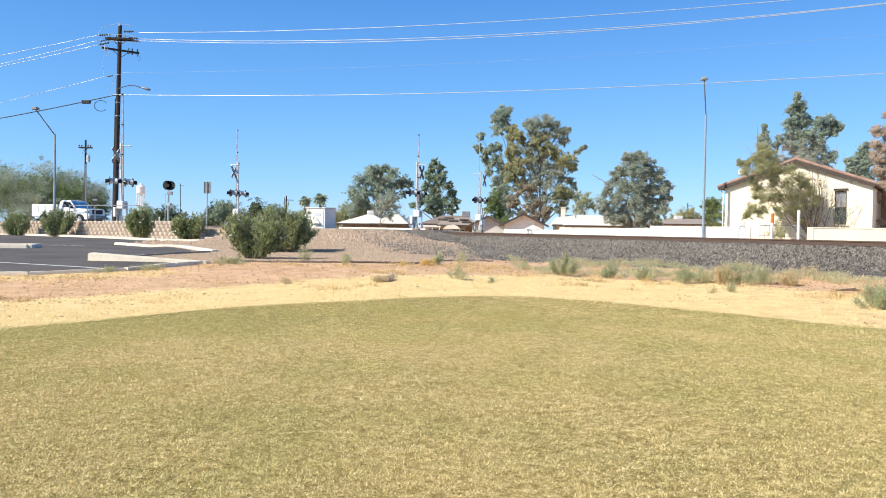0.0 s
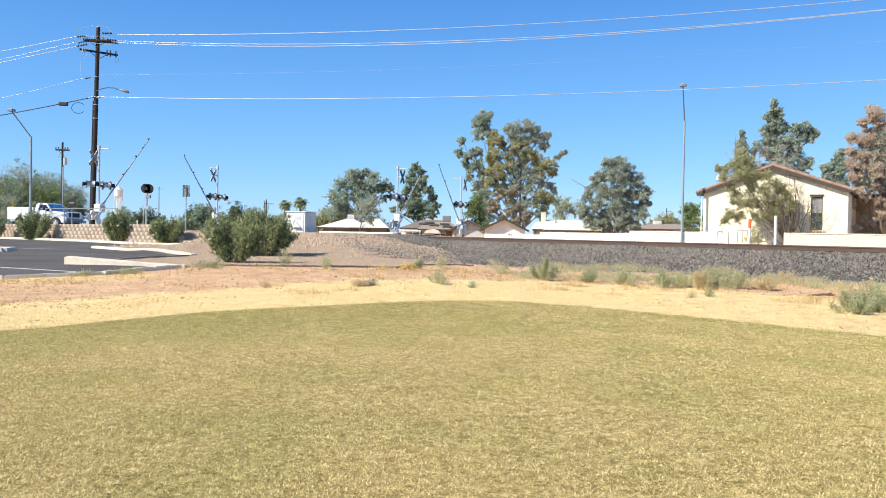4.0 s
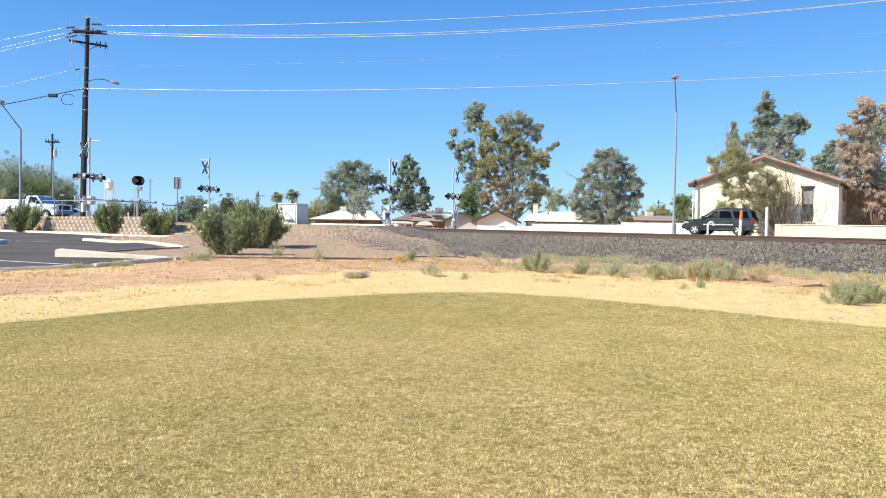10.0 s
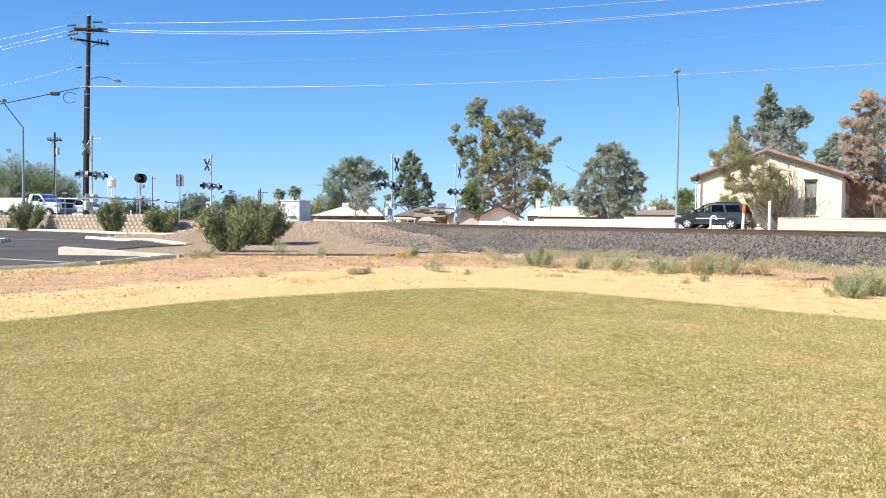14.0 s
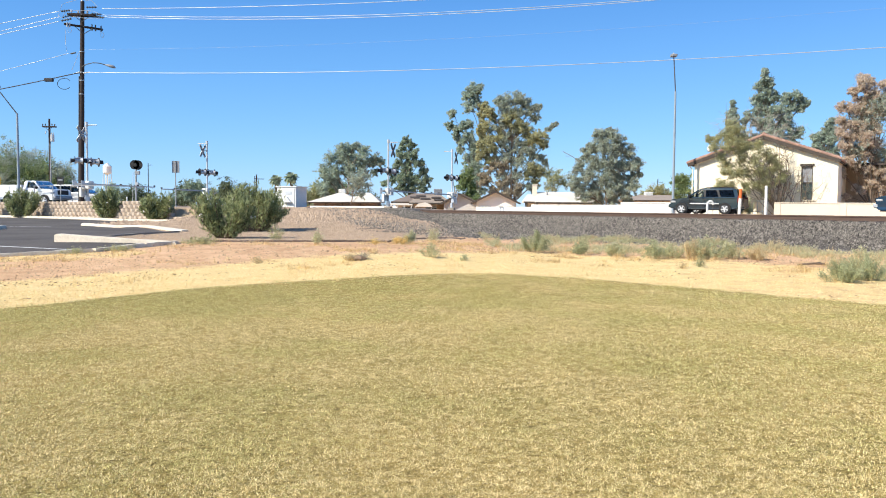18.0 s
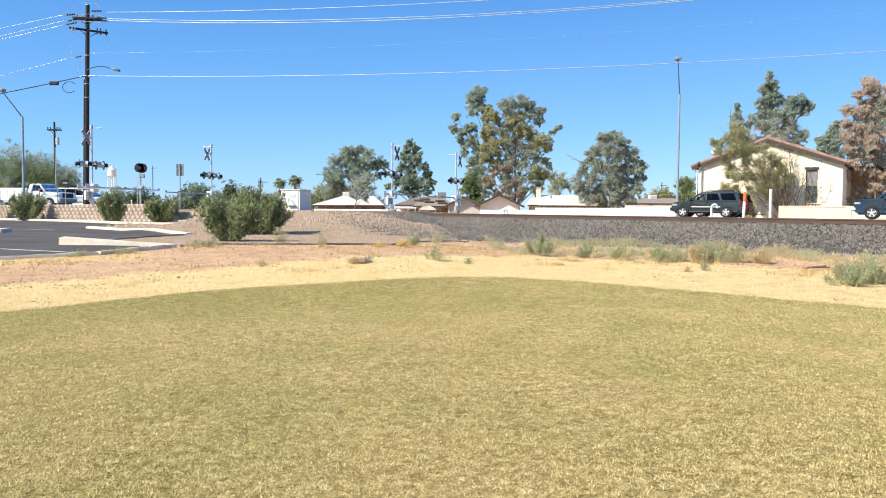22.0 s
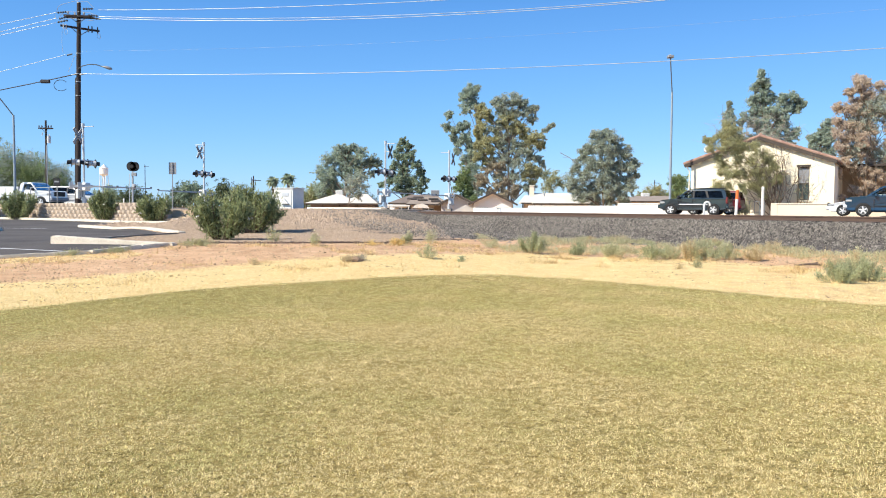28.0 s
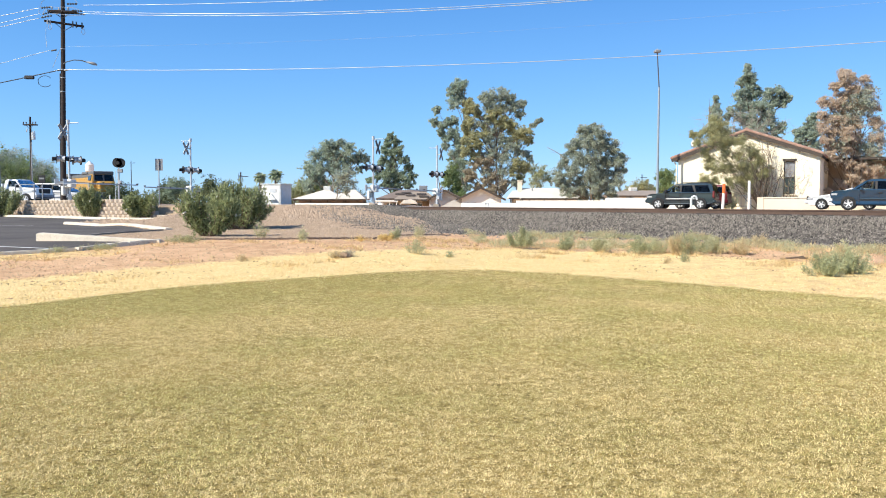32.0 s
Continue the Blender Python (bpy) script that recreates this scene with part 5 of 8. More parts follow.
def palo_verde_stems():
    """The thin upright stems that carry the palo verde's crown."""
    rng = np.random.default_rng(77)
    g = [o for o in bpy.data.objects if o.name.startswith("tree") and o.get("label", "").startswith("multi-stemmed")][0]
    for k in range(30):
        bm = B()
        p = Vector((rng.normal(0, 0.25), rng.normal(0, 0.2), -0.1))
        d = Vector((rng.uniform(-0.95, 0.75), rng.normal(0, 0.25), 1)).normalized()
        for q in range(6):
            e = p + d * rng.uniform(0.55, 0.95)
            rod(bm, p, e, 0.036 - 0.005 * q, 0.031 - 0.005 * q, 5)
            if q > 0:
                for _ in range(3):
                    f = e + Vector((rng.normal(0, 0.45), rng.normal(0, 0.3), rng.uniform(0.1, 0.75)))
                    rod(bm, e, f, 0.012, 0.005, 3)
            d = (d + Vector((rng.normal(0, 0.14), rng.normal(0, 0.1), 0.05))).normalized()
            p = e
        part("stem", bm, BARK, g)


def build_trees():
    # the tall eucalyptus and its golden neighbour
    tree("tall pale-barked eucalyptus with loose grey-green foliage", 4.6, 97, 1.6,
         [(-0.7, 0, 13.8, 0.96), (-1.4, 0, 13.2, 0.62), (-0, 0, 14.2, 0.62), (-1, 0, 11.8, 0.69), (-0.4, 0, 12.7, 0.69), (0.5, 0, 12, 0.55), (-3.1, 0, 11.1, 0.55), (-3.4, 0, 9.7, 0.55), (-2.7, 0, 9.2, 0.62), (-1.8, 0, 9.5, 0.62), (-1.1, 0, 10, 0.55), (-2.7, 0, 8.4, 0.48), (-2, 0, 7.7, 0.62), (-1.1, 0, 8.4, 0.69), (-2.1, 0, 6.7, 0.48), (-0.6, 0, 6.7, 0.62), (-0.9, 0, 5.7, 0.82), (-0.2, 0, 4.7, 0.82), (-1.2, 0, 4.3, 0.69), (0.5, 0, 3.6, 0.82), (0.4, 0, 1.9, 0.69), (-0.6, 0, 7.4, 0.55), (-0, 0, 3.3, 0.82)],
         LEAF_BLUE, 10500, 0.2, 0.2, BARK_PALE, 2, 9)
    tree("broad tree with olive-gold and grey-green foliage, tan dead tufts low down", 8.3, 94, 1.2,
         [(-3.4, 0, 10.9, 0.66), (-2.7, 0, 11.4, 0.6), (-3.2, 0, 12.1, 0.53), (-0.5, 0, 10.3, 0.8), (0.8, 0, 9.8, 0.93), (1.9, 0, 9.1, 0.8), (3.2, 0, 8.5, 0.86), (4, 0, 7.7, 0.6), (2.5, 0, 8, 0.8), (-3.3, 0, 8.6, 0.66), (-2.4, 0, 7.9, 0.86), (-1.4, 0, 8.6, 0.73), (-3.1, 0, 6.9, 0.66), (-2.1, 0, 6.9, 0.6), (-3.7, 0, 7.6, 0.53), (2.6, 0, 5, 0.86), (3.4, 0, 4.4, 0.66), (2, 0, 4, 0.66), (3, 0, 3.1, 0.66), (0.2, 0, 10.9, 0.8), (-2.9, 0, 9.7, 0.6), (-2.2, 0, 10.6, 0.53), (-3.6, 0, 9.4, 0.6), (-3.7, 0, 6.2, 0.6), (-2.6, 0, 5.9, 0.6)],
         LEAF_GOLD, 10500, 0.2, 0.24, BARK, 3, 9, extra=(
             (LEAF_GREY, [(-0.5, 0, 12.6, 1), (0.8, 0, 12.9, 0.93), (1.8, 0, 12.4, 0.73), (-1.5, 0, 12.6, 0.53), (-0.9, 0, 11.5, 0.86), (0.8, 0, 11.5, 0.93), (2.1, 0, 11.5, 0.73), (2.8, 0, 11.8, 0.47), (3.2, 0, 12, 0.33), (2.8, 0, 10.7, 0.53), (-1.1, 0, 9.9, 0.8), (-2.1, 0, 9.4, 0.6), (-0.1, 0, 8.6, 0.86), (-0.8, 0, 7.6, 0.86), (0.6, 0, 7.7, 0.86), (1.6, 0, 7, 0.93), (2.6, 0, 6.4, 0.8), (3.6, 0, 6.1, 0.53), (-0.4, 0, 6.3, 0.8), (0.9, 0, 5.7, 0.93), (4.1, 0, 5.6, 0.4), (4.8, 0, 9.9, 0.33), (4.4, 0, 9.4, 0.4), (5.3, 0, 10.1, 0.2), (-1.7, 0, 5.8, 0.6), (0.6, 0, 4, 0.8), (2.3, 0, 2.7, 0.53), (-1, 0, 4, 0.66)], 8500, 0.2),
             (LEAF_TAN, [(-1.7, 0, 5.3, 0.8), (-0.7, 0, 5.3, 0.73), (-2.4, 0, 4.9, 0.6), (-1, 0, 4.3, 0.6), (-3.3, 0, 3.9, 0.53), (-3.2, 0, 3.3, 0.53), (-2.7, 0, 3.5, 0.47), (-1.3, 0, 3, 0.6), (-0.6, 0, 2, 0.6), (-0.3, 0, 1.3, 0.47), (0.7, 0, 2, 0.53), (1, 0, 2.7, 0.6), (-0.3, 0, 3.3, 0.6), (-2, 0, 2.3, 0.53)], 5200, 0.18)))
    tree("small bright green tree behind the crossing gate", 1.7, 92, 1.2, [(1.4, 0, 3.8, 0.78), (1.1, 0, 2.8, 0.78), (2, 0, 2.3, 0.78), (1.6, 0, 1.6, 0.65), (2.6, 0, 1.2, 0.52), (0.8, 0, 3.5, 0.46)], LEAF_GREEN, 3500, 0.18, 0.14, seed=4)
    elm = tree("round grey-green tree beside the road", 16.7, 80, 1.2,
         [(-0.7, 0, 7.2, 0.79), (0.4, 0, 7.3, 0.74), (-1.5, 0, 6.4, 0.74), (1.3, 0, 6.7, 0.79), (-2.1, 0, 5.6, 0.74), (2.1, 0, 5.8, 0.74), (-2.9, 0, 4.4, 0.62), (2.7, 0, 4.6, 0.68), (-3.2, 0, 3.3, 0.68), (2.7, 0, 3.4, 0.68), (-2.8, 0, 2.2, 0.74), (2.5, 0, 2.4, 0.74), (-2.3, 0, 1.4, 0.68), (-0.8, 0, 1.1, 0.74), (0.6, 0, 1, 0.74), (2, 0, 1.3, 0.68), (3, 0, 5, 0.34), (-0.4, 0, 6.2, 0.9), (0.7, 0, 5.9, 0.9), (-1.2, 0, 4.8, 0.96), (0.2, 0, 4.5, 0.96), (1.5, 0, 4.5, 0.85), (-1.7, 0, 3.3, 0.9), (-0.3, 0, 3.1, 0.96), (1.1, 0, 3.1, 0.9), (-1.1, 0, 1.9, 0.79), (0.3, 0, 2, 0.79), (1.4, 0, 2, 0.79), (3.2, 0, 3.7, 0.28), (-3.5, 0, 2.6, 0.4), (-1.2, 0, 7.7, 0.34), (0.1, 0, 7.9, 0.34)],
         LEAF_GREY, 27000, 0.14, 0.14, seed=5, per=9)
    part("dead_branch", tube(tube(B(), [Vector((-2.71, -0.50, 4.70)), Vector((-3.62, -0.80, 5.34)), Vector((-4.61, -1.00, 5.81))], 0.03, 5), [Vector((-3.62, -0.80, 5.34)), Vector((-4.32, -1.00, 5.37))], 0.015, 4), BARK_PALE, elm, "bare dead branch")
    tree("wide grey-green tree behind houses", -12.8, 112, 1.2, [(-1.1, 0, 7.8, 1.11), (0.6, 0, 8.2, 1.11), (2.1, 0, 7.8, 0.95), (-2.3, 0, 6.6, 1.11), (-0.3, 0, 6.6, 1.27), (1.3, 0, 6.4, 1.27), (2.7, 0, 6.3, 0.79), (-3.4, 0, 5.2, 0.95), (-1.8, 0, 5, 1.19), (0.1, 0, 5, 1.19), (2.1, 0, 4.7, 1.03), (3.8, 0, 6.9, 0.79), (4.5, 0, 6.5, 0.63), (3.3, 0, 6.4, 0.63), (-2.6, 0, 3.8, 1.03), (-3.8, 0, 2.8, 0.87), (-3.4, 0, 2, 0.71), (-1.8, 0, 3.2, 0.95), (1.3, 0, 3.5, 0.95), (3.7, 0, 5.1, 0.48), (-0.7, 0, 8.4, 0.63), (1, 0, 8.6, 0.55)], LEAF_BLUE, 13000, 0.2, 0.3, seed=6, per=7)
    tree("small bare-limbed olive tree in front of a white roof", -10.6, 96, 1.2, [(0.6, 0, 3.4, 0.95), (1.4, 0, 3.7, 0.68), (0.1, 0, 2.5, 0.68), (1.8, 0, 2.7, 0.68), (1.1, 0, 1.7, 0.54)], LEAF_GREY, 1300, 0.14, 0.09, seed=26)
    tree("dark green tree with a pointed crown behind houses", -3.8, 104, 1.2, [(-0.6, 0, 8.9, 0.44), (-1.1, 0, 8, 0.59), (0, 0, 8.2, 0.59), (-1.4, 0, 7, 0.66), (-0.4, 0, 6.8, 0.81), (0.6, 0, 7.1, 0.66), (-1.6, 0, 5.8, 0.66), (-0.3, 0, 5.4, 1.03), (1, 0, 5.8, 0.74), (-1, 0, 4.1, 1.03), (0.5, 0, 3.9, 1.03), (1.7, 0, 4.9, 0.59), (2.1, 0, 3.8, 0.59), (1.6, 0, 2.7, 0.66), (0.2, 0, 2.4, 0.96), (-1.3, 0, 2.6, 0.74), (-2.5, 0, 4.8, 0.51), (-2.3, 0, 3.7, 0.51), (-3.2, 0, 3.3, 0.44)], LEAF_FIR, 12000, 0.19, 0.25, seed=7, per=8)
    tree("low dark green tree among houses", -16.0, 118, 1.2, [(0, 0, 2.6, 2.0), (1.8, 0, 2.2, 1.6)], LEAF_GREEN, 3000, 0.2, 0.2, seed=8)
    tree("sparse tree behind the white roof", 14.9, 106, 1.2, [(0.4, 0, 4.2, 1.1), (-0.1, 0, 3.2, 1.1), (1.5, 0, 3.7, 0.8), (-0.6, 0, 4.7, 0.8)], LEAF_SAGE, 1100, 0.17, 0.08, seed=9)
    # behind and beside the house with the tiled roof
    tree("tall dark grey-green tree with an airy top behind the house", 31.0, 76, 1.2,
         [(-0.4, 0, 13.2, 0.32), (-0.5, 0, 12.6, 0.48), (-0, 0, 12.2, 0.48), (-0.9, 0, 11.8, 0.48), (0.1, 0, 11.5, 0.59), (-1, 0, 10.7, 0.59), (-0.1, 0, 10.5, 0.75), (0.6, 0, 10.9, 0.54), (-0.9, 0, 9.7, 0.64), (0.2, 0, 9.3, 0.86), (1, 0, 9.7, 0.64), (1.5, 0, 8.9, 0.64), (-1.1, 0, 8.6, 0.59), (-0.2, 0, 8.2, 0.75), (1.7, 0, 10.8, 0.54), (2.5, 0, 11, 0.48), (3.2, 0, 10.6, 0.43), (3.5, 0, 10.3, 0.27), (3.1, 0, 9.9, 0.38), (2.3, 0, 10.3, 0.43), (2, 0, 9.7, 0.43), (1.8, 0, 8.1, 0.64), (2.9, 0, 7.6, 0.43), (1, 0, 7.9, 0.7), (2.4, 0, 7.3, 0.48), (0.3, 0, 7, 0.86), (1.3, 0, 6.8, 0.75), (-0.8, 0, 7, 0.64), (2.4, 0, 6.5, 0.54), (0.6, 0, 6, 0.75)],
         LEAF_BLUE, 13000, 0.18, 0.2, seed=10, per=9)
    tree("slim dark tree behind the house", 27.0, 75, 1.2, [(0.3, 0, 10.2, 0.21), (0.4, 0, 9.6, 0.32), (0.2, 0, 9.1, 0.42), (0.6, 0, 8.7, 0.42), (0.1, 0, 8.2, 0.48), (0.8, 0, 7.9, 0.48), (1.7, 0, 9, 0.37), (1.4, 0, 8.5, 0.32), (0.1, 0, 7.1, 0.58), (0.9, 0, 7.1, 0.64), (0.4, 0, 6.1, 0.64), (1.1, 0, 6.1, 0.53)], LEAF_BLUE, 5000, 0.17, 0.14, seed=11)
    tree("grey-green tree behind the brown conifer", 36.0, 75, 1.2, [(0.4, 0, 8.3, 0.48), (0.9, 0, 8.6, 0.32), (0.1, 0, 7.6, 0.53), (-0.4, 0, 7.2, 0.53), (-0.9, 0, 7, 0.37), (0.6, 0, 7, 0.53), (0.2, 0, 6.5, 0.53), (0.7, 0, 7.7, 0.42), (0.2, 0, 5.7, 0.64), (-0.6, 0, 6.2, 0.53), (1, 0, 6, 0.58), (0.7, 0, 5.2, 0.64)], LEAF_BLUE, 5000, 0.18, 0.18, seed=12)
    tree("tall half-dead conifer with brown drooping foliage beside the house", 31.6, 58.5, 1.2,
         [(-0.7, 0, 9.9, 0.41), (-1.2, 0, 9.5, 0.33), (-0.3, 0, 9.5, 0.45), (-0.9, 0, 9.1, 0.5), (-1.5, 0, 8.9, 0.33), (-0, 0, 8.7, 0.54), (-0.6, 0, 8.3, 0.54), (-2.3, 0, 7.8, 0.37), (-1.6, 0, 7.7, 0.45), (-0.8, 0, 7.5, 0.54), (0.2, 0, 7.5, 0.58), (-2.4, 0, 6.8, 0.37), (-1.8, 0, 6.6, 0.5), (-1, 0, 6.4, 0.58), (0.1, 0, 6.3, 0.58), (-2.4, 0, 5.8, 0.45), (-1.7, 0, 5.6, 0.5), (-0.7, 0, 5.4, 0.54), (0.3, 0, 5.2, 0.58), (-2.2, 0, 5, 0.37), (-1.5, 0, 4.6, 0.45), (-0.5, 0, 4.4, 0.5), (0.4, 0, 4, 0.5), (-1.1, 0, 3.6, 0.41), (-1.7, 0, 4, 0.41), (-0.2, 0, 3.2, 0.45), (0.6, 0, 3, 0.41), (-0.6, 0, 1.8, 0.29), (-0.9, 0, 1.7, 0.25), (-1.2, 0, 1.9, 0.21), (-2.1, 0, 2.9, 0.21), (-2.3, 0, 3.3, 0.25), (0.4, 0, 1.9, 0.37), (-1.8, 0, 1.3, 0.21), (0, 0, 2.3, 0.33), (1, 0, 8.7, 0.5), (1.3, 0, 7.5, 0.54), (1.5, 0, 6.3, 0.58), (1.6, 0, 5, 0.58), (1.6, 0, 3.8, 0.54), (1.4, 0, 2.8, 0.5), (1.7, 0, 1.8, 0.41), (0.6, 0, 9.5, 0.33)],
         LEAF_BROWN, 21000, 0.115, 0.11, seed=13, per=15, droop=0.9, extra=((LEAF_GREY, [(0.4, 0, 8.0, 1.2), (1.4, 0.4, 4.6, 1.4), (-0.6, 0.4, 6.6, 1.2), (-0.9, 0.5, 4.8, 1.1)], 3000, 0.14),))
    tree("multi-stemmed olive-green palo verde in front of the white house", 23.8, 56.0, 1.2,
         [(-5, 0, 5.2, 0.24), (-4.8, 0, 4.6, 0.4), (-4.5, 0, 5.2, 0.28), (-3.9, 0, 4.6, 0.51), (-3.3, 0, 5.2, 0.48), (-3.6, 0, 6, 0.48), (-3, 0, 5.8, 0.44), (-3.9, 0, 5.4, 0.4), (-2.5, 0, 5.2, 0.48), (-2.9, 0, 4.6, 0.55), (-2.3, 0, 4.4, 0.51), (-1.7, 0, 4.7, 0.48), (-4.1, 0, 3.8, 0.48), (-3.5, 0, 3.4, 0.51), (-2.7, 0, 3.6, 0.55), (-1.9, 0, 3.7, 0.55), (-1.1, 0, 4.1, 0.48), (-0.5, 0, 3.9, 0.4), (-3.8, 0, 2.8, 0.48), (-3.1, 0, 2.7, 0.51), (-2.3, 0, 2.9, 0.51), (-1.5, 0, 2.9, 0.51), (-0.7, 0, 2.9, 0.48), (-4, 0, 2, 0.44), (-3.4, 0, 1.9, 0.44), (-1.6, 0, 1.9, 0.44), (-0.9, 0, 2.1, 0.44), (-0.1, 0, 2.3, 0.32), (0.3, 0, 2.7, 0.32), (-0.3, 0, 3.3, 0.36), (-4.4, 0, 1.6, 0.32), (-1, 0, 1.5, 0.4), (-2.4, 0, 1.9, 0.4)],
         LEAF_OLIVE, 12500, 0.085, 0.06, seed=14, per=12)
    palo_verde_stems()
    bm = B()
    rng = np.random.default_rng(15)
    g = thing("bare_tree", "bare thin-branched shrub against the white wall", "shrub", pose(25.0, 56.0, 1.2))
    for k in range(18):
        p = Vector((rng.uniform(-1.4, 2.6), rng.uniform(-.4, .4), 0))
        for q in range(4):
            e = p + Vector((rng.normal(0, 0.35), rng.normal(0, 0.15), rng.uniform(0.5, 1.0)))
            rod(bm, p, e, 0.026 - 0.005 * q, 0.02 - 0.005 * q, 4)
            if q > 1:
                rod(bm, e, e + Vector((rng.normal(0, 0.5), 0, 0.4)), 0.01, 0.004, 3)
            p = e
    part("twigs", bm, BARK, g)
    c = rng.uniform((-1.6, -.4, 0.2), (2.4, .4, 2.6), (60, 3))
    quads("sparse_leaves", leaf_cloud(rng, c, np.full(60, 0.3), 350, 0.05), LEAF_OLIVE, g)
    g = thing("bare_tree", "large bare reddish-brown tree behind the tiled roof", "tree", pose(27.0, 68.0, 1.2))
    bm = B()
    for k in range(44):
        p = Vector((rng.uniform(-0.4, 0.4), 0, 3.2))
        d = Vector((rng.normal(0, 0.45), rng.normal(0, 0.2), 1)).normalized()
        for q in range(6):
            e = p + d * rng.uniform(0.7, 1.1)
            rod(bm, p, e, 0.032 - 0.005 * q, 0.027 - 0.005 * q, 4)
            for _ in range(3):
                rod(bm, e, e + Vector((rng.normal(0, 0.55), rng.normal(0, 0.3), rng.uniform(0.0, 0.5))), 0.009, 0.004, 3)
            d = (d + Vector((rng.normal(0, 0.3), 0, rng.normal(0, 0.1)))).normalized()
            p = e
    rod(bm, (0, 0, -0.2), (0, 0, 3.3), 0.18, 0.12, 8)
    part("branches", bm, BARK_PALE, g)
    tree("small green tree beside the cream house", 22.6, 75, 1.2, [(0, 0, 2.9, 0.9), (0.2, 0, 1.9, 1.1)], LEAF_GREEN, 2200, 0.14, 0.1, seed=51)
    tree("low olive tree behind the yard wall", 35.0, 130, 1.2, [(0, 0, 2.8, 1.6), (-1.8, 0, 2.0, 1.4), (1.8, 0, 2.0, 1.4)], LEAF_OLIVE, 3000, 0.2, 0.14, seed=52)
    # mesquite hedge and small trees along the street on the far side
    tree("wide low feathery mesquite behind the street", -43.0, 80, 1.2, [(-3, 0, 3.9, 2.2), (0, 0, 4.3, 2.0), (2.6, 0, 3.6, 2.0), (4.8, 0, 2.8, 1.8), (-6, 0, 4.0, 2.4), (0, -1, 2.0, 2.2), (4, -1, 1.4, 1.4), (-9, 0, 4, 2.6)],
         LEAF_GREY, 30000, 0.11, 0.12, seed=16, per=11, extra=((LEAF_GREEN, [(0, 0, 3, 2.8), (-4, 0, 3, 2.8), (3, 0, 2.6, 2.2), (5, 0, 1.8, 1.6)], 12000, 0.15),))
    for k, (x, y, h, s) in enumerate(((-46, 112, 2.6, 1.4), (-41, 108, 2.2, 1.5), (-36, 110, 1.6, 1.4), (-32, 104, 3.0, 1.8), (-27, 112, 2.0, 1.5), (-24, 120, 1.6, 1.5), (-19, 128, 3.2, 1.8), (-14, 150, 2.4, 2.2), (-22, 150, 2.6, 2.4), (-28, 155, 2.4, 2.2), (-30.5, 100, 3.6, 1.0), (-26.2, 100, 3.4, 1.3), (-20.5, 116, 2.6, 1.4), (-17.2, 116, 3.6, 1.5))):
        tree("low dark tree in the distance", x, y, 1.1, [(0, 0, h * 0.7, s), (s * 0.8, 0, h * 0.55, s * 0.8), (-s * 0.7, 0, h * 0.5, s * 0.8)], LEAF_SAGE if k > 11 else LEAF_DARK if k % 2 else LEAF_FIR, 1400, 0.22, 0.12, seed=30 + k)
    for x, y, h in ((-26.5, 130, 4.6), (-21.8, 118, 4.6)):
        g = thing("palm_tree", "fan palm with a ragged round head", "palm tree", pose(x, y, 1.0))
        part("trunk", rod(B(), (0, 0, 0), (0, 0, h), 0.28, 0.22, 8), BARK, g)
        rng = np.random.default_rng(int(h * 10))
        co = []
        for k in range(70):
            a, el = rng.uniform(0, math.tau), rng.uniform(-0.8, 1.3)
            d = np.array([math.cos(a) * math.cos(el), math.sin(a) * math.cos(el), math.sin(el)])
            side = np.cross(d, [0, 0, 1.0])
            side /= np.linalg.norm(side) + 1e-6
            p, L = np.array([0, 0, h]), rng.uniform(1.0, 1.5)
            tip = p + d * L - np.array([0, 0, 0.25 * L])
            co.append([p, p + d * L * 0.6 + side * 0.28, tip, p + d * L * 0.6 - side * 0.28])
        quads("fronds", co, LEAF_FIR, g)


def oleander(label, x, y, stems, material, n, size, group="", base=None):
    """A shrub of upright leafy shoots that spread from one foot."""
    rng = np.random.default_rng(int(abs(x) * 100))
    g = thing("oleander_bush", label, "bush", pose(x, y, height(x, y) if base is None else base), group)
    co = []
    for dx, dy, h, lean in stems:
        bm = B()
        foot = Vector((dx * 0.22, dy * 0.22, -0.05))
        tip = Vector((dx + lean, dy, h))
        mid = foot.lerp(tip, 0.5) + Vector((dx * 0.15, 0, 0))
        rod(bm, foot, mid, 0.025, 0.018, 5)
        rod(bm, mid, tip, 0.018, 0.006, 5)
        part("stem", bm, BARK, g)
        m = n // len(stems)
        t = rng.uniform(0.1, 1.0, m) ** 0.75
        f, md, tp = (np.array(v) for v in (foot, mid, tip))
        p = np.where(t[:, None] < 0.5, f + (md - f) * t[:, None] * 2, md + (tp - md) * (t[:, None] * 2 - 1))
        p = p + rng.normal(0, 0.085, (m, 3)) * (1.0 - 0.35 * t[:, None])
        a = rng.normal(size=(m, 3)) * 0.6 + np.array([0, 0, 0.75])
        a /= np.linalg.norm(a, axis=1, keepdims=True)
        b = np.cross(a, rng.normal(size=(m, 3)))
        b /= np.linalg.norm(b, axis=1, keepdims=True)
        L = size * rng.uniform(0.6, 1.3, m)[:, None]
        co.append(np.stack([p, p + a * L * 0.45 + b * L * 0.11, p + a * L, p + a * L * 0.45 - b * L * 0.11], 1))
    quads("foliage", np.concatenate(co), material, g)
    for k in range(5):
        dx, dy, h, lean = stems[int(rng.integers(len(stems)))]
        c = np.array([[(dx + lean) * 1.05, dy - 0.12, h * rng.uniform(0.6, 0.95)]])
        quads("blossom", leaf_cloud(rng, c, np.array([0.045]), 12, 0.03, narrow=0.7), WHITE_PAINT, g)
    return g


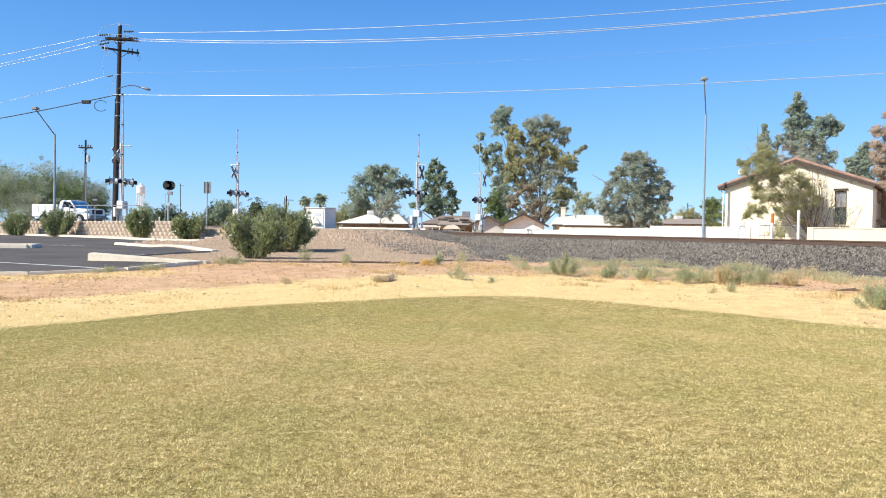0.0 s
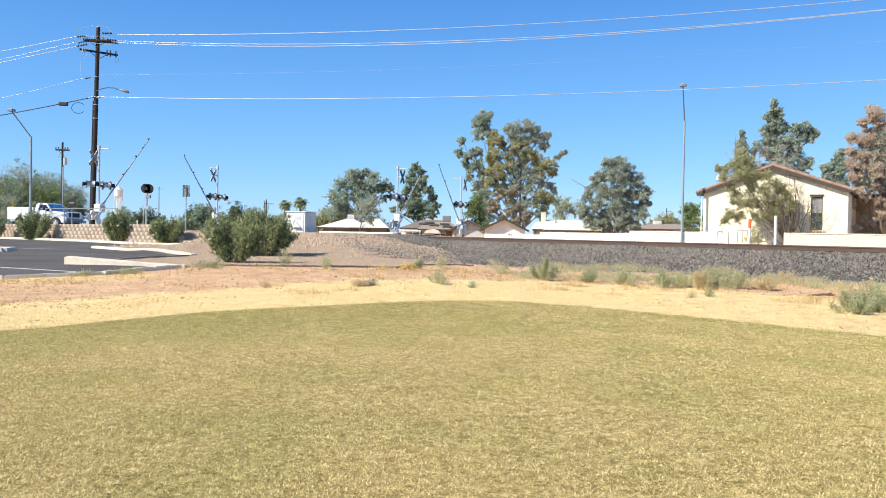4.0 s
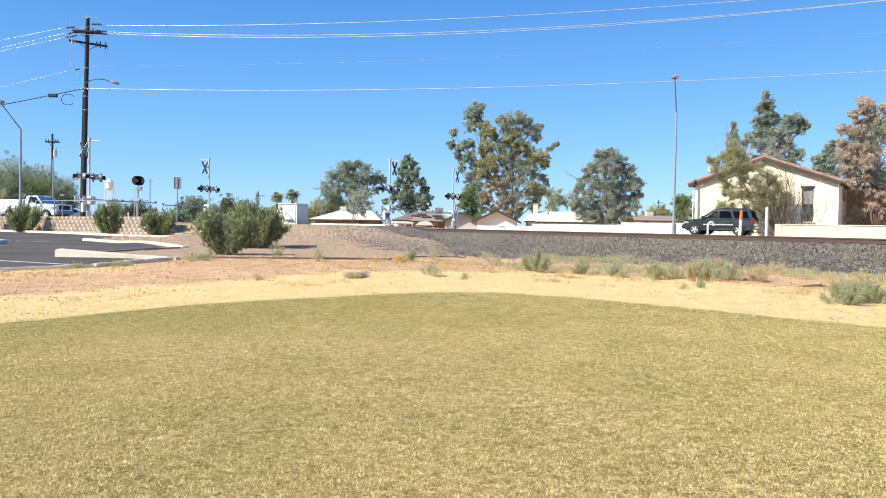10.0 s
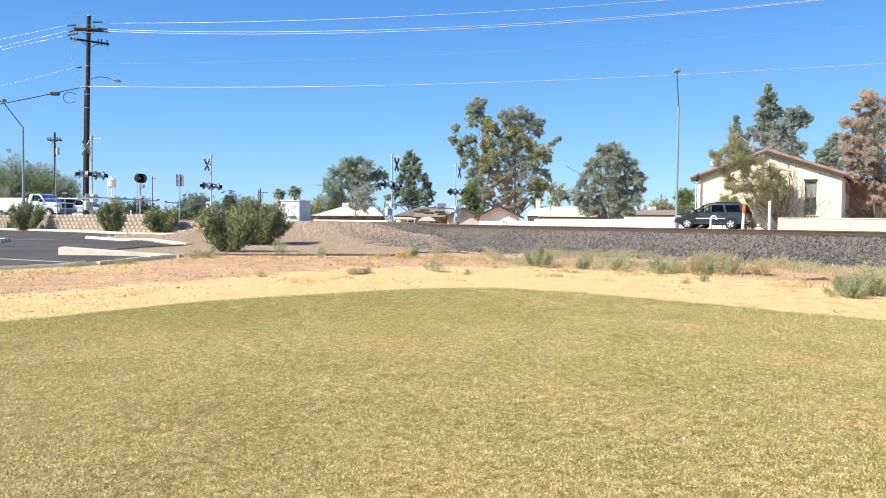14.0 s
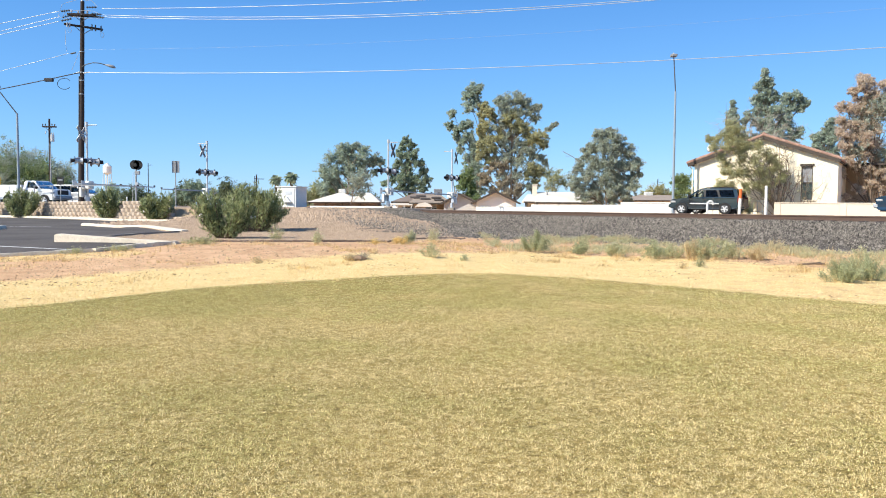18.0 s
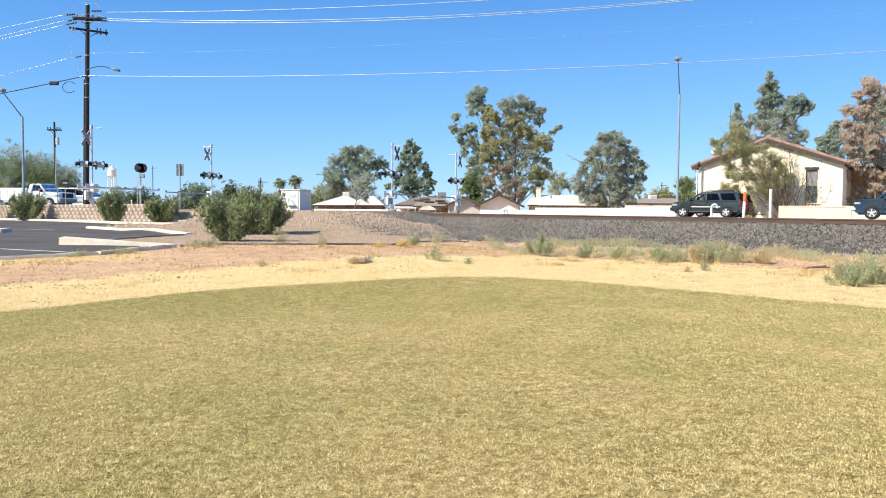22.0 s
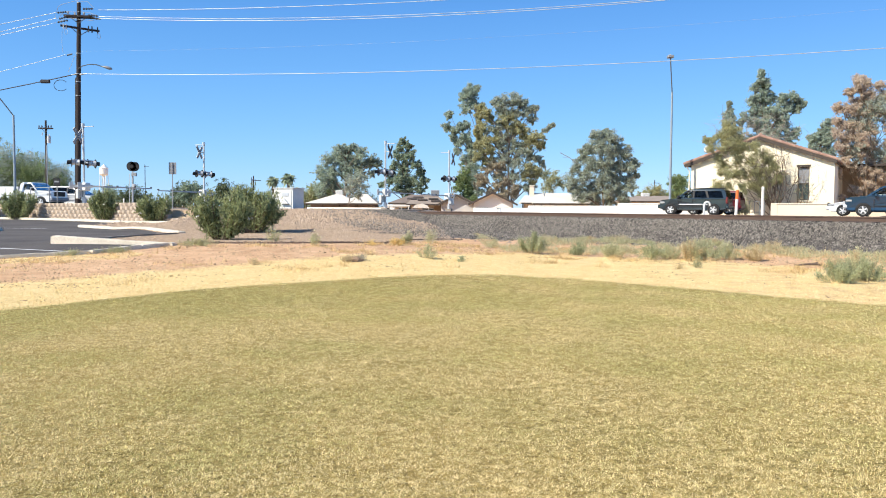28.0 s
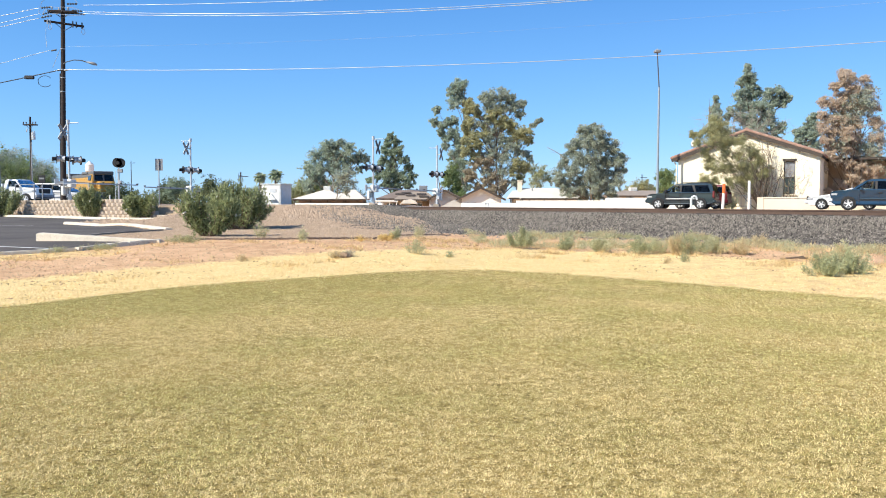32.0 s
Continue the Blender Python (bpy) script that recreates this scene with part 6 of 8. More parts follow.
def build_bushes():
    rng = random.Random(21)

    def shoots(n, w, h, flare=0.35):
        out = []
        for k in range(n):
            dx, dy = rng.uniform(-w, w), rng.uniform(-w, w) * 0.8
            hh = h * (1 - 0.35 * (abs(dx) / w) ** 2) * rng.uniform(0.55, 1.06)
            out.append((dx, dy, hh, dx * flare))
        return out
    oleander("large green oleander bush leaning out over the gravel", -6.6, 24.5, [v for v in shoots(46, 0.52, 1.56, 0.72) if not -0.06 < v[0] < 0.14], LEAF_OLEANDER, 7400, 0.16, "oleander bushes")
    oleander("wide green oleander bush on the gravel", -6.95, 30.2, shoots(56, 0.8, 1.72, 0.52), LEAF_OLEANDER, 11000, 0.165, "oleander bushes")
    for x, y, w, h in ((-25.0, 48.0, 0.66, 1.75), (-18.8, 45.3, 0.56, 1.65), (-15.1, 43.0, 0.62, 1.55), (-28.7, 50.0, 0.55, 1.4)):
        oleander("dark green oleander bush below the block wall", x, y, shoots(34, w, h, 0.45), LEAF_OLEANDER, 5200, 0.21, "oleander bushes")


build_ground()
build_track()
build_paving()
build_block_wall()
build_poles()
build_trees()
build_bushes()


# ---- buildings ----
def build_house():
    """The cream house with a tiled gable; local x along the gable wall, y into the house."""
    g = thing("house", "cream stucco house with a terracotta tile gable roof", "house", pose(19.2, 60.4, 1.15, 0, 0, -30.5))
    W, D, E, R, th = 9.75, 12.0, 3.82, 5.55, 0.25
    wx0, wx1, wz0, wz1 = 7.4, 8.16, 1.05, 3.4
    bm = B()
    # gable wall with a window opening through it
    def slab(x0, x1, z0, z1a, z1b):
        prism(bm, [(x0, z0), (x1, z0), (x1, z1b), (x0, z1a)], 0, th)
    def top(x):
        return E + (R - E) * (1 - abs(x - W / 2) / (W / 2))
    slab(0, W / 2, -0.3, top(0), top(W / 2))
    slab(W / 2, wx0, -0.3, top(W / 2), top(wx0))
    slab(wx0, wx1, -0.3, wz0, wz0)
    slab(wx0, wx1, wz1, top(wx0), top(wx1))
    slab(wx1, W, -0.3, top(wx1), top(W))
    part("gable_wall", bm, STUCCO, g, "cream stucco gable wall")
    for x in (0, W - th):
        part("side_wall", box(B(), (x + th / 2, D / 2 + th, E / 2 - 0.15), (th, D - 0.01, E + 0.28)), STUCCO, g)
    part("back_wall", box(B(), (W / 2, D + th, E / 2 - 0.15), (W - 0.6, th, E + 0.2)), STUCCO, g)
    win = part("window", box(B(), ((wx0 + wx1) / 2, th - 0.05, (wz0 + wz1) / 2), (wx1 - wx0, 0.04, wz1 - wz0)), WINDOW, g)
    for z in (wz0 + 0.03, (wz0 + wz1) / 2, wz1 - 0.03):
        part("window_frame", box(B(), ((wx0 + wx1) / 2, 0.14, z), (wx1 - wx0, 0.09, 0.07)), TRIM, win)
    for x in (wx0 + 0.03, wx1 - 0.03):
        part("window_frame", box(B(), (x, 0.14, (wz0 + wz1) / 2), (0.05, 0.09, wz1 - wz0)), TRIM, win)
    part("blind", box(B(), ((wx0 + wx1) / 2, th - 0.085, (wz0 + 3 * wz1) / 4), (wx1 - wx0 - 0.1, 0.012, (wz1 - wz0) / 2 - 0.1)), GREY_PAINT, win, "pale drawn blind")
    part("window_sill", box(B(), ((wx0 + wx1) / 2, -0.03, wz0 - 0.05), (wx1 - wx0 + 0.2, 0.14, 0.09), None, 0.01), STUCCO, win)
    part("lintel", box(B(), ((wx0 + wx1) / 2, -0.02, wz1 + 0.09), (wx1 - wx0 + 0.16, 0.1, 0.14), None, 0.01), TRIM, win)
    pitch = math.atan2(R - E, W / 2)
    for s in (-1, 1):
        over = 0.45 if s < 0 else 0.16
        run = (W / 2 + over) / math.cos(pitch)
        cx = W / 2 + s * (W / 2 + over) / 2
        cz = (top(W / 2) + top(W / 2) - (W / 2 + over) * math.tan(pitch)) / 2 + 0.09
        t = Matrix.Rotation(s * pitch, 3, "Y")
        roof = part("roof_slope", box(B(), (cx, D / 2 + 0.12, cz), (run, D + 0.8, 0.1), t), ROOF_TILE, g, "terracotta tile roof slope")
        # fascia board whose dark colour also paints the shade beneath the tiles
        part("rake_board", box(B(), (cx, -0.32, cz - 0.13), (run, 0.06, 0.28), t), TRIM, roof)
        part("soffit", box(B(), (cx, -0.15, cz - 0.09), (run, 0.28, 0.04), t), SIDING, roof)
        n = 17
        one = None
        for k in range(n):
            if one is None:
                bm = B()
                rod(bm, (-0.21, 0, 0), (0.21, 0, 0), 0.115, 0.095, 8)
                one = bpy.data.meshes.new("rake_tile")
                bm.to_mesh(one)
                bm.free()
                one.materials.append(ROOF_TILE)
            f = (k + 0.5) / n
            ob = new("rake_tile", one)
            ob.parent = roof
            x = W / 2 + s * (W / 2 + over) * f
            z = top(W / 2) - (W / 2 + over) * f * math.tan(pitch) + 0.15
            ob.matrix_basis = pose(x, -0.28, z) @ (t.to_4x4() @ Matrix.Rotation(radians(4 * s), 4, "Y"))
        part("eave_fascia", box(B(), (W / 2 + s * (W / 2 + over - 0.02), D / 2, E - 0.12), (0.06, D + 0.5, 0.22)), TRIM, g)
        part("gutter", rod(B(), (W / 2 + s * (W / 2 + over + 0.05), -0.28, E - 0.02), (W / 2 + s * (W / 2 + over + 0.05), D + 0.5, E - 0.02), 0.07, seg=8), ROOF_TILE, g)
        if s < 0:
            part("downpipe", tube(B(), [Vector((W / 2 + s * (W / 2 + over - 0.05), -0.1, E - 0.1)), Vector((W / 2 + s * (W / 2 + 0.12), -0.08, E - 0.6)), Vector((W / 2 + s * (W / 2 + 0.12), -0.08, -0.2))], 0.04, 8), STUCCO, g)
    for k in range(30):
        part("ridge_tile", rod(B(), (W / 2, -0.3 + k * 0.44, R + 0.2), (W / 2, 0.18 + k * 0.44, R + 0.18), 0.13, 0.11, 8), ROOF_TILE, g) if k < 12 else None
    part("roof_vent", rod(rod(B(), (1.7, 0.8, E + 0.3), (1.7, 0.8, E + 1.15), 0.08, seg=8), (1.7, 0.8, E + 1.1), (1.7, 0.8, E + 1.28), 0.16, 0.05, 8), ALU, g)
    part("roof_dish", rod(rod(B(), (1.1, 0.5, E + 0.5), (1.1, 0.5, E + 1.0), 0.03), (1.1, 0.45, E + 1.05), (1.0, 0.3, E + 1.1), 0.3, 0.24, 14), WHITE_PAINT, g)
    # porch fills a shaded gap; dark roof and posts add shade by colour
    porch = part("porch", box(B(), (W + 3.4, 6.4, 3.7), (8.2, 3.6, 0.16)), TRIM, g, "porch beside the house, its roof and posts coloured dark for shade")
    part("porch_wall", box(B(), (W + 3.6, 8.1, 1.7), (8.8, 0.2, 3.9)), SIDING, porch)
    for k in range(17):
        part("board", box(B(), (W + 0.4 + 0.45 * k, 7.98, 1.7), (0.4, 0.03, 3.8)), SIDING, porch)
    for x in (2.4, 4.5, 7.2):
        part("porch_post", box(B(), (W + x, 4.7, 1.7), (0.12, 0.12, 3.9)), TRIM, porch)
    return g


def yard_wall(name, label, a, b, z0, h, material, deep=0.0):
    """A low wall with pilasters between two places."""
    a, b = Vector((*a, z0)), Vector((*b, z0))
    d = b - a
    g = tagged(new(name), label, "wall", kind="structure")
    g.matrix_basis = Matrix.Translation(a) @ d.to_track_quat("X", "Z").to_matrix().to_4x4()
    n = max(1, round(d.length / 4.0))
    for k in range(n):
        part("wall_panel", box(B(), (d.length * (k + 0.5) / n, 0, h / 2 - 0.2 - deep / 2), (d.length / n - 0.42, 0.18, h + 0.4 + deep), None, 0.01), material, g)
    for k in range(n + 1):
        part("pilaster", box(B(), (d.length * k / n, 0, h / 2 - 0.18 - deep / 2), (0.42, 0.24, h + 0.44 + deep), None, 0.015), material, g)
    part("coping", box(B(), (d.length / 2, 0, h + 0.04), (d.length + 0.4, 0.28, 0.07), None, 0.012), material, g)
    return g


def slab_roof(bm, x0, x1, y0, y1, eave, ridge, hip0, hip1, thick=0.14):
    """A roof with its ridge along x over a rectangle; hip0 and hip1 set the ridge's ends back."""
    lo = [(x0, y0), (x1, y0), (x1, y1), (x0, y1)]
    a = [bm.verts.new((px, py, eave - thick)) for px, py in lo]
    b = [bm.verts.new((px, py, eave)) for px, py in lo]
    r = [bm.verts.new((x0 + hip0, (y0 + y1) / 2, ridge)), bm.verts.new((x1 - hip1, (y0 + y1) / 2, ridge))]
    faces = [bm.faces.new((a[i], a[(i + 1) % 4], b[(i + 1) % 4], b[i])) for i in range(4)]
    faces += [bm.faces.new(f) for f in (a[::-1], (b[0], b[1], r[1], r[0]), (b[1], b[2], r[1]), (b[2], b[3], r[0], r[1]), (b[3], b[0], r[0]))]
    bmesh.ops.recalc_face_normals(bm, faces=faces)
    return bm


def front_window(g, x, y, z, w=1.3, h=0.9):
    f = part("window", box(B(), (x, y - 0.01, z), (w, 0.06, h)), WINDOW, g)
    part("frame", box(B(), (x, y - 0.04, z + h / 2 + 0.03), (w + 0.1, 0.06, 0.07)), WHITE_PAINT, f)
    part("mullion", box(B(), (x, y - 0.05, z), (0.05, 0.05, h)), WHITE_PAINT, f)
    part("sill", box(B(), (x, y - 0.05, z - h / 2 - 0.03), (w + 0.1, 0.1, 0.07)), WHITE_PAINT, f)


def bungalow(label, x, y, turn, ground):
    return thing("bungalow", label, "house", pose(x, y, ground, 0, 0, turn))


def wing(g, x0, x1, y0, y1, eave, ridge, hips, roof_mat, wall_mat, porch=1.6, windows=2, over=0.5, fascia=None):
    """One low wing: walls set back behind a deep porch, a roof, posts, windows; y0 is the porch side."""
    part("wall", box(B(), ((x0 + x1) / 2, (y0 + porch + y1 - over) / 2, eave / 2 - 0.2), (x1 - x0 - 2 * over, y1 - over - y0 - porch, eave + 0.1)), wall_mat, g)
    part("roof", slab_roof(B(), x0, x1, y0, y1, eave, ridge, *hips), roof_mat, g)
    part("fascia", box(B(), ((x0 + x1) / 2, y0 - 0.02, eave - 0.09), (x1 - x0, 0.05, 0.16)), fascia or TRIM, g)
    n = max(2, round((x1 - x0) / 2.6))
    for k in range(n + 1):
        part("porch_post", box(B(), (x0 + 0.2 + (x1 - x0 - 0.4) * k / n, y0 + 0.2, eave / 2 - 0.15), (0.11, 0.11, eave), None, 0.01), TRIM, g)
    for k in range(windows):
        front_window(g, x0 + over + (k + 0.5) * (x1 - x0 - 2 * over) / windows, y0 + porch, eave * 0.56)


def gable_house(g, w, d, eave, rise, roof_mat, wall_mat, over=0.5):
    """Walls and a roof whose gable faces the railway."""
    part("wall", box(B(), (0, 0, eave / 2 - 0.2), (w, d, eave + 0.1)), wall_mat, g)
    k = rise / (w / 2)
    o = w / 2 + over
    part("gable", prism(B(), [(-w / 2, eave - 0.15), (w / 2, eave - 0.15), (0, eave + rise - 0.15)], -d / 2 + 0.02, d / 2 - 0.02), wall_mat, g)
    part("roof", prism(B(), [(-o, eave - over * k - 0.13), (0, eave + rise - 0.13), (o, eave - over * k - 0.13), (o, eave - over * k), (0, eave + rise), (-o, eave - over * k)], -d / 2 - 0.7, d / 2 + over), roof_mat, g)
    for side in (-1, 1):
        part("barge_board", box(B(), (side * o / 2, -d / 2 - 0.72, eave + rise / 2 - over * k / 2 - 0.07), (math.hypot(o, k * o), 0.05, 0.2), Matrix.Rotation(side * math.atan2(rise, w / 2), 3, "Y")), TRIM, g)


def cooler(g, x, y, z, s=1.0, material=WHITE_PAINT):
    """A louvred evaporative cooler on a low stand; z is its middle."""
    c = part("roof_cooler", box(B(), (x, y, z), (1.2 * s, 1.1 * s, 0.85 * s), None, 0.04), material, g, "louvred rooftop cooler")
    part("stand", box(B(), (x, y, z - 0.55 * s), (1.0 * s, 0.9 * s, 0.3 * s)), GREY_PAINT, c)
    for k in range(4):
        part("louvre", box(B(), (x, y - 0.555 * s, z - 0.24 * s + 0.16 * s * k), (1.0 * s, 0.02, 0.03)), GREY_PAINT, c)


def build_far_houses():
    low = -0.3
    g = bungalow("low bungalow with two white coated hip roofs and porch walls coloured dark for shade", -12.5, 104, 0, low)
    # the walls' dark brown stands in for the shade under the porch roofs
    wing(g, -4.0, 2.6, -4.0, 5.0, 2.28, 3.5, (3.4, 2.6), ROOF_WHITE, ROOF_BROWN_AND_SHADE, 1.8, 2)
    wing(g, 0.3, 5.2, -5.2, 3.0, 2.3, 3.5, (2.7, 1.6), ROOF_WHITE, ROOF_BROWN_AND_SHADE, 1.8, 2)
    cooler(g, -0.2, 0.6, 3.66, 0.72)
    part("vent_pipe", rod(B(), (1.6, 0.5, 3.0), (1.6, 0.5, 3.75), 0.06, seg=8), GREY_PAINT, g)
    g = bungalow("low bungalow with a weathered brown shingle roof and dark roof panels", -3.4, 96, 0, low)
    wing(g, -2.3, 4.4, -2.5, 5.5, 2.35, 3.38, (2.6, 1.0), ROOF_BROWN_AND_SHADE, TAN_WALL, 1.2, 2)
    wing(g, -0.1, 4.9, -4.6, 3.0, 2.24, 3.12, (0.9, 1.3), ROOF_TAN, TAN_WALL, 1.6, 1)
    slope = Matrix.Rotation(math.atan2(0.88, 3.8), 3, "X")
    for k, (px, py) in enumerate(((0.5, -2.3), (1.75, -2.9), (3.0, -2.3), (3.3, -3.5), (1.2, -1.6))):
        part("roof_panel", box(B(), (px, py, 2.24 + (py + 4.6) * 0.2316 + 0.08), (1.1, 0.75, 0.05), slope), TRIM, g, "dark panel on the roof")
    pr = part("porch_roof", box(B(), (-1.0, -4.4, 2.02), (2.7, 2.4, 0.12), Matrix.Rotation(radians(3), 3, "X"), 0.01), ROOF_WHITE, g, "flat pale porch roof")
    for k in range(4):
        part("post", box(B(), (-2.2 + 0.8 * k, -5.5, 0.95), (0.09, 0.09, 2.05)), WHITE_PAINT, pr)
    aw = part("awning", prism(B(), [(-0.95, 0), (-0.55, 0.38), (0.25, 0.5), (0.75, 0.3), (1.0, 0)], -1.0, 1.0), ROOF_WHITE, g, "small arched white awning")
    aw.location = (1.6, -6.2, 1.75)
    for sx in (-0.88, 0.93):
        part("post", rod(B(), (sx, -0.9, -1.8), (sx, -0.9, 0.02), 0.03, seg=6), WHITE_PAINT, aw)
    dr = part("door", box(B(), (3.6, -3.03, 1.0), (0.95, 0.06, 2.0), None, 0.01), EARTH, g, "reddish-brown front door")
    part("handle", rod(B(), (3.25, -3.08, 1.0), (3.25, -3.15, 1.0), 0.03, seg=8), GALV, dr)
    cooler(g, 3.2, 1.2, 3.55, 0.85, GREY_PAINT)
    g = bungalow("grey gabled outbuilding beside the brown-roofed house", 2.75, 93, -8, low)
    gable_house(g, 3.7, 6, 2.35, 0.95, ROOF_TAN, GREY_STUCCO, 0.3)
    g = bungalow("tan bungalow with a wide gable and a dark barge board", 6.5, 90.5, -6, low)
    gable_house(g, 4.2, 8, 2.5, 1.02, ROOF_TAN, WHITE_STUCCO, 0.55)
    front_window(g, -1.2, -4.0, 1.4)
    front_window(g, 1.0, -4.0, 1.4)
    g = bungalow("long bungalow with a white coated hip roof and a tan chimney", 12.75, 88, -4, low)
    wing(g, -2.4, 4.8, -4.2, 4.4, 2.36, 3.48, (0.4, 3.1), ROOF_WHITE, TAN_WALL, 1.5, 3)
    wing(g, -3.6, -1.2, -3.2, 3.4, 2.42, 3.2, (0.5, 0.3), ROOF_WHITE, TAN_WALL, 0.6, 1)
    ch = part("chimney", box(B(), (-2.3, -0.4, 3.4), (0.5, 0.5, 1.6), None, 0.03), CREAM_BLOCK, g)
    part("cap", box(B(), (-2.3, -0.4, 4.25), (0.6, 0.6, 0.1), None, 0.02), CONCRETE, ch)
    part("vent_pipe", rod(B(), (-1.0, -1.2, 3.0), (-1.0, -1.2, 3.45), 0.07, seg=8), GREY_PAINT, g)
    g = bungalow("far low house with a tan roof", 32.3, 120, 0, 1.0)
    wing(g, -5.1, 5.1, -4.6, 4.6, 1.65, 2.45, (2.5, 2.5), ROOF_TAN, TAN_WALL, 1.0, 2)
    cooler(g, -1.0, 0, 2.5, 0.9)
    yard_wall("yard_wall", "low white yard wall along the railway road", (-14, 88), (-4.3, 79), 1.2, 0.2, WHITE_STUCCO, 1.4)
    yard_wall("yard_wall", "low white yard wall along the railway road", (3.6, 74.0), (8.0, 68.8), 1.15, 0.3, WHITE_STUCCO)
    yard_wall("yard_wall", "low white yard wall along the railway road", (8.1, 68.7), (13.9, 61.9), 1.15, 0.52, WHITE_STUCCO)
    yard_wall("yard_wall", "white yard wall beside the cream house", (14.1, 61.2), (19.9, 57.4), 1.15, 0.72, WHITE_STUCCO)
    yard_wall("yard_wall", "cream yard wall in front of the cream house", (23.4, 55.3), (44.4, 42.7), 1.15, 0.75, CREAM_BLOCK)
    g = thing("shrub_fence", "grey wire gate overgrown with grey weeds", "gate", pose(21.7, 56.3, 1.15, 0, 0, -31))
    for k in range(9):
        part("bar", rod(B(), (-1.3 + 0.33 * k, 0, 0), (-1.3 + 0.33 * k, 0, 0.95), 0.02, seg=5), GALV, g)
    part("rail", rod(rod(B(), (-1.3, 0, 0.92), (1.35, 0, 0.92), 0.025), (-1.3, 0, 0.2), (1.35, 0, 0.2), 0.025), GALV, g)


# ---- railway furniture, signs, fence ----
def build_small():
    g = thing("railway_signal", "black oval railway signal head on a ladder mast", "railway signal", pose(-21.55, 57.0, 1.4))
    part("mast", rod(B(), (0, 0, 0), (0, 0, 2.6), 0.05), GALV, g)
    head = part("signal_head", rod(rod(B(), (-0.1, 0.05, 2.92), (-0.1, 0, 2.92), 0.34, seg=22), (0.12, 0.05, 2.9), (0.12, 0, 2.9), 0.34, seg=22), BLACK, g)
    part("hood", rod(B(), (0, -0.25, 2.9), (0, 0.0, 2.9), 0.13, 0.13, 12), BLACK, head)
    part("ladder", tube(tube(B(), [Vector((-0.3, 0.1, 0)), Vector((-0.25, 0.1, 2.4))], 0.02), [Vector((-0.12, 0.1, 0)), Vector((-0.1, 0.1, 2.4))], 0.02), ALU, g)
    part("relay_box", box(B(), (0.06, 0, 1.55), (0.22, 0.2, 0.24), None, 0.02), ALU, g)
    part("bracket", box(B(), (0.1, 0, 2.35), (0.35, 0.2, 0.25), None, 0.02), GALV, g)
    g = thing("road_sign", "back of a plain grey metal road sign on a post", "road sign", pose(-18.42, 56.0, 1.3))
    part("post", rod(B(), (0, 0, 0), (0, 0, 3.2), 0.035), GALV, g)
    part("plate", box(B(), (0, 0.05, 2.85), (0.52, 0.02, 0.82), None, 0.005), GREY_PAINT, g)
    part("stiffener", box(B(), (0, 0.03, 2.85), (0.07, 0.03, 0.8)), BLACK, g)
    g = thing("railing", "galvanised pipe railing on the block wall", "railing")
    a, b = Vector((-25.4, 50.3, 1.5)), Vector((-19.4, 46.75, 1.5))
    d = b - a
    for f in (0.0, 0.27, 1.0):
        p = a + d * f
        part("post", rod(B(), p, p + Vector((0, 0, 1.15)), 0.035, seg=8), GALV, g)
    part("top_rail", rod(B(), a + Vector((0, 0, 1.12)), b + Vector((0, 0, 1.12)), 0.022, seg=8), GREY_PAINT, g)
    g = thing("notice_sign", "small dark square notice on a grey post", "sign", pose(-23.6, 50.0, 1.45))
    part("post", rod(B(), (0, 0, 0), (0, 0, 1.3), 0.03), GALV, g)
    part("plate", box(B(), (0, -0.03, 1.5), (0.42, 0.03, 0.5), None, 0.005), BLACK, g)
    part("stripe", box(B(), (0, -0.05, 1.55), (0.3, 0.01, 0.1)), GREY_PAINT, g)
    g = thing("marker_post", "short white plastic marker post", "post", pose(-22.6, 58.0, 1.35))
    part("tube", rod(rod(B(), (0, 0, 0), (0, 0, 0.6), 0.05), (0, 0, 0.6), (0, 0, 0.7), 0.07, 0.04), WHITE_PAINT, g)
    g = thing("relay_cabin", "white metal railway relay cabin with a door", "cabin", pose(-13.9, 75, 1.2, 0, 0, -20))
    part("body", box(B(), (0.1, 0, 1.0), (2.0, 2.0, 2.0), None, 0.03), WHITE_PAINT, g)
    part("roof", box(B(), (0.1, 0, 2.03), (2.2, 2.2, 0.08), None, 0.01), WHITE_PAINT, g)
    dr = part("door", box(B(), (0.35, -1.02, 1.0), (1.2, 0.05, 1.7), None, 0.01), WHITE_PAINT, g)
    part("vent", box(B(), (0.35, -1.06, 1.45), (0.7, 0.04, 0.35), None, 0.01), ALU, dr)
    part("hood", prism(B(), [(-0.1, 0.6), (0.75, 0.6), (0.3, 1.1)], -1.35, -1.02), WHITE_PAINT, dr)
    part("side_cabinet", box(B(), (-1.2, 0.2, 0.75), (0.7, 0.9, 1.5), None, 0.02), WHITE_PAINT, g)
    for k in range(6):
        part("louvre", box(B(), (-1.2, -0.27, 0.5 + 0.14 * k), (0.55, 0.03, 0.06)), GREY_PAINT, g)
    # markers beside the rails
    g = thing("marker_post", "tall white pipe marker post", "post", pose(17.15, 42, 1.12))
    part("tube", rod(rod(B(), (0, 0, -0.1), (0, 0, 1.5), 0.07), (0, 0, 1.5), (0, 0, 1.62), 0.085, 0.06), WHITE_PAINT, g)
    g = thing("marker_post", "leaning white marker post with an orange top", "post", pose(15.75, 42, 1.12, 0, 2.5))
    part("tube", rod(B(), (0, 0, -0.1), (0, 0, 0.95), 0.075), WHITE_PAINT, g)
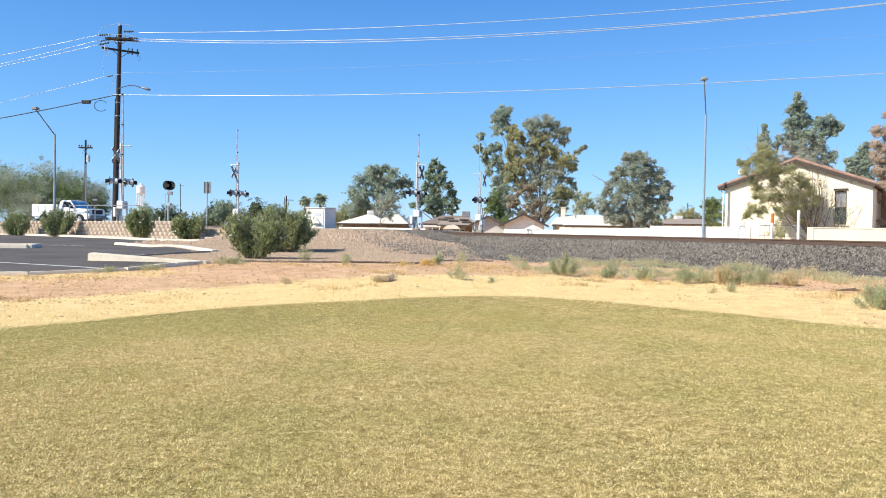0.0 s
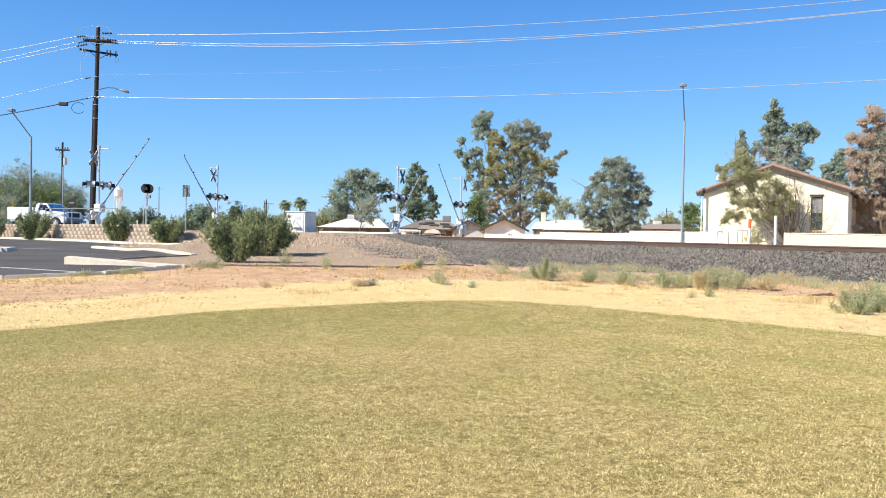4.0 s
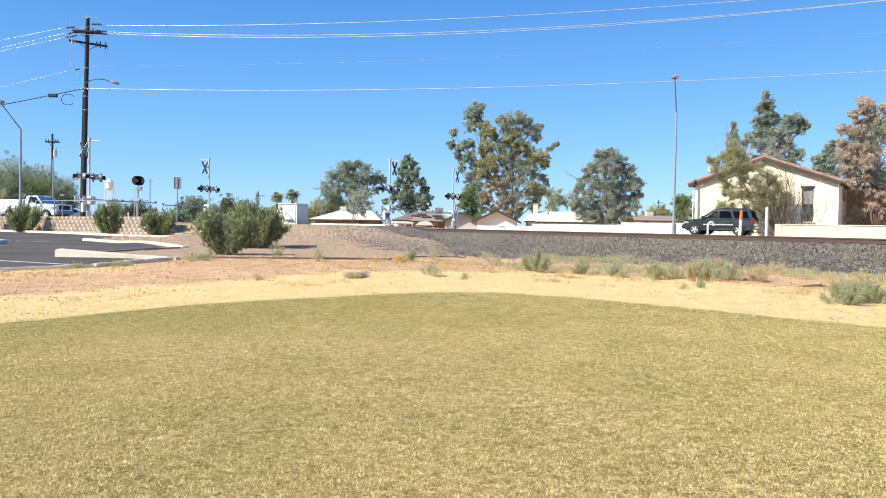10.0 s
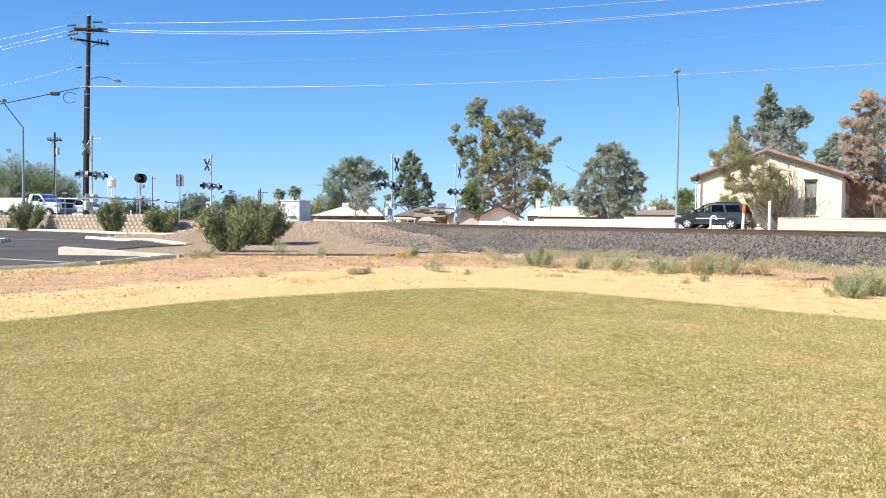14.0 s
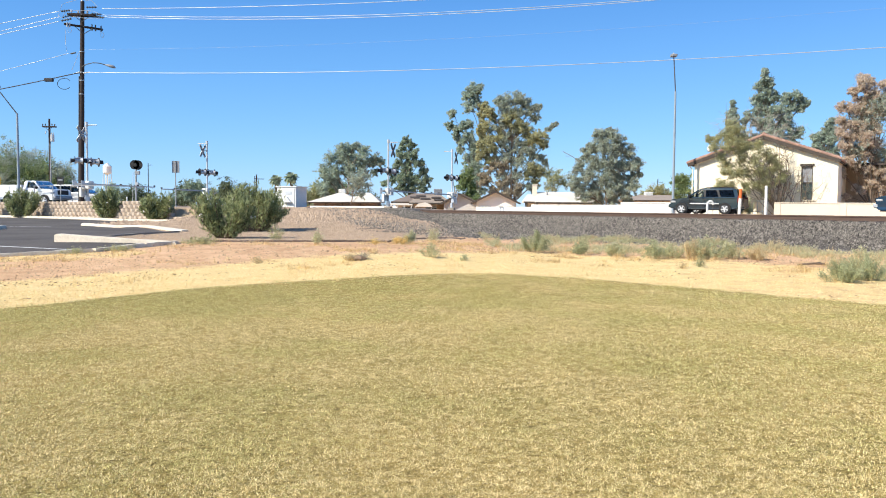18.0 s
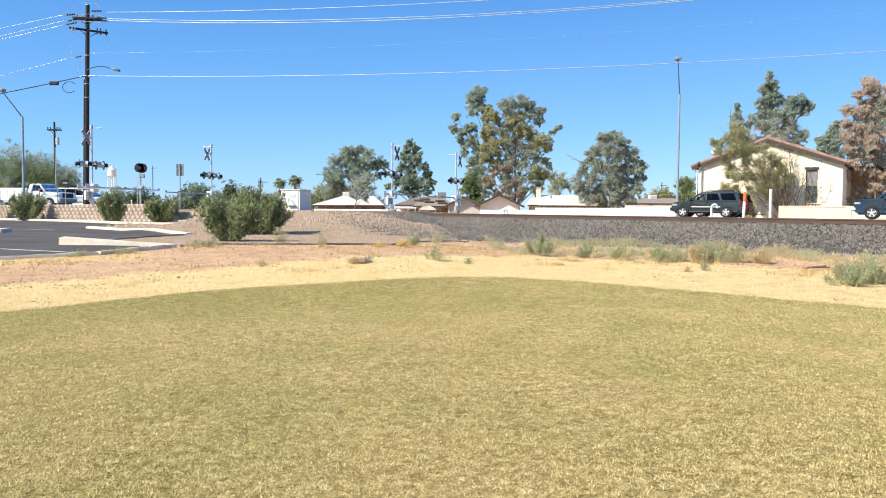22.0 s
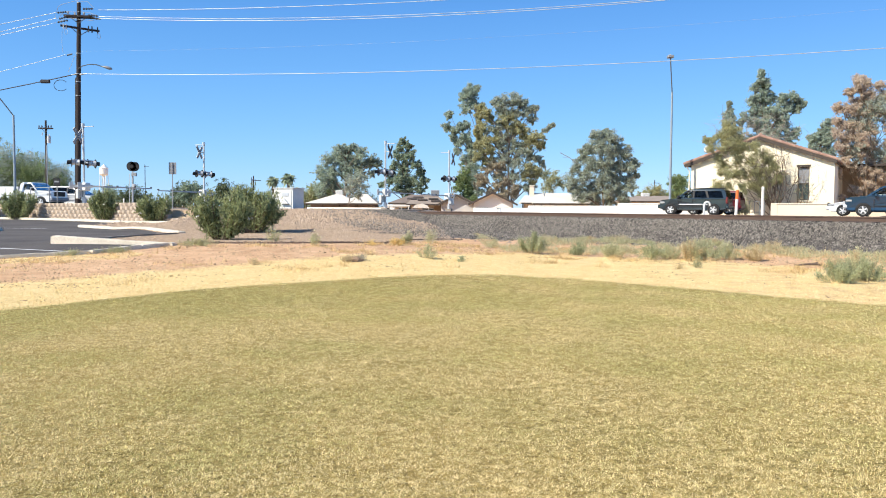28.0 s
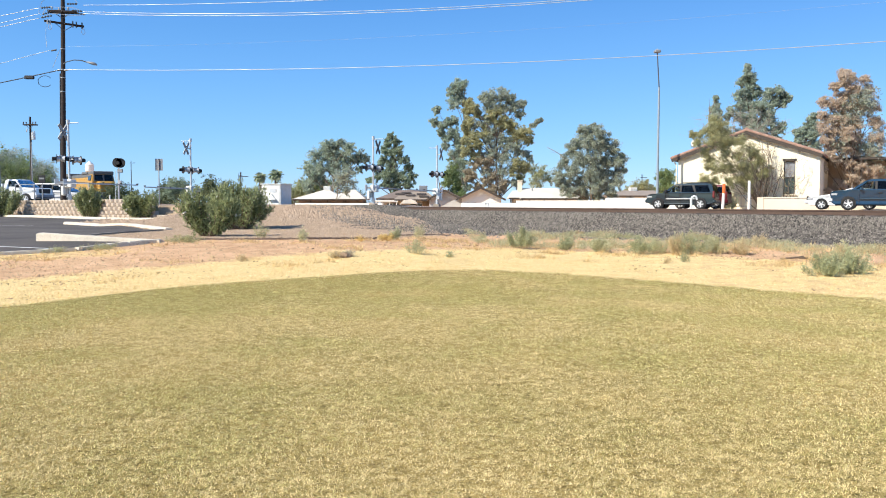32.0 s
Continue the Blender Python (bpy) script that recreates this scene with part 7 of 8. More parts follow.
    part("orange_top", rod(rod(B(), (0, 0, 0.95), (0, 0, 1.4), 0.08), (0, 0, 1.4), (0, 0, 1.45), 0.08, 0.05), ORANGE, g, "bright orange sleeve")
    g = thing("vent_pipe", "white bent vent pipe beside the track", "pipe", pose(13.4, 40.0, 1.12))
    part("pipe", tube(B(), [Vector((0, 0, -0.1)), Vector((0, 0, 0.62)), Vector((0.05, 0, 0.74)), Vector((0.15, 0, 0.78)), Vector((0.25, 0, 0.74)), Vector((0.3, 0, 0.6))], 0.055, 10), WHITE_PAINT, g)
    g = thing("steel_stake", "thin rusty stake beside the track", "post", pose(13.75, 40.2, 1.12))
    part("rod", rod(B(), (0, 0, -0.1), (0, 0, 0.95), 0.012, seg=5), RAIL_STEEL, g)
    # distance
    g = thing("water_tower", "white water tower with a conical roof in the distance", "water tower", pose(-165.5, 400, 0.5))
    part("tank", rod(rod(B(), (0, 0, 16.4), (0, 0, 19.4), 2.05, 2.05, 20), (0, 0, 15.4), (0, 0, 16.4), 0.7, 2.05, 20), WHITE_PAINT, g)
    part("roof", rod(B(), (0, 0, 19.4), (0, 0, 21.4), 2.2, 0.15, 20), WHITE_PAINT, g)
    for k in range(4):
        a = math.tau * (k + 0.5) / 4
        part("leg", rod(B(), (2.9 * math.cos(a), 2.9 * math.sin(a), 0), (1.9 * math.cos(a), 1.9 * math.sin(a), 16.4), 0.16), WHITE_PAINT, g)
    part("riser", rod(B(), (0, 0, 0), (0, 0, 15.5), 0.25), WHITE_PAINT, g)
    for x, y, h in ((-63.5, 175, 9.5), (-36.0, 150, 4.4), (-41.5, 180, 7.0), (35.4, 130, 5.2), (-21.0, 92, 4.0)):
        g = thing("utility_pole", "distant thin utility pole", "utility pole", pose(x, y, 1.0), "distant poles")
        part("post", rod(B(), (0, 0, 0), (0, 0, h), 0.09, 0.07, 6), WOOD_POLE, g)
        part("crossarm", box(B(), (0.3, 0, h - 0.5), (1.1, 0.06, 0.07)), WOOD_POLE, g)


build_house()
build_far_houses()
build_small()


# ---- grass, weeds, stones ----
def in_view(rng, n, y0, y1, power, half=0.66):
    """Random places in the wedge of ground ahead, thinning with distance."""
    y = (y0 ** power + (y1 ** power - y0 ** power) * rng.uniform(0, 1, n)) ** (1 / power)
    return rng.uniform(-half, half, n) * y, y


def blades(rng, x, y, length, width, up, lift=0.0):
    n = len(x)
    z = land(x, y) + lift
    p = np.stack([x, y, z], -1)
    a = rng.normal(size=(n, 3)) * np.array([1, 1, 0.5])
    a[:, 2] = np.abs(a[:, 2]) + up
    a /= np.linalg.norm(a, axis=1, keepdims=True)
    b = np.cross(a, np.array([0, 0, 1.0]))
    b /= np.linalg.norm(b, axis=1, keepdims=True) + 1e-6
    L = (length * rng.uniform(0.5, 1.4, n))[:, None]
    w = (width * rng.uniform(0.6, 1.4, n))[:, None]
    return np.stack([p - b * w, p + b * w, p + a * L], 1)


GRASS = mat("dormant_grass", (1.0, 0.845, 0.455), 0.65, dark=(0.42, 0.295, 0.095), scale=12.0, fine=44.0, bump=0, island=0.95, mix=0.6, spec=0.2, transmit=0.2, leafy=True)
GRASS_GREEN = mat("green_grass", (0.84, 0.735, 0.32), 0.65, dark=(0.26, 0.23, 0.065), scale=12.0, fine=44.0, bump=0, island=0.95, mix=0.6, spec=0.2, transmit=0.2, leafy=True)
STRAW = mat("straw", (1.0, 0.85, 0.48), 0.65, dark=(0.66, 0.45, 0.18), scale=5.0, fine=22.0, bump=0, island=0.6, mix=1.1, spec=0.2, transmit=0.2, leafy=True)
STONE = mat("ballast_stone", (0.29, 0.26, 0.225), 0.9, dark=(0.022, 0.02, 0.018), scale=0.3, fine=14, bump=0, island=1.0, mix=0.2, leafy=True)
PEBBLE = mat("tan_gravel", (0.475, 0.362, 0.265), 0.95, dark=(0.3, 0.22, 0.155), scale=2.0, fine=14, bump=0, island=0.9, leafy=True)
LITTER = mat("leaf_litter", (0.42, 0.27, 0.15), 0.9, dark=(0.17, 0.105, 0.06), scale=3.0, fine=20, bump=0, island=0.8, leafy=True)
DEAD_GRASS = mat("dead_grass", (0.92, 0.72, 0.38), 0.7, dark=(0.45, 0.29, 0.13), scale=1.2, fine=14.0, bump=0, island=0.8, mix=0.5, spec=0.2, transmit=0.25, leafy=True)
CLOD = mat("earth_clods", (0.62, 0.45, 0.27), 0.95, dark=(0.32, 0.2, 0.11), scale=2.0, fine=14, bump=0, island=0.9, leafy=True)


def stones(name, rng, x, y, size, material, label):
    """Small four-sided stones, joined."""
    n = len(x)
    c = np.stack([x, y, land(x, y) + 0.2 * size], -1)
    ang = rng.uniform(0, math.tau, n)
    r = size * rng.uniform(0.5, 1.3, n)
    base = []
    for k in range(3):
        q = ang + k * math.tau / 3 + rng.normal(0, 0.3, n)
        base.append(c + np.stack([np.cos(q) * r, np.sin(q) * r, -0.25 * r], -1))
    top = c + np.stack([rng.normal(0, 0.3, n) * r, rng.normal(0, 0.3, n) * r, r * rng.uniform(0.6, 1.3, n)], -1)
    v = np.stack(base + [top], 1).reshape(-1, 3)
    i = np.arange(n)[:, None] * 4
    f = np.concatenate([i + np.array([[0, 1, 3]]), i + np.array([[1, 2, 3]]), i + np.array([[2, 0, 3]])], 0)
    me = bpy.data.meshes.new(name)
    me.vertices.add(len(v))
    me.vertices.foreach_set("co", v.astype(np.float32).ravel())
    me.loops.add(f.size)
    me.loops.foreach_set("vertex_index", f.astype(np.int32).ravel())
    me.polygons.add(len(f))
    me.polygons.foreach_set("loop_start", np.arange(0, f.size, 3, dtype=np.int32))
    me.update(calc_edges=True)
    me.materials.append(material)
    return tagged(new(name, me), label, kind="stuff")


def build_cover():
    rng = np.random.default_rng(44)
    # mown turf in small tufts
    cx, cy = in_view(rng, 235000, 3.4, 17.4, 1.12)
    ox, oy = rng.uniform(-9, 9, 16000), rng.uniform(-5, 9, 16000)
    far = (oy < 3.4) | (np.abs(ox) > 0.66 * oy)
    cx, cy = np.concatenate([cx, ox[far]]), np.concatenate([cy, oy[far]])
    rim = np.array([noise.fractal(Vector((u * 2.6, v * 2.6, 6.1)), 1.0, 2.0, 3) for u, v in zip(cx, cy)])
    keep = lawn_edge(cx, cy) + rng.normal(0, 0.012, len(cx)) + 0.028 * rim < 1.0
    cx, cy = cx[keep], cy[keep]
    # tufts with thin places between them
    tuft = np.array([0.8 * noise.noise(Vector((u * 24, v * 12, 8.1))) + 0.75 * noise.noise(Vector((u * 50, v * 25, 2.2))) for u, v in zip(cx, cy)])
    thick = tuft + rng.normal(0, 0.1, len(cx)) > -0.16
    cx, cy, tuft = cx[thick], cy[thick], tuft[thick]
    wear = np.array([noise.fractal(Vector((u * 0.8, v * 0.8, 3.3)), 1.0, 2.0, 3) for u, v in zip(cx, cy)])
    spot = np.exp(-((cx - 0.15) / 1.1) ** 2 - ((cy - 14.2) / 0.45) ** 2)
    parched = np.exp(-((cx + 0.8) / 1.5) ** 2 - ((cy - 9.7 - 0.5 * wear) / 0.55) ** 2) + 0.8 * np.exp(-((cx + 3.2) / 1.1) ** 2 - ((cy - 8.9 - 0.5 * wear) / 0.5) ** 2)
    lush = 0.8 * wear - 1.3 * parched + 0.98 * step(0.66, 0.9, lawn_edge(cx, cy)) * step(2, -5, cx) + 0.16 * step(8, 15, cy) + 0.14 * step(0.5, 5, cx) + 1.1 * spot + rng.normal(0, 0.3, len(cx))
    k = np.repeat(np.arange(len(cx)), 8)
    far = 0.5 + np.maximum(np.hypot(cx[k], cy[k]), 4) / 12
    x, y = cx[k] + rng.normal(0, 0.022, len(k)) * far, cy[k] + rng.normal(0, 0.022, len(k)) * far
    green = (lush[k] + rng.normal(0, 0.2, len(k))) > 0.24
    for nm, m, mt, lb in (("dry_grass", ~green, GRASS, "short dormant straw-coloured lawn grass"), ("green_grass", green, GRASS_GREEN, "short green lawn grass among dry blades")):
        ob = quads(nm, blades(rng, x[m], y[m], 0.0175 * far[m] ** 0.35 * (0.76 + np.clip(0.85 * tuft[k][m], -0.1, 0.6)), 0.0029 * far[m] ** 0.9, 0.13 / far[m] ** 1.2), mt, per=3)
        tagged(ob, lb, kind="stuff")
    # straw on the verge
    x, y = in_view(rng, 150000, 11, 24, 1.4, 0.62)
    e = lawn_edge(x, y)
    ragged = np.array([noise.fractal(Vector((u * 1.1, v * 1.1, 7.7)), 1.0, 2.0, 3) for u, v in zip(x, y)])
    verge = straw_edge(x, y) + 0.07 * ragged + 0.02 * rng.normal(size=len(x)) < 1.0
    verge &= (ragged > -0.3) | (straw_edge(x, y) < 0.85)
    keep = (e > 0.99) & (verge | (kerb_side(x, y) + 0.8 * ragged > 0.8)) & (off_rail(x, y) > 3) & ~inside(x, y, LOT)
    keep &= rng.uniform(0, 1, len(x)) > 0.45 * step(0.5, 7, x) * (ragged < 0.25)
    x, y = x[keep], y[keep]
    tagged(quads("straw", blades(rng, x, y, np.full(len(x), 0.038), np.full(len(x), 0.0055), 0.2), STRAW, per=3), "bleached flattened straw on the verge", kind="stuff")
    # ballast
    t, a = rng.uniform(-26, 24, 250000), 0.75 + 11.5 * rng.uniform(0, 1, 250000) ** 2.2
    px, py = 6.2 + TRACK.x * t + ACROSS.x * a, 40.7 + TRACK.y * t + ACROSS.y * a
    keep = a + rng.normal(0, 0.4, len(a)) < ballast_toe(px)
    px, py = px[keep], py[keep]
    stones("ballast", rng, px, py, 0.026 + 0.03 * rng.uniform(0, 1, len(px)) ** 2, STONE, "grey crushed-stone railway ballast")
    # gravel bed and bank
    x, y = rng.uniform(-17, 3, 150000), 22 + 30 * rng.uniform(0, 1, 150000) ** 1.3
    keep = ~inside(x, y, LOT) & (off_rail(x, y) > 3.0) & (y > gravel_edge(x)) & ((y < wall_line(x)) | (x > -12.8)) & (x < 1.2 - (y - 24) * 0.1)
    x, y = x[keep], y[keep]
    # fine on the bed, lumpy on the bank
    lump = rng.uniform(0, 1, len(x)) ** 7 * step(31, 38, y)
    stones("gravel", rng, x, y, 0.016 + 0.0004 * y + 0.07 * lump, PEBBLE, "tan landscaping gravel with lumps on the bank")
    # clods and litter on bare earth
    x, y = in_view(rng, 20000, 15, 27, 1.5, 0.62)
    keep = (straw_edge(x, y) > 0.97) & (off_rail(x, y) > 3) & ~inside(x, y, LOT)
    stones("clods", rng, x[keep], y[keep], 0.010 + 0.03 * rng.uniform(0, 1, keep.sum()) ** 6, CLOD, "small clods and stones on bare earth")


def build_litter():
    """Dry leaf litter, twigs and dead tufts on the verge and the bare earth."""
    rng = np.random.default_rng(58)
    x, y = in_view(rng, 20000, 12.5, 27, 1.3, 0.62)
    drift = np.array([noise.fractal(Vector((u * 0.55, v * 1.3, 4.4)), 1.0, 2.0, 3) for u, v in zip(x, y)])
    keep = (lawn_edge(x, y) > 1.01) & (off_rail(x, y) > 3.2) & ~inside(x, y, LOT) & (drift + rng.normal(0, 0.22, len(x)) > np.where(straw_edge(x, y) < 0.9, 0.6, 0.22))
    x, y = x[keep], y[keep]
    n = len(x)
    a = rng.uniform(0, math.tau, n)
    d = np.stack([np.cos(a), np.sin(a), rng.normal(0, 0.25, n)], -1) * rng.uniform(0.008, 0.036, n)[:, None]
    q = np.stack([-np.sin(a), np.cos(a), rng.uniform(0.2, 1.2, n)], -1) * rng.uniform(0.004, 0.012, n)[:, None]
    p = np.stack([x, y, land(x, y) + 0.014], -1)
    tagged(quads("leaf_litter", np.stack([p - d, p + q, p + d, p - q], 1), LITTER), "brown leaf litter and twigs on dry ground", kind="stuff")
    # dead tufts between the straw and the gravel, and along the flush kerb
    x, y = in_view(rng, 15000, 13.5, 27, 1.2, 0.62)
    drift = np.array([noise.fractal(Vector((u * 0.9, v * 0.9, 9.4)), 1.0, 2.0, 3) for u, v in zip(x, y)])
    e, s = straw_edge(x, y), off_rail(x, y)
    belt = step(0.86, 0.98, e) * step(-2.6, 0.2, x) * step(1.9, 1.1, e)
    near = (drift + rng.normal(0, 0.15, len(x)) + 0.42 * belt + 0.75 * kerb_side(x, y) > 0.52) & (e > 0.84)
    keep = near & (lawn_edge(x, y) > 1.02) & (s > 3.0) & (s > ballast_toe(x) - 2.2) & ~inside(x, y, LOT) & (y < gravel_edge(x) + 0.3)
    x, y = x[keep], y[keep]
    k = np.repeat(np.arange(len(x)), 14)
    tall = (0.05 + 0.16 * rng.uniform(0, 1, len(x)) ** 2)[k] * np.where(kerb_side(x, y)[k] > 0.3, 0.6, 1.0)
    co = blades(rng, x[k] + rng.normal(0, 0.045, len(k)), y[k] + rng.normal(0, 0.045, len(k)), tall, np.full(len(k), 0.005), 0.75)
    tagged(quads("dead_tufts", co, DEAD_GRASS, per=3), "dead straw-brown tufts of grass on bare earth", kind="stuff")


def build_low_weeds():
    """The sage and straw belt below the ballast, too thick to count."""
    rng = np.random.default_rng(71)
    cx, cy = rng.uniform(1.6, 18, 9000), rng.uniform(15.5, 33, 9000)
    lush = np.array([noise.noise(Vector((u * 0.5, v * 0.5, 1.0))) + 0.6 * noise.noise(Vector((u * 1.7, v * 1.7, 5.0))) for u, v in zip(cx, cy)])
    band = (off_rail(cx, cy) - ballast_toe(cx) + 0.9) / 1.6
    keep = (lush + rng.normal(0, 0.12, len(cx)) > 0.08) & (band > 0) & (straw_edge(cx, cy) > 1.0 + 0.12 * lush) & (cx < 0.66 * cy) & ((np.abs(cx - 9.2) > 0.8) | (lush > 0.55))
    cx, cy, lush = cx[keep], cy[keep], lush[keep]
    dry = rng.uniform(0, 1, len(cx)) + 0.8 * np.array([noise.noise(Vector((u * 0.9, v * 0.9, 12.0))) for u, v in zip(cx, cy)]) > 0.72
    for nm, sel, mt, lb in (("sage_weeds", ~dry, LEAF_WEED, "low grey-green weeds below the ballast"), ("dry_weeds", dry, LEAF_STRAW, "dry straw-coloured weeds below the ballast")):
        k = np.repeat(np.nonzero(sel)[0], 40)
        tall = (0.12 + 0.34 * np.clip(lush, 0, 1))[k] * rng.uniform(0.5, 1.2, len(k))
        x, y = cx[k] + rng.normal(0, 0.10, len(k)), cy[k] + rng.normal(0, 0.10, len(k))
        co = blades(rng, x, y, tall * 0.45, np.full(len(k), 0.006), 0.9)
        co[:, :, 2] += (tall * rng.uniform(0, 0.6, len(k)))[:, None]
        tagged(quads(nm, co, mt, per=3), lb, kind="stuff")


def weed(label, x, y, r, h, material, n, seed, size=0.09):
    rng = np.random.default_rng(seed)
    g = thing("weed", label, "weed", pose(x, y, height(x, y)), "weeds on the verge")
    bm = B()
    co = []
    for k in range(max(8, int(r * 40))):
        a, q = rng.uniform(0, math.tau), r * rng.uniform(0.1, 1.0)
        tip = Vector((q * math.cos(a), q * math.sin(a), h * rng.uniform(0.5, 1.05) * (1.1 - 0.5 * q / r)))
        foot = Vector((tip.x * 0.4, tip.y * 0.4, -0.02))
        rod(bm, foot, tip, 0.006, 0.002, 3, False)
        m = n // max(8, int(r * 40))
        t = rng.uniform(0.25, 1.0, m)[:, None]
        p = np.array(foot) + (np.array(tip) - np.array(foot)) * t + rng.normal(0, 0.035, (m, 3))
        d = rng.normal(size=(m, 3)) * 0.8 + np.array([0, 0, 0.8])
        d /= np.linalg.norm(d, axis=1, keepdims=True)
        s = np.cross(d, rng.normal(size=(m, 3)))
        s /= np.linalg.norm(s, axis=1, keepdims=True)
        L = size * rng.uniform(0.5, 1.3, m)[:, None]
        co.append(np.stack([p, p + d * L * 0.5 + s * L * 0.12, p + d * L, p + d * L * 0.5 - s * L * 0.12], 1))
    part("stalk", bm, LEAF_STRAW, g)
    quads("foliage", np.concatenate(co), material, g)
    return g


def build_weeds():
    rng = random.Random(9)
    sage, dry = "grey-green desert weed on dry ground", "dry straw-coloured weed on the verge"
    weed("large grey-green weed at the edge of the straw", 8.25, 16.25, 0.52, 0.50, LEAF_SAGE, 5200, 1, 0.055)
    weed("large grey-green weed at the edge of the straw", 8.95, 16.5, 0.45, 0.46, LEAF_SAGE, 4200, 2, 0.055)
    weed("tall pale dry weed behind a green one", 9.25, 17.3, 0.5, 0.68, LEAF_WEED, 3200, 16, 0.06)
    weed("pale dry weed behind a green one", 8.6, 17.1, 0.36, 0.5, LEAF_STRAW, 1500, 17, 0.06)
    weed("grey-green weed on the edge of the gravel", -0.87, 24.3, 0.22, 0.44, LEAF_SAGE, 900, 3, 0.06)
    weed("thin pale weed on the edge of the gravel", -0.2, 26.0, 0.26, 0.5, LEAF_WEED, 700, 4, 0.06)
    weed("golden dry tuft on the edge of the gravel", -1.16, 23.5, 0.28, 0.22, LEAF_GOLDEN, 1100, 18, 0.06)
    weed("small golden dry tuft on the edge of the gravel", -1.86, 22.6, 0.15, 0.16, LEAF_GOLDEN, 400, 19, 0.05)
    weed("grey-green weed below the ballast", 2.75, 23.1, 0.55, 0.66, LEAF_SAGE, 4200, 5, 0.06)
    weed("small grey weed below the ballast", 1.91, 26.6, 0.2, 0.3, LEAF_WEED, 500, 20, 0.06)
    weed("loose mixed weed on the straw", -0.21, 19.6, 0.3, 0.36, LEAF_WEED, 900, 21, 0.055)
    weed("small dark weed on the straw", 0.61, 19.2, 0.13, 0.13, LEAF_SAGE, 260, 14, 0.05)
    weed("pale weed on the gravel", -3.35, 22.0, 0.18, 0.36, LEAF_WEED, 600, 6, 0.06)
    weed("thin pale weed beside the oleander", -4.7, 23.0, 0.24, 0.55, LEAF_WEED, 700, 7, 0.06)
    weed("small dark weed on bare earth", -4.0, 17.6, 0.12, 0.14, LEAF_STRAW, 220, 8, 0.05)
    for k, (x, y, r, h, m) in enumerate(((7.22, 21.2, 0.45, 0.56, LEAF_SAGE), (7.94, 21.7, 0.36, 0.46, LEAF_WEED), (7.05, 22.0, 0.33, 0.52, LEAF_WEED), (5.78, 21.4, 0.4, 0.42, LEAF_SAGE), (6.38, 21.9, 0.3, 0.38, LEAF_WEED),
                                         (4.9, 22.1, 0.34, 0.34, LEAF_WEED), (4.1, 22.9, 0.3, 0.36, LEAF_SAGE), (8.56, 21.3, 0.28, 0.3, LEAF_STRAW), (6.75, 21.3, 0.3, 0.5, LEAF_STRAW), (9.9, 18.9, 0.4, 0.4, LEAF_STRAW))):
        weed("grey-green desert weed below the ballast" if m is not LEAF_STRAW else "dry straw-coloured weed below the ballast", x, y, 1.2 * r, 1.15 * h, m, 2300, 30 + k, 0.06)
    weed("small brown weed on the straw", 5.69, 18.6, 0.13, 0.2, LEAF_STRAW, 300, 22, 0.05)
    weed("small grey-green weed on the straw", 6.2, 18.9, 0.16, 0.3, LEAF_SAGE, 450, 23, 0.05)
    weed("low olive weed at the kerb", -7.95, 19.7, 0.5, 0.1, LEAF_OLIVE, 900, 10, 0.06)
    weed("low olive weed at the kerb", -8.7, 19.1, 0.45, 0.08, LEAF_OLIVE, 700, 11, 0.06)
    weed("low olive weed beside the planter kerb", -6.45, 21.6, 0.6, 0.18, LEAF_OLIVE, 1900, 12, 0.055)
    weed("tall grey weeds overgrowing a wire gate", 21.5, 56.0, 0.9, 1.5, LEAF_WEED, 3000, 15, 0.12)
    for k in range(34):
        t = rng.uniform(-9, 14)
        a = rng.uniform(3.4, 5.6)
        px, py = 6.2 + TRACK.x * t + ACROSS.x * a, 40.7 + TRACK.y * t + ACROSS.y * a
        if py > 33:
            continue
        weed(sage if k % 3 else dry, px, py, rng.uniform(0.2, 0.42), rng.uniform(0.18, 0.4), LEAF_WEED if k % 3 else LEAF_STRAW, 900, 100 + k, 0.06)
    # heaps of earth and a strewn stick
    bm = B()
    bmesh.ops.create_icosphere(bm, subdivisions=4, radius=1)
    for v in bm.verts:
        v.co *= 1 + 0.12 * noise.fractal(v.co * 2.2, 1.0, 2.0, 4)
        v.co = Vector((v.co.x * 0.25, v.co.y * 0.22, v.co.z * 0.10))
    g = thing("earth_mound", "low brown mound of earth on the straw", "earth mound", pose(-1.95, 18.6, height(-1.95, 18.6)))
    part("soil", bm, EARTH, g)
    weed("dry brown weed beside a mound of earth", -2.0, 18.35, 0.26, 0.12, LEAF_STRAW, 700, 24, 0.05)
    weed("dry brown weed on a mound of earth", -1.8, 18.7, 0.2, 0.16, LEAF_TAN, 500, 25, 0.05)
    g = thing("stick", "dark dead stick lying below the ballast", "stick", pose(9.3, 19.7, height(9.3, 19.7) + 0.03, 0, 0, 8))
    part("wood", tube(tube(B(), [Vector((-0.45, 0, 0)), Vector((0, 0.04, 0.03)), Vector((0.5, 0, 0))], 0.025), [Vector((0, 0.04, 0.03)), Vector((0.3, 0.2, 0.05))], 0.014), BARK, g)


build_cover()
build_litter()
build_low_weeds()
build_weeds()


# ---- what moves ----
def lane_at(along, off):
    """A place on the road beside the railway: metres towards the near end, and metres beyond the first lane."""
    return pose(17.6 + 0.857 * along + 0.515 * off, 52.5 - 0.515 * along + 0.857 * off, 1.16, 0, 0, 180 - 31.0)


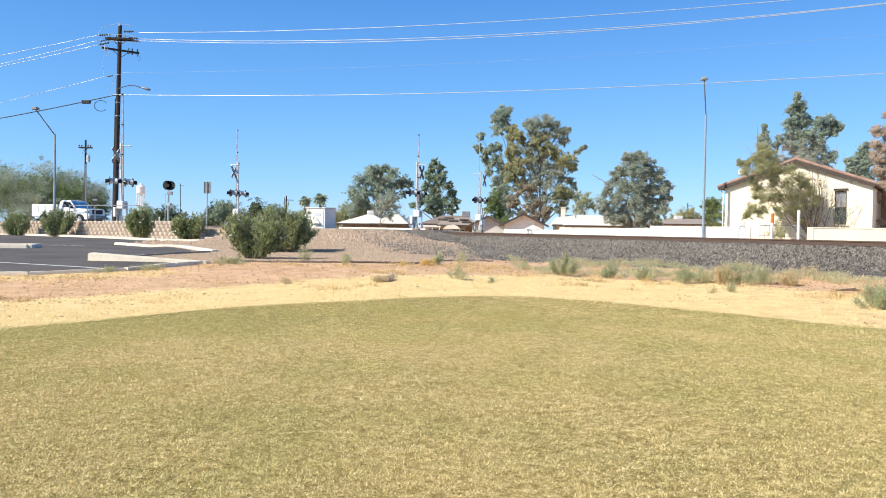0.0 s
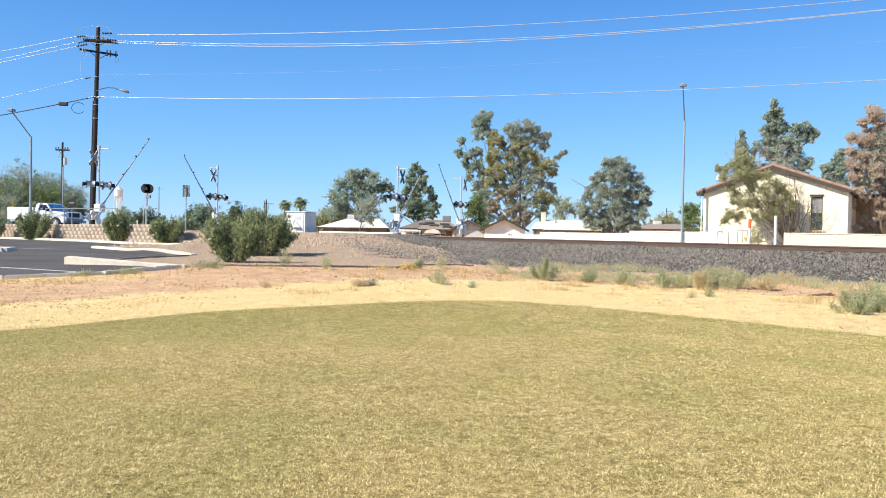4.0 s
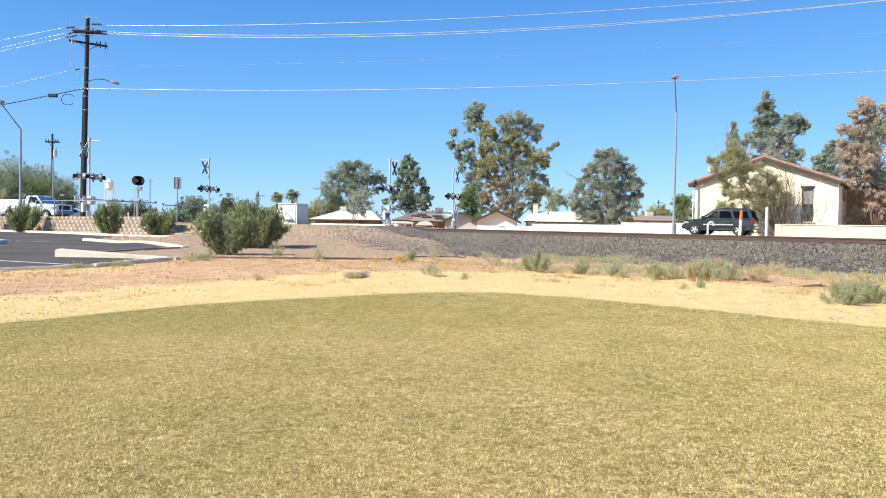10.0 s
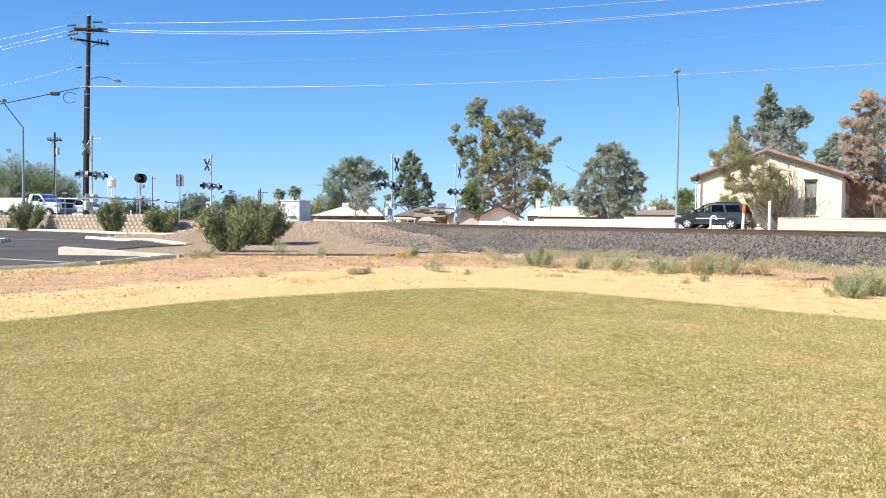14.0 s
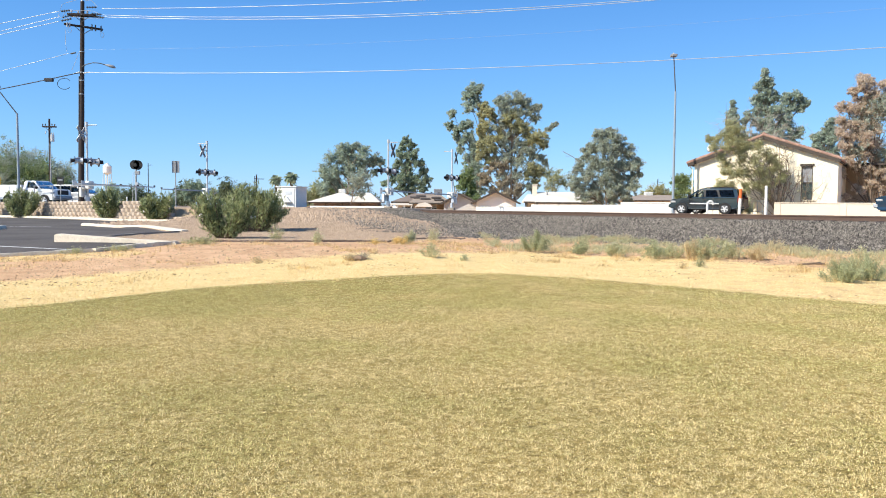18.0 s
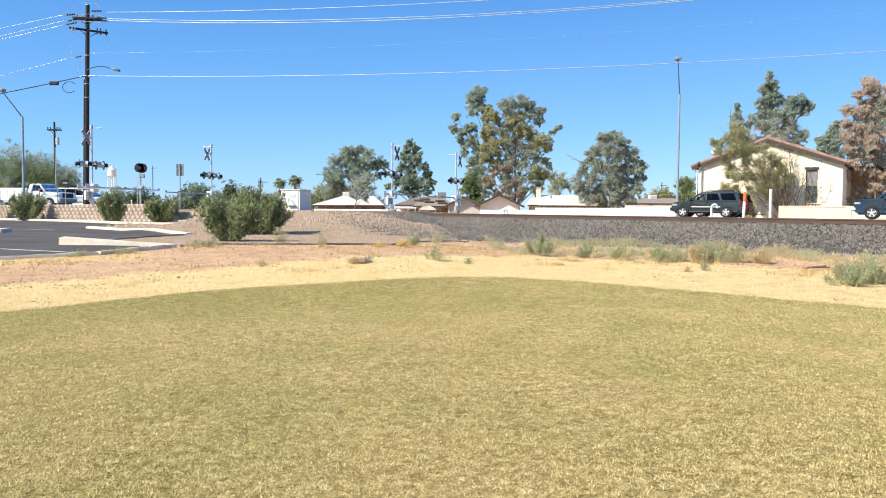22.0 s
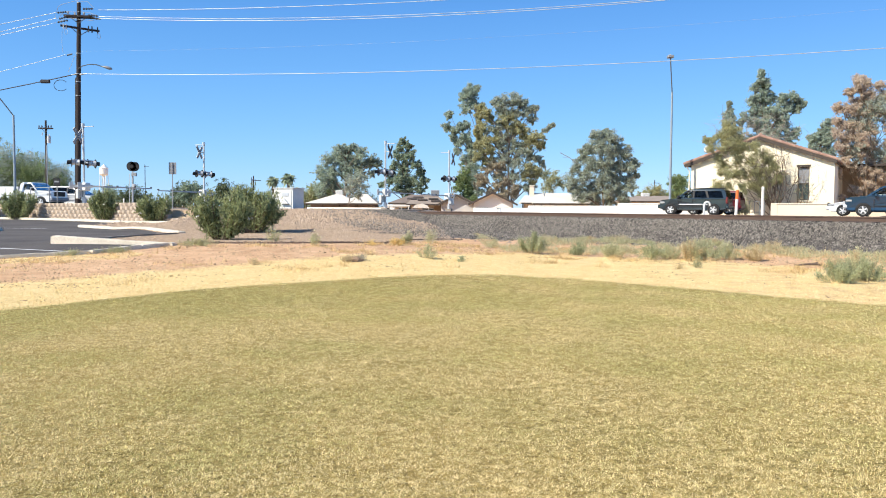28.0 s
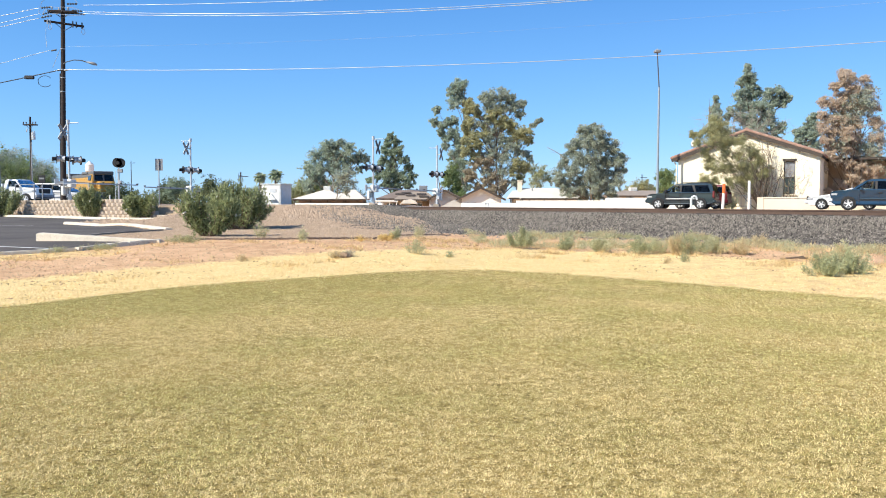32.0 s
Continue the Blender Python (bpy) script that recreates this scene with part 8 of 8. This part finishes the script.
def roll_wheels(car, rows):
    """Turn a car's wheels by the metres that it has gone at each time."""
    for ob in car.children:
        if not ob.name.startswith("wheel") or ob.data:
            continue
        p, r = ob.location.copy(), ob.location.z
        turns = [(rows[0][0], 0.0)]
        for (t0, s0), (t1, s1) in zip(rows, rows[1:]):
            n = max(1, math.ceil(math.degrees(abs(s1 - s0) / r) / 70))
            turns += [(t0 + (t1 - t0) * q / n, math.degrees((s0 + (s1 - s0) * q / n - rows[0][1]) / r)) for q in range(1, n + 1)]
        walk(ob, [(t, pose(p.x, p.y, p.z, 0, a % 360)) for t, a in turns])


def motions():
    # arms fall from upright to level: seconds, degrees above level
    near = [(0, 90), (1.0, 89), (1.5, 84), (2.0, 77), (2.5, 69), (3.0, 61), (3.5, 52), (5.5, 27), (6.0, 22), (6.5, 16), (7.0, 11), (7.5, 6), (8.0, 2.5), (8.5, 0.5), (9.0, 0), (32, 0)]
    far = [(0, 90), (1.0, 89), (1.5, 82), (2.0, 74), (2.5, 66), (3.0, 57), (3.5, 48), (5.5, 26), (6.0, 22), (6.5, 18), (7.0, 14), (7.5, 10), (8.0, 7), (8.5, 4), (9.0, 1), (9.5, 0), (32, 0)]
    early = [(0, 90), (1.0, 88), (1.5, 84), (2.0, 75), (2.5, 66), (3.0, 56), (3.5, 46), (5.5, 15), (6.0, 10.7), (7.0, 4), (7.5, 1), (8.0, 0), (32, 0)]
    for arm, rows in ((ARM_A, near), (ARM_B, far), (ARM_C, early), (ARM_D, early)):
        walk(arm, [(t, pose(0, -0.12, 1.25, 0, -a)) for t, a in rows])
    drive = [(0, 38.0), (3.5, 20.0), (5.5, 10.96), (5.8, 9.75), (6.1, 8.74), (6.4, 7.82), (6.7, 6.92), (7.0, 6.11), (7.3, 5.38), (7.6, 4.6), (7.9, 3.8), (8.2, 3.12), (8.5, 2.6), (8.8, 2.05), (9.1, 1.5), (9.5, 1.02), (10, 0.6),
             (11, 0.15), (13, 0.0), (18, -0.17), (22, -0.35), (24, -0.62), (28, -0.66), (32, -0.66)]
    red_rows = [(0, 44), (3.5, 26), (6.0, 14.2), (7.0, 9.66), (7.4, 8.04), (7.8, 6.67), (8.2, 5.46), (8.6, 4.41), (9.0, 3.7), (9.5, 3.02), (10, 2.6), (11, 2.32), (13, 2.24), (20, 2.22), (32, 2.22)]
    blue_rows = [(0, 75), (12, 32), (16.5, 13.2), (17.5, 10.0), (18.0, 9.11), (18.5, 8.6), (19, 8.29), (20, 7.88), (21, 7.78), (32, 7.77)]
    sedan_rows = [(0, 80), (20, 27), (25.0, 11.5), (26.0, 9.1), (27, 7.5), (27.5, 7.0), (28, 6.78), (30, 6.5), (32, 6.41)]
    van_rows = [(0, -75), (6, -45.5), (8.5, -33.4), (10.5, -27.3), (11, -26.4), (12, -25.98), (13, -25.93), (32, -25.93)]
    walk(suv, [(t, lane_at(1.05 * a + 0.12, 0)) for t, a in drive])
    walk(red_car, [(t, lane_at(1.05 * a - 2.4, 3.2)) for t, a in red_rows])
    walk(blue_truck, [(t, lane_at(1.05 * a + 2.8, 0)) for t, a in blue_rows])
    walk(white_sedan, [(t, lane_at(1.05 * a + 2.28, 3.2)) for t, a in sedan_rows])
    walk(white_van, [(t, pose(1.058 * x - 1.4, 64.0 - 0.12 * (x + 25.93), 1.34, 0, 0, -8)) for t, x in van_rows])
    for car, rows, k in ((suv, drive, -1.05), (red_car, red_rows, -1.05), (blue_truck, blue_rows, -1.05), (white_sedan, sedan_rows, -1.05), (white_van, van_rows, 1.065)):
        roll_wheels(car, [(t, k * s) for t, s in rows])
    heading = math.degrees(math.atan2(TRACK.y, TRACK.x))

    def rolling(along):
        p = rail_at(along, -0.75, RAIL_Z)
        return pose(p.x, p.y, p.z, 0, 0, heading)
    walk(loco, [(t, rolling(-83.2 - 15.3 * (32 - t))) for t in (0, 8, 16, 24, 30, 31, 32)])


motions()
